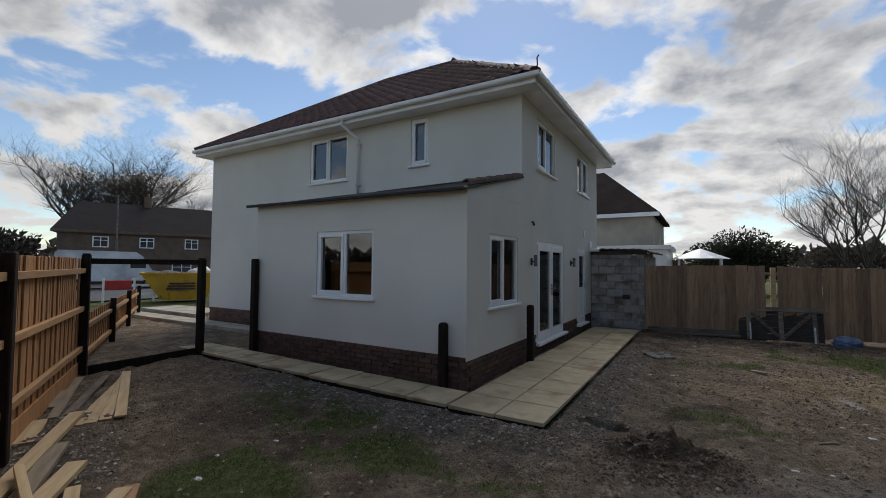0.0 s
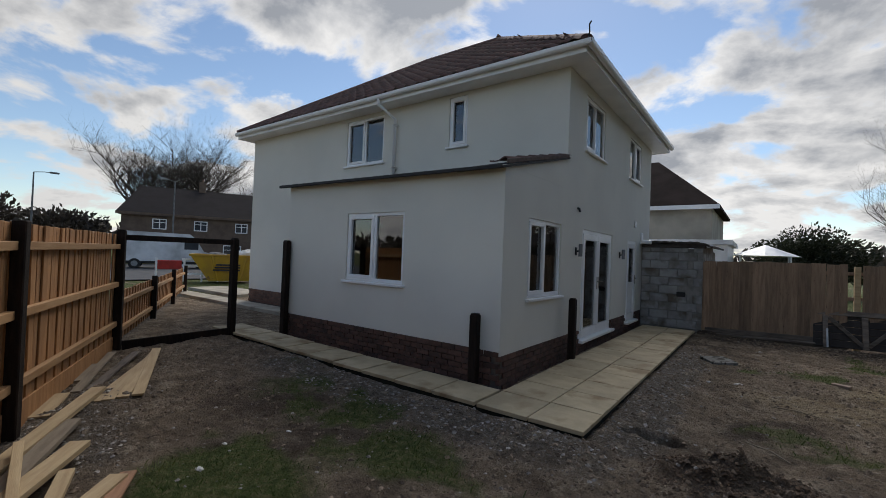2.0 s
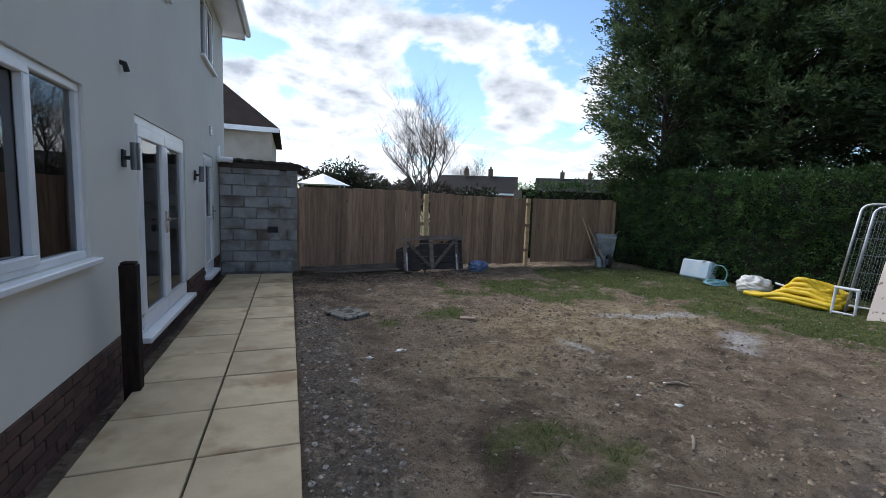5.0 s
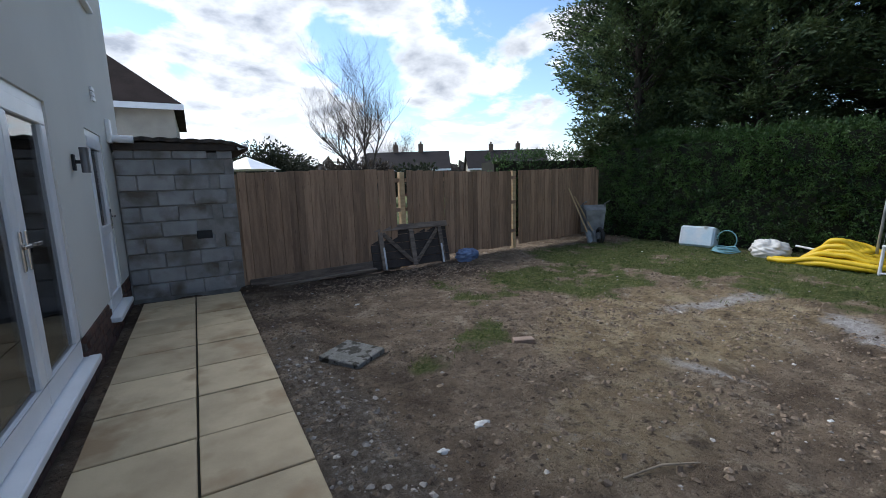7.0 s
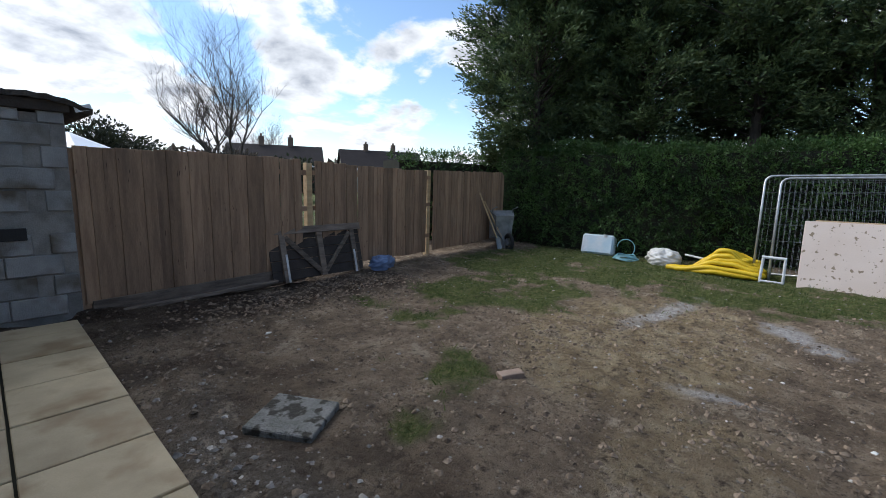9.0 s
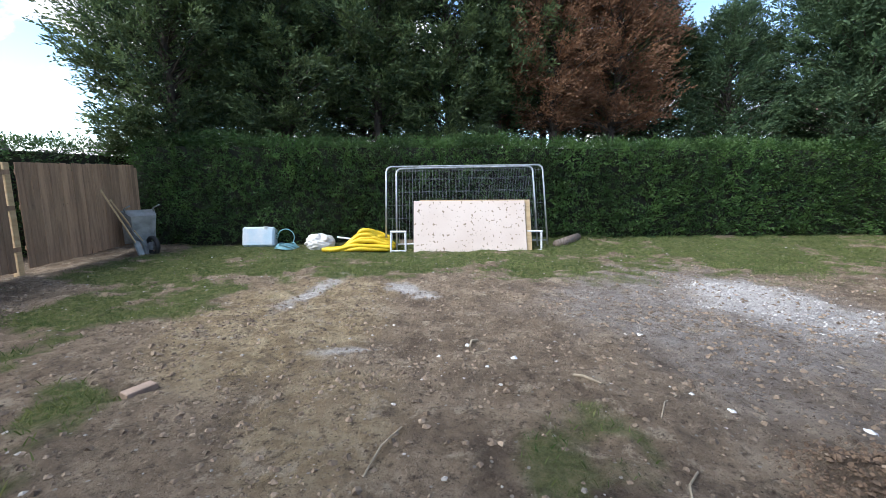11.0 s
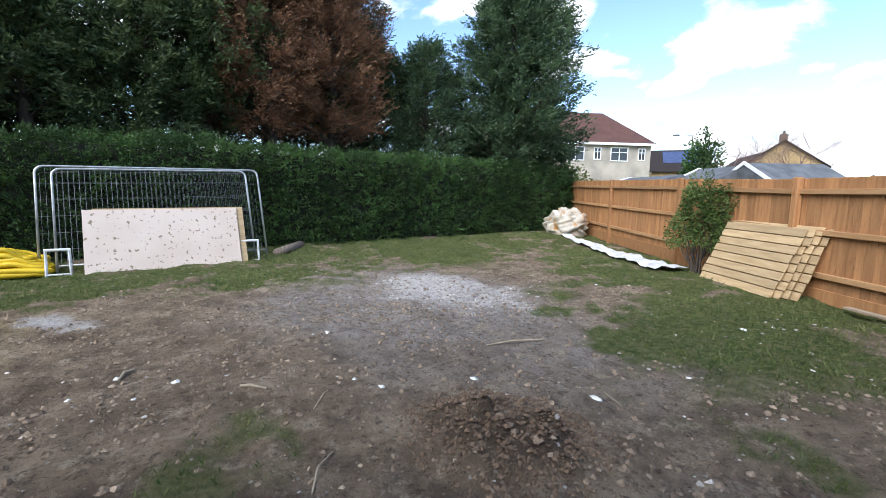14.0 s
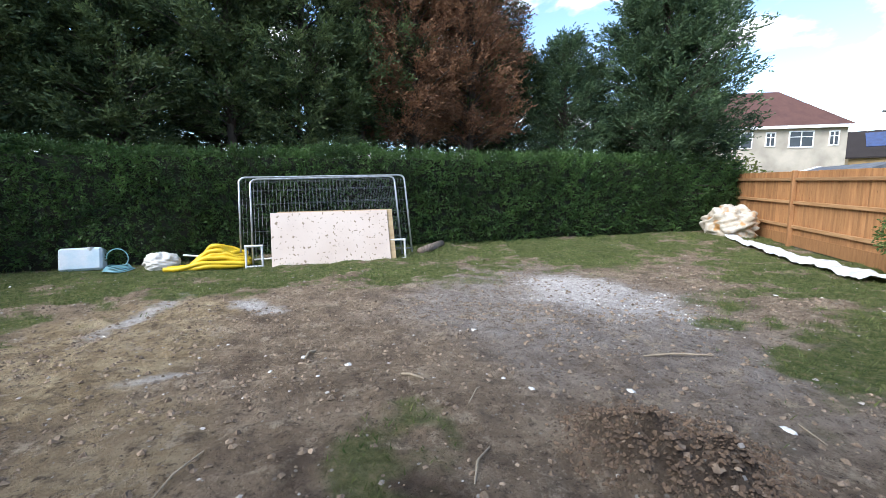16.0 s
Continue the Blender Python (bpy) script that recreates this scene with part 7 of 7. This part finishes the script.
for a in (0.8, 2.4, 3.9, 5.5):
    part("leg", Geo().tube([(0.25 + 1.2 * math.cos(a), 23.9 + 1.2 * math.sin(a), -0.2), (0.25 + 1.2 * math.cos(a), 23.9 + 1.2 * math.sin(a), 2.13)], 0.03, 6), UPVC, gaz)
simple_house((22.0, 55.5, 0), -28, 9.5, 7.5, 3.0, 5.2, REDBRICK, DARK_ROOF, "brick bungalow with dark roof beyond the garden", [], 0, ((-1.5, 0, 0.9), (1.6, 0, 0.9)))
simple_house((39.0, 58.0, 0), -28, 11.0, 7.5, 3.2, 5.8, CREAM, DARK_ROOF, "pale house with dark roof far beyond the hedge", [], 0, ((-2.0, 0, 0.9), (2.0, 0, 0.9)))
simple_house((29.9, -25.6, 0), 247, 15.0, 8.0, 6.2, 9.4, CREAM, RED_ROOF, "cream two-storey house with brown roof beyond the fence",
             [(x, 4.45, 1.7, 1.25) for x in (-4.9, 0.2, 4.4)] + [(x, 4.55, 0.7, 1.1) for x in (-2.4, 2.3, 6.6)], 3.2)
solar = simple_house((27.8, -42.5, 0), 38, 5.5, 6.5, 4.2, 6.6, YELLOW_BRICK, DARK_ROOF, "yellow brick house with solar panels on its roof", [], 0)
part("solar_panel", Geo().box(-2.1, 1.6, 0, 2.3, 0.02, 0.08, 0, pose(27.8, -42.5, 0, 0, 0, 38) @ pose(0, 0.45, 6.32, -36.5, 0, 0)), surface("solar_cells", (0.02, 0.05, 0.16), 0.2, 0.1, 3.0, 20.0, 0.0), solar, "dark blue solar panels")
simple_house((18.4, -43.6, 0), 118, 8.0, 6.0, 4.2, 6.5, YELLOW_BRICK, DARK_ROOF, "yellow brick gabled house beyond the fence", [], 0, ((3.0, 0, 0.6),))
simple_house((23.5, -50.0, 0), 130, 9.0, 6.0, 4.0, 6.2, HOUSE_BRICK, DARK_ROOF, "brown house far beyond the fence", [], 0)
# garden sheds next door, their roofs above the fence
FELTGREY = surface("grey_felt", (0.13, 0.14, 0.155), 0.85, 0.15, 3.0, 40.0, 0.2)
for x, y, turn, L, W, e, rdg in ((9.0, -10.2, -28, 3.6, 2.4, 1.75, 2.15), (6.0, -9.4, -28, 2.0, 2.0, 1.8, 2.35), (4.3, -9.6, 62, 2.2, 2.2, 1.75, 2.40)):
    m = pose(x, y, 0, 0, 0, turn)
    t = thing("garden_shed", (x, y, 0), turn, "grey felt-roofed wooden garden shed beyond the fence", "shed", "garden sheds")
    part("wall", Geo().box(-L / 2, L / 2, -W / 2, W / 2, -0.2, e, 0, m), OLD_WOOD, t)
    a, b = L / 2 + 0.15, W / 2 + 0.15
    part("roof", Geo().add([m @ Vector(p) for p in ((-a, -b, e - .02), (a, -b, e - .02), (a, b, e - .02), (-a, b, e - .02), (-a, 0, rdg), (a, 0, rdg))], [(0, 1, 5, 4), (2, 3, 4, 5), (1, 2, 5), (3, 0, 4), (3, 2, 1, 0)]), FELTGREY, t)
    part("barge_board", Geo().beam(m @ Vector((a + .01, -b, e)), m @ Vector((a + .01, 0, rdg)), 0.03, 0.1), UPVC, t, "white barge board")
    part("barge_board", Geo().beam(m @ Vector((a + .01, b, e)), m @ Vector((a + .01, 0, rdg)), 0.03, 0.1), UPVC, t, "white barge board")

# street: van, skip, barrier, lamp posts
van = thing("white_van", (-33.3, 13.2, 0), 68, "long white panel van parked on the street", "van")
vm = pose(-33.3, 13.2, 0.0, 0, 0, 68)
VANW = surface("white_car_paint", (0.70, 0.73, 0.76), 0.25, 0.03, 1.0, 20.0, 0.0)
side = [(-2.9, 0.45), (2.75, 0.45), (2.9, 0.62), (2.88, 1.05), (2.1, 1.22), (1.55, 2.15), (1.2, 2.42), (-2.7, 2.48), (-2.88, 2.3), (-2.92, 0.7)]
ks = len(side)
vsd = [vm @ Vector((x, s * (0.97 if z < 1.3 else 0.90), z)) for s in (-1, 1) for x, z in side]
body = part("body", Geo().add(vsd, [(i, (i + 1) % ks, ks + (i + 1) % ks, ks + i) for i in range(ks)] + [tuple(range(ks))[::-1], tuple(range(ks, 2 * ks))]), VANW, van)
part("windscreen", Geo().add([vm @ Vector(p) for p in ((2.12, -0.85, 1.26), (2.12, 0.85, 1.26), (1.62, 0.80, 2.1), (1.62, -0.80, 2.1))], [(0, 1, 2, 3)]), DARKPANE, body)
part("side_window", Geo().box(0.9, 1.75, -0.985, -0.95, 1.35, 1.95, 0, vm), DARKPANE, body)
part("bumper", Geo().box(-2.98, 2.98, -0.985, 0.985, 0.35, 0.52, 0.03, vm), RUBBER, body)
for x in (-1.9, 1.9):
    for y in (-0.88, 0.88):
        w = part("wheel", Geo().tube([vm @ Vector((x, y - 0.11, 0.33)), vm @ Vector((x, y + 0.11, 0.33))], 0.34, 18), RUBBER, van)
        part("rim", Geo().tube([vm @ Vector((x, y - 0.12, 0.33)), vm @ Vector((x, y + 0.12, 0.33))], 0.19, 14), GREYSTEEL, w)
SKIP = surface("yellow_skip_paint", (0.55, 0.33, 0.02), 0.55, 0.12, 2.0, 30.0, 0.2, second=(0.42, 0.24, 0.03), spots=((0.16, 0.09, 0.05), 3.0, 0.62, 0.7))
skip = thing("skip", (-20.2, 11.2, 0), 55, "yellow metal builder's skip full of rubble bags", "skip")
sm = pose(-20.3, 10.9, 0, 0, 0, 62)
lo, hi = [(-0.85, -0.72, 0.05), (0.85, -0.72, 0.05), (0.85, 0.72, 0.05), (-0.85, 0.72, 0.05)], [(-1.6, -0.85, 1.22), (1.6, -0.85, 1.22), (1.6, 0.85, 1.22), (-1.6, 0.85, 1.22)]
inn = [(-1.54, -0.79, 1.22), (1.54, -0.79, 1.22), (1.54, 0.79, 1.22), (-1.54, 0.79, 1.22)]
dp = [(-1.2, -0.76, 0.75), (1.2, -0.76, 0.75), (1.2, 0.76, 0.75), (-1.2, 0.76, 0.75)]
part("body", Geo().add([sm @ Vector(p) for p in lo + hi + inn + dp], [(3, 2, 1, 0)] + [(i, (i + 1) % 4, 4 + (i + 1) % 4, 4 + i) for i in range(4)] + [(4 + i, 4 + (i + 1) % 4, 8 + (i + 1) % 4, 8 + i) for i in range(4)] + [(8 + i, 8 + (i + 1) % 4, 12 + (i + 1) % 4, 12 + i) for i in range(4)] + [(12, 13, 14, 15)]), SKIP, skip)
for a, b in ((0, 1), (1, 2), (2, 3), (3, 0)):
    part("rim_bar", Geo().beam(sm @ Vector(hi[a]), sm @ Vector(hi[b]), 0.09, 0.09, 0.01), SKIP, skip)
for x in (-0.6, 0.0, 0.6):
    part("rib", Geo().beam(sm @ Vector((x * 0.8, -0.74, 0.1)), sm @ Vector((x * 1.2, -0.87, 1.18)), 0.06, 0.07), SKIP, skip)
for y in (-0.55, -0.35, -0.15):
    part("lettering_bar", Geo().box(-0.5 + y * 0.3, 0.45, -0.90 + (0.55 + y) * -0.03, -0.86, 0.85 + y * 0.6, 0.92 + y * 0.6, 0, sm), DARKPANE, skip, "dark bars of faded lettering")
crumple(tuple(sm @ Vector((0.7, 0.1, 1.0))), 0.6, 0.5, 0.5, BAG, "rubble_bag", "white rubble bag lying in the skip", "bag", 31, 0.25, 10, 18)
crumple(tuple(sm @ Vector((-0.6, 0.0, 0.95))), 0.6, 0.5, 0.4, surface("dark_rubble_bag", (0.12, 0.12, 0.12), 0.7, 0.2, 5.0, 40.0, 0.4), "rubble_bag", "dark rubble bag lying in the skip", "bag", 33, 0.25, 10, 18)
RED = surface("red_plastic", (0.55, 0.04, 0.035), 0.45, 0.06, 3.0, 40.0, 0.0)
bar_m = pose(-20.6, 9.0, 0, 0, 0, 70)
bt = thing("road_barrier", (-20.6, 9.0, 0), 70, "red and white plastic road barrier by the street", "barrier")
part("red_panel", Geo().box(-1.1, -0.1, -0.03, 0.03, 0.55, 0.95, 0.02, bar_m), RED, bt, "red plastic panel")
for z in (0.35, 0.72, 1.0):
    part("white_rail", Geo().box(-0.1, 1.4, -0.03, 0.03, z - 0.05, z + 0.05, 0.01, bar_m), UPVC, bt, "white plastic rail")
for x in (-1.05, 0.0, 0.7, 1.35):
    part("upright", Geo().box(x - 0.04, x + 0.04, -0.04, 0.04, 0.0, 1.05, 0.01, bar_m), UPVC, bt)
LAMPGREY = surface("lamp_post_grey", (0.16, 0.165, 0.17), 0.5, 0.1, 4.0, 30.0, 0.1, metal=0.4)
for (x, y, h, arm) in ((-37.0, 14.8, 6.6, (0, -0.8)), (-44.5, 7.9, 6.8, (0, 1.2)), (21.0, -33.5, 6.8, (1.2, 0.6))):
    t = thing("street_lamp", (x, y, 0), 0, "slim grey street lamp post", "lamp", "street lamps")
    part("post", Geo().tube([(x, y, -0.2), (x, y, h * 0.4), (x, y, h)], [0.09, 0.07, 0.045], 8), LAMPGREY, t)
    part("arm", Geo().tube([(x, y, h), (x + arm[0] * 0.5, y + arm[1] * 0.5, h + 0.1), (x + arm[0], y + arm[1], h + 0.12)], 0.03, 6), LAMPGREY, t)
    part("lantern", Geo().box(-0.28, 0.28, -0.12, 0.12, -0.05, 0.08, 0.03, pose(x + arm[0], y + arm[1], h + 0.1, 0, 0, math.degrees(math.atan2(arm[1], arm[0])))), LAMPGREY, t)
# dark evergreens and scrub on the skyline
DULL = leaf_material("dull_evergreen", (0.022, 0.030, 0.018), (0.05, 0.055, 0.03))
SCRUB = leaf_material("winter_scrub", (0.05, 0.042, 0.034), (0.09, 0.075, 0.06))
bush((2.6, 36.0), 6.5, 4.4, 13000, DULL, 41, "dark evergreen bush beyond the back fence", 0.20)
bush((9.0, 36.5), 6.0, 3.6, 3600, SCRUB, 42, "brownish winter scrub beyond the back fence", 0.30)
bush((13.0, 35.0), 5.0, 3.0, 2600, DULL, 43, "dark evergreen bush beyond the back fence", 0.30)
bush((-5.0, -23.0), 4.0, 3.4, 2000, DULL, 44, "green bush beyond the timber fence", 0.25)
bush((10.7, -16.7), 2.2, 4.8, 4600, HEDGE_LEAF, 45, "dense green garden tree beyond the fence", 0.16)
bush((14.2, -10.0), 5.0, 3.1, 3200, leaf_material("yellow_green_leaf", (0.10, 0.13, 0.03), (0.19, 0.20, 0.06)), 46, "yellow-green shrub beyond the hedge end", 0.16)
for i, (x, y, w, h) in enumerate(((-58, 6, 12, 6), (-60, -4, 14, 6.5), (-56, 12, 9, 5), (-60, 34, 14, 6), (-62, -16, 14, 6))):
    bush((x, y), w, h, 3200, SCRUB, 50 + i, "leafless brown scrub trees beyond the street", 0.5)
conifer((-56.0, 5.0), 7.0, 1.6, DULL, 61, 0.6, 160, 30, 0.4, "small dark conifer beyond the street")
wr = random.Random(3)
quad_pts, quad_out = [], []
for i in range(240):
    a = 2 * math.pi * i / 240
    R = 150 + 40 * wr.random()
    for j in range(40):
        quad_pts.append((R * math.cos(a) + wr.uniform(-5, 5), R * math.sin(a) + wr.uniform(-5, 5), wr.uniform(0, 1) ** 0.8 * (5.5 + 3 * math.sin(i * 0.7) * math.sin(i * 0.23))))
        quad_out.append((0, 0, 1.0))
tagged(new("far_woods", quads_mesh("far_woods", leaf_cloud(np.array(quad_pts), np.array(quad_out), 3.0, np.random.default_rng(2), 0.0, 0.7), SCRUB)), "distant leafless woods along the horizon", "woods", kind="stuff")
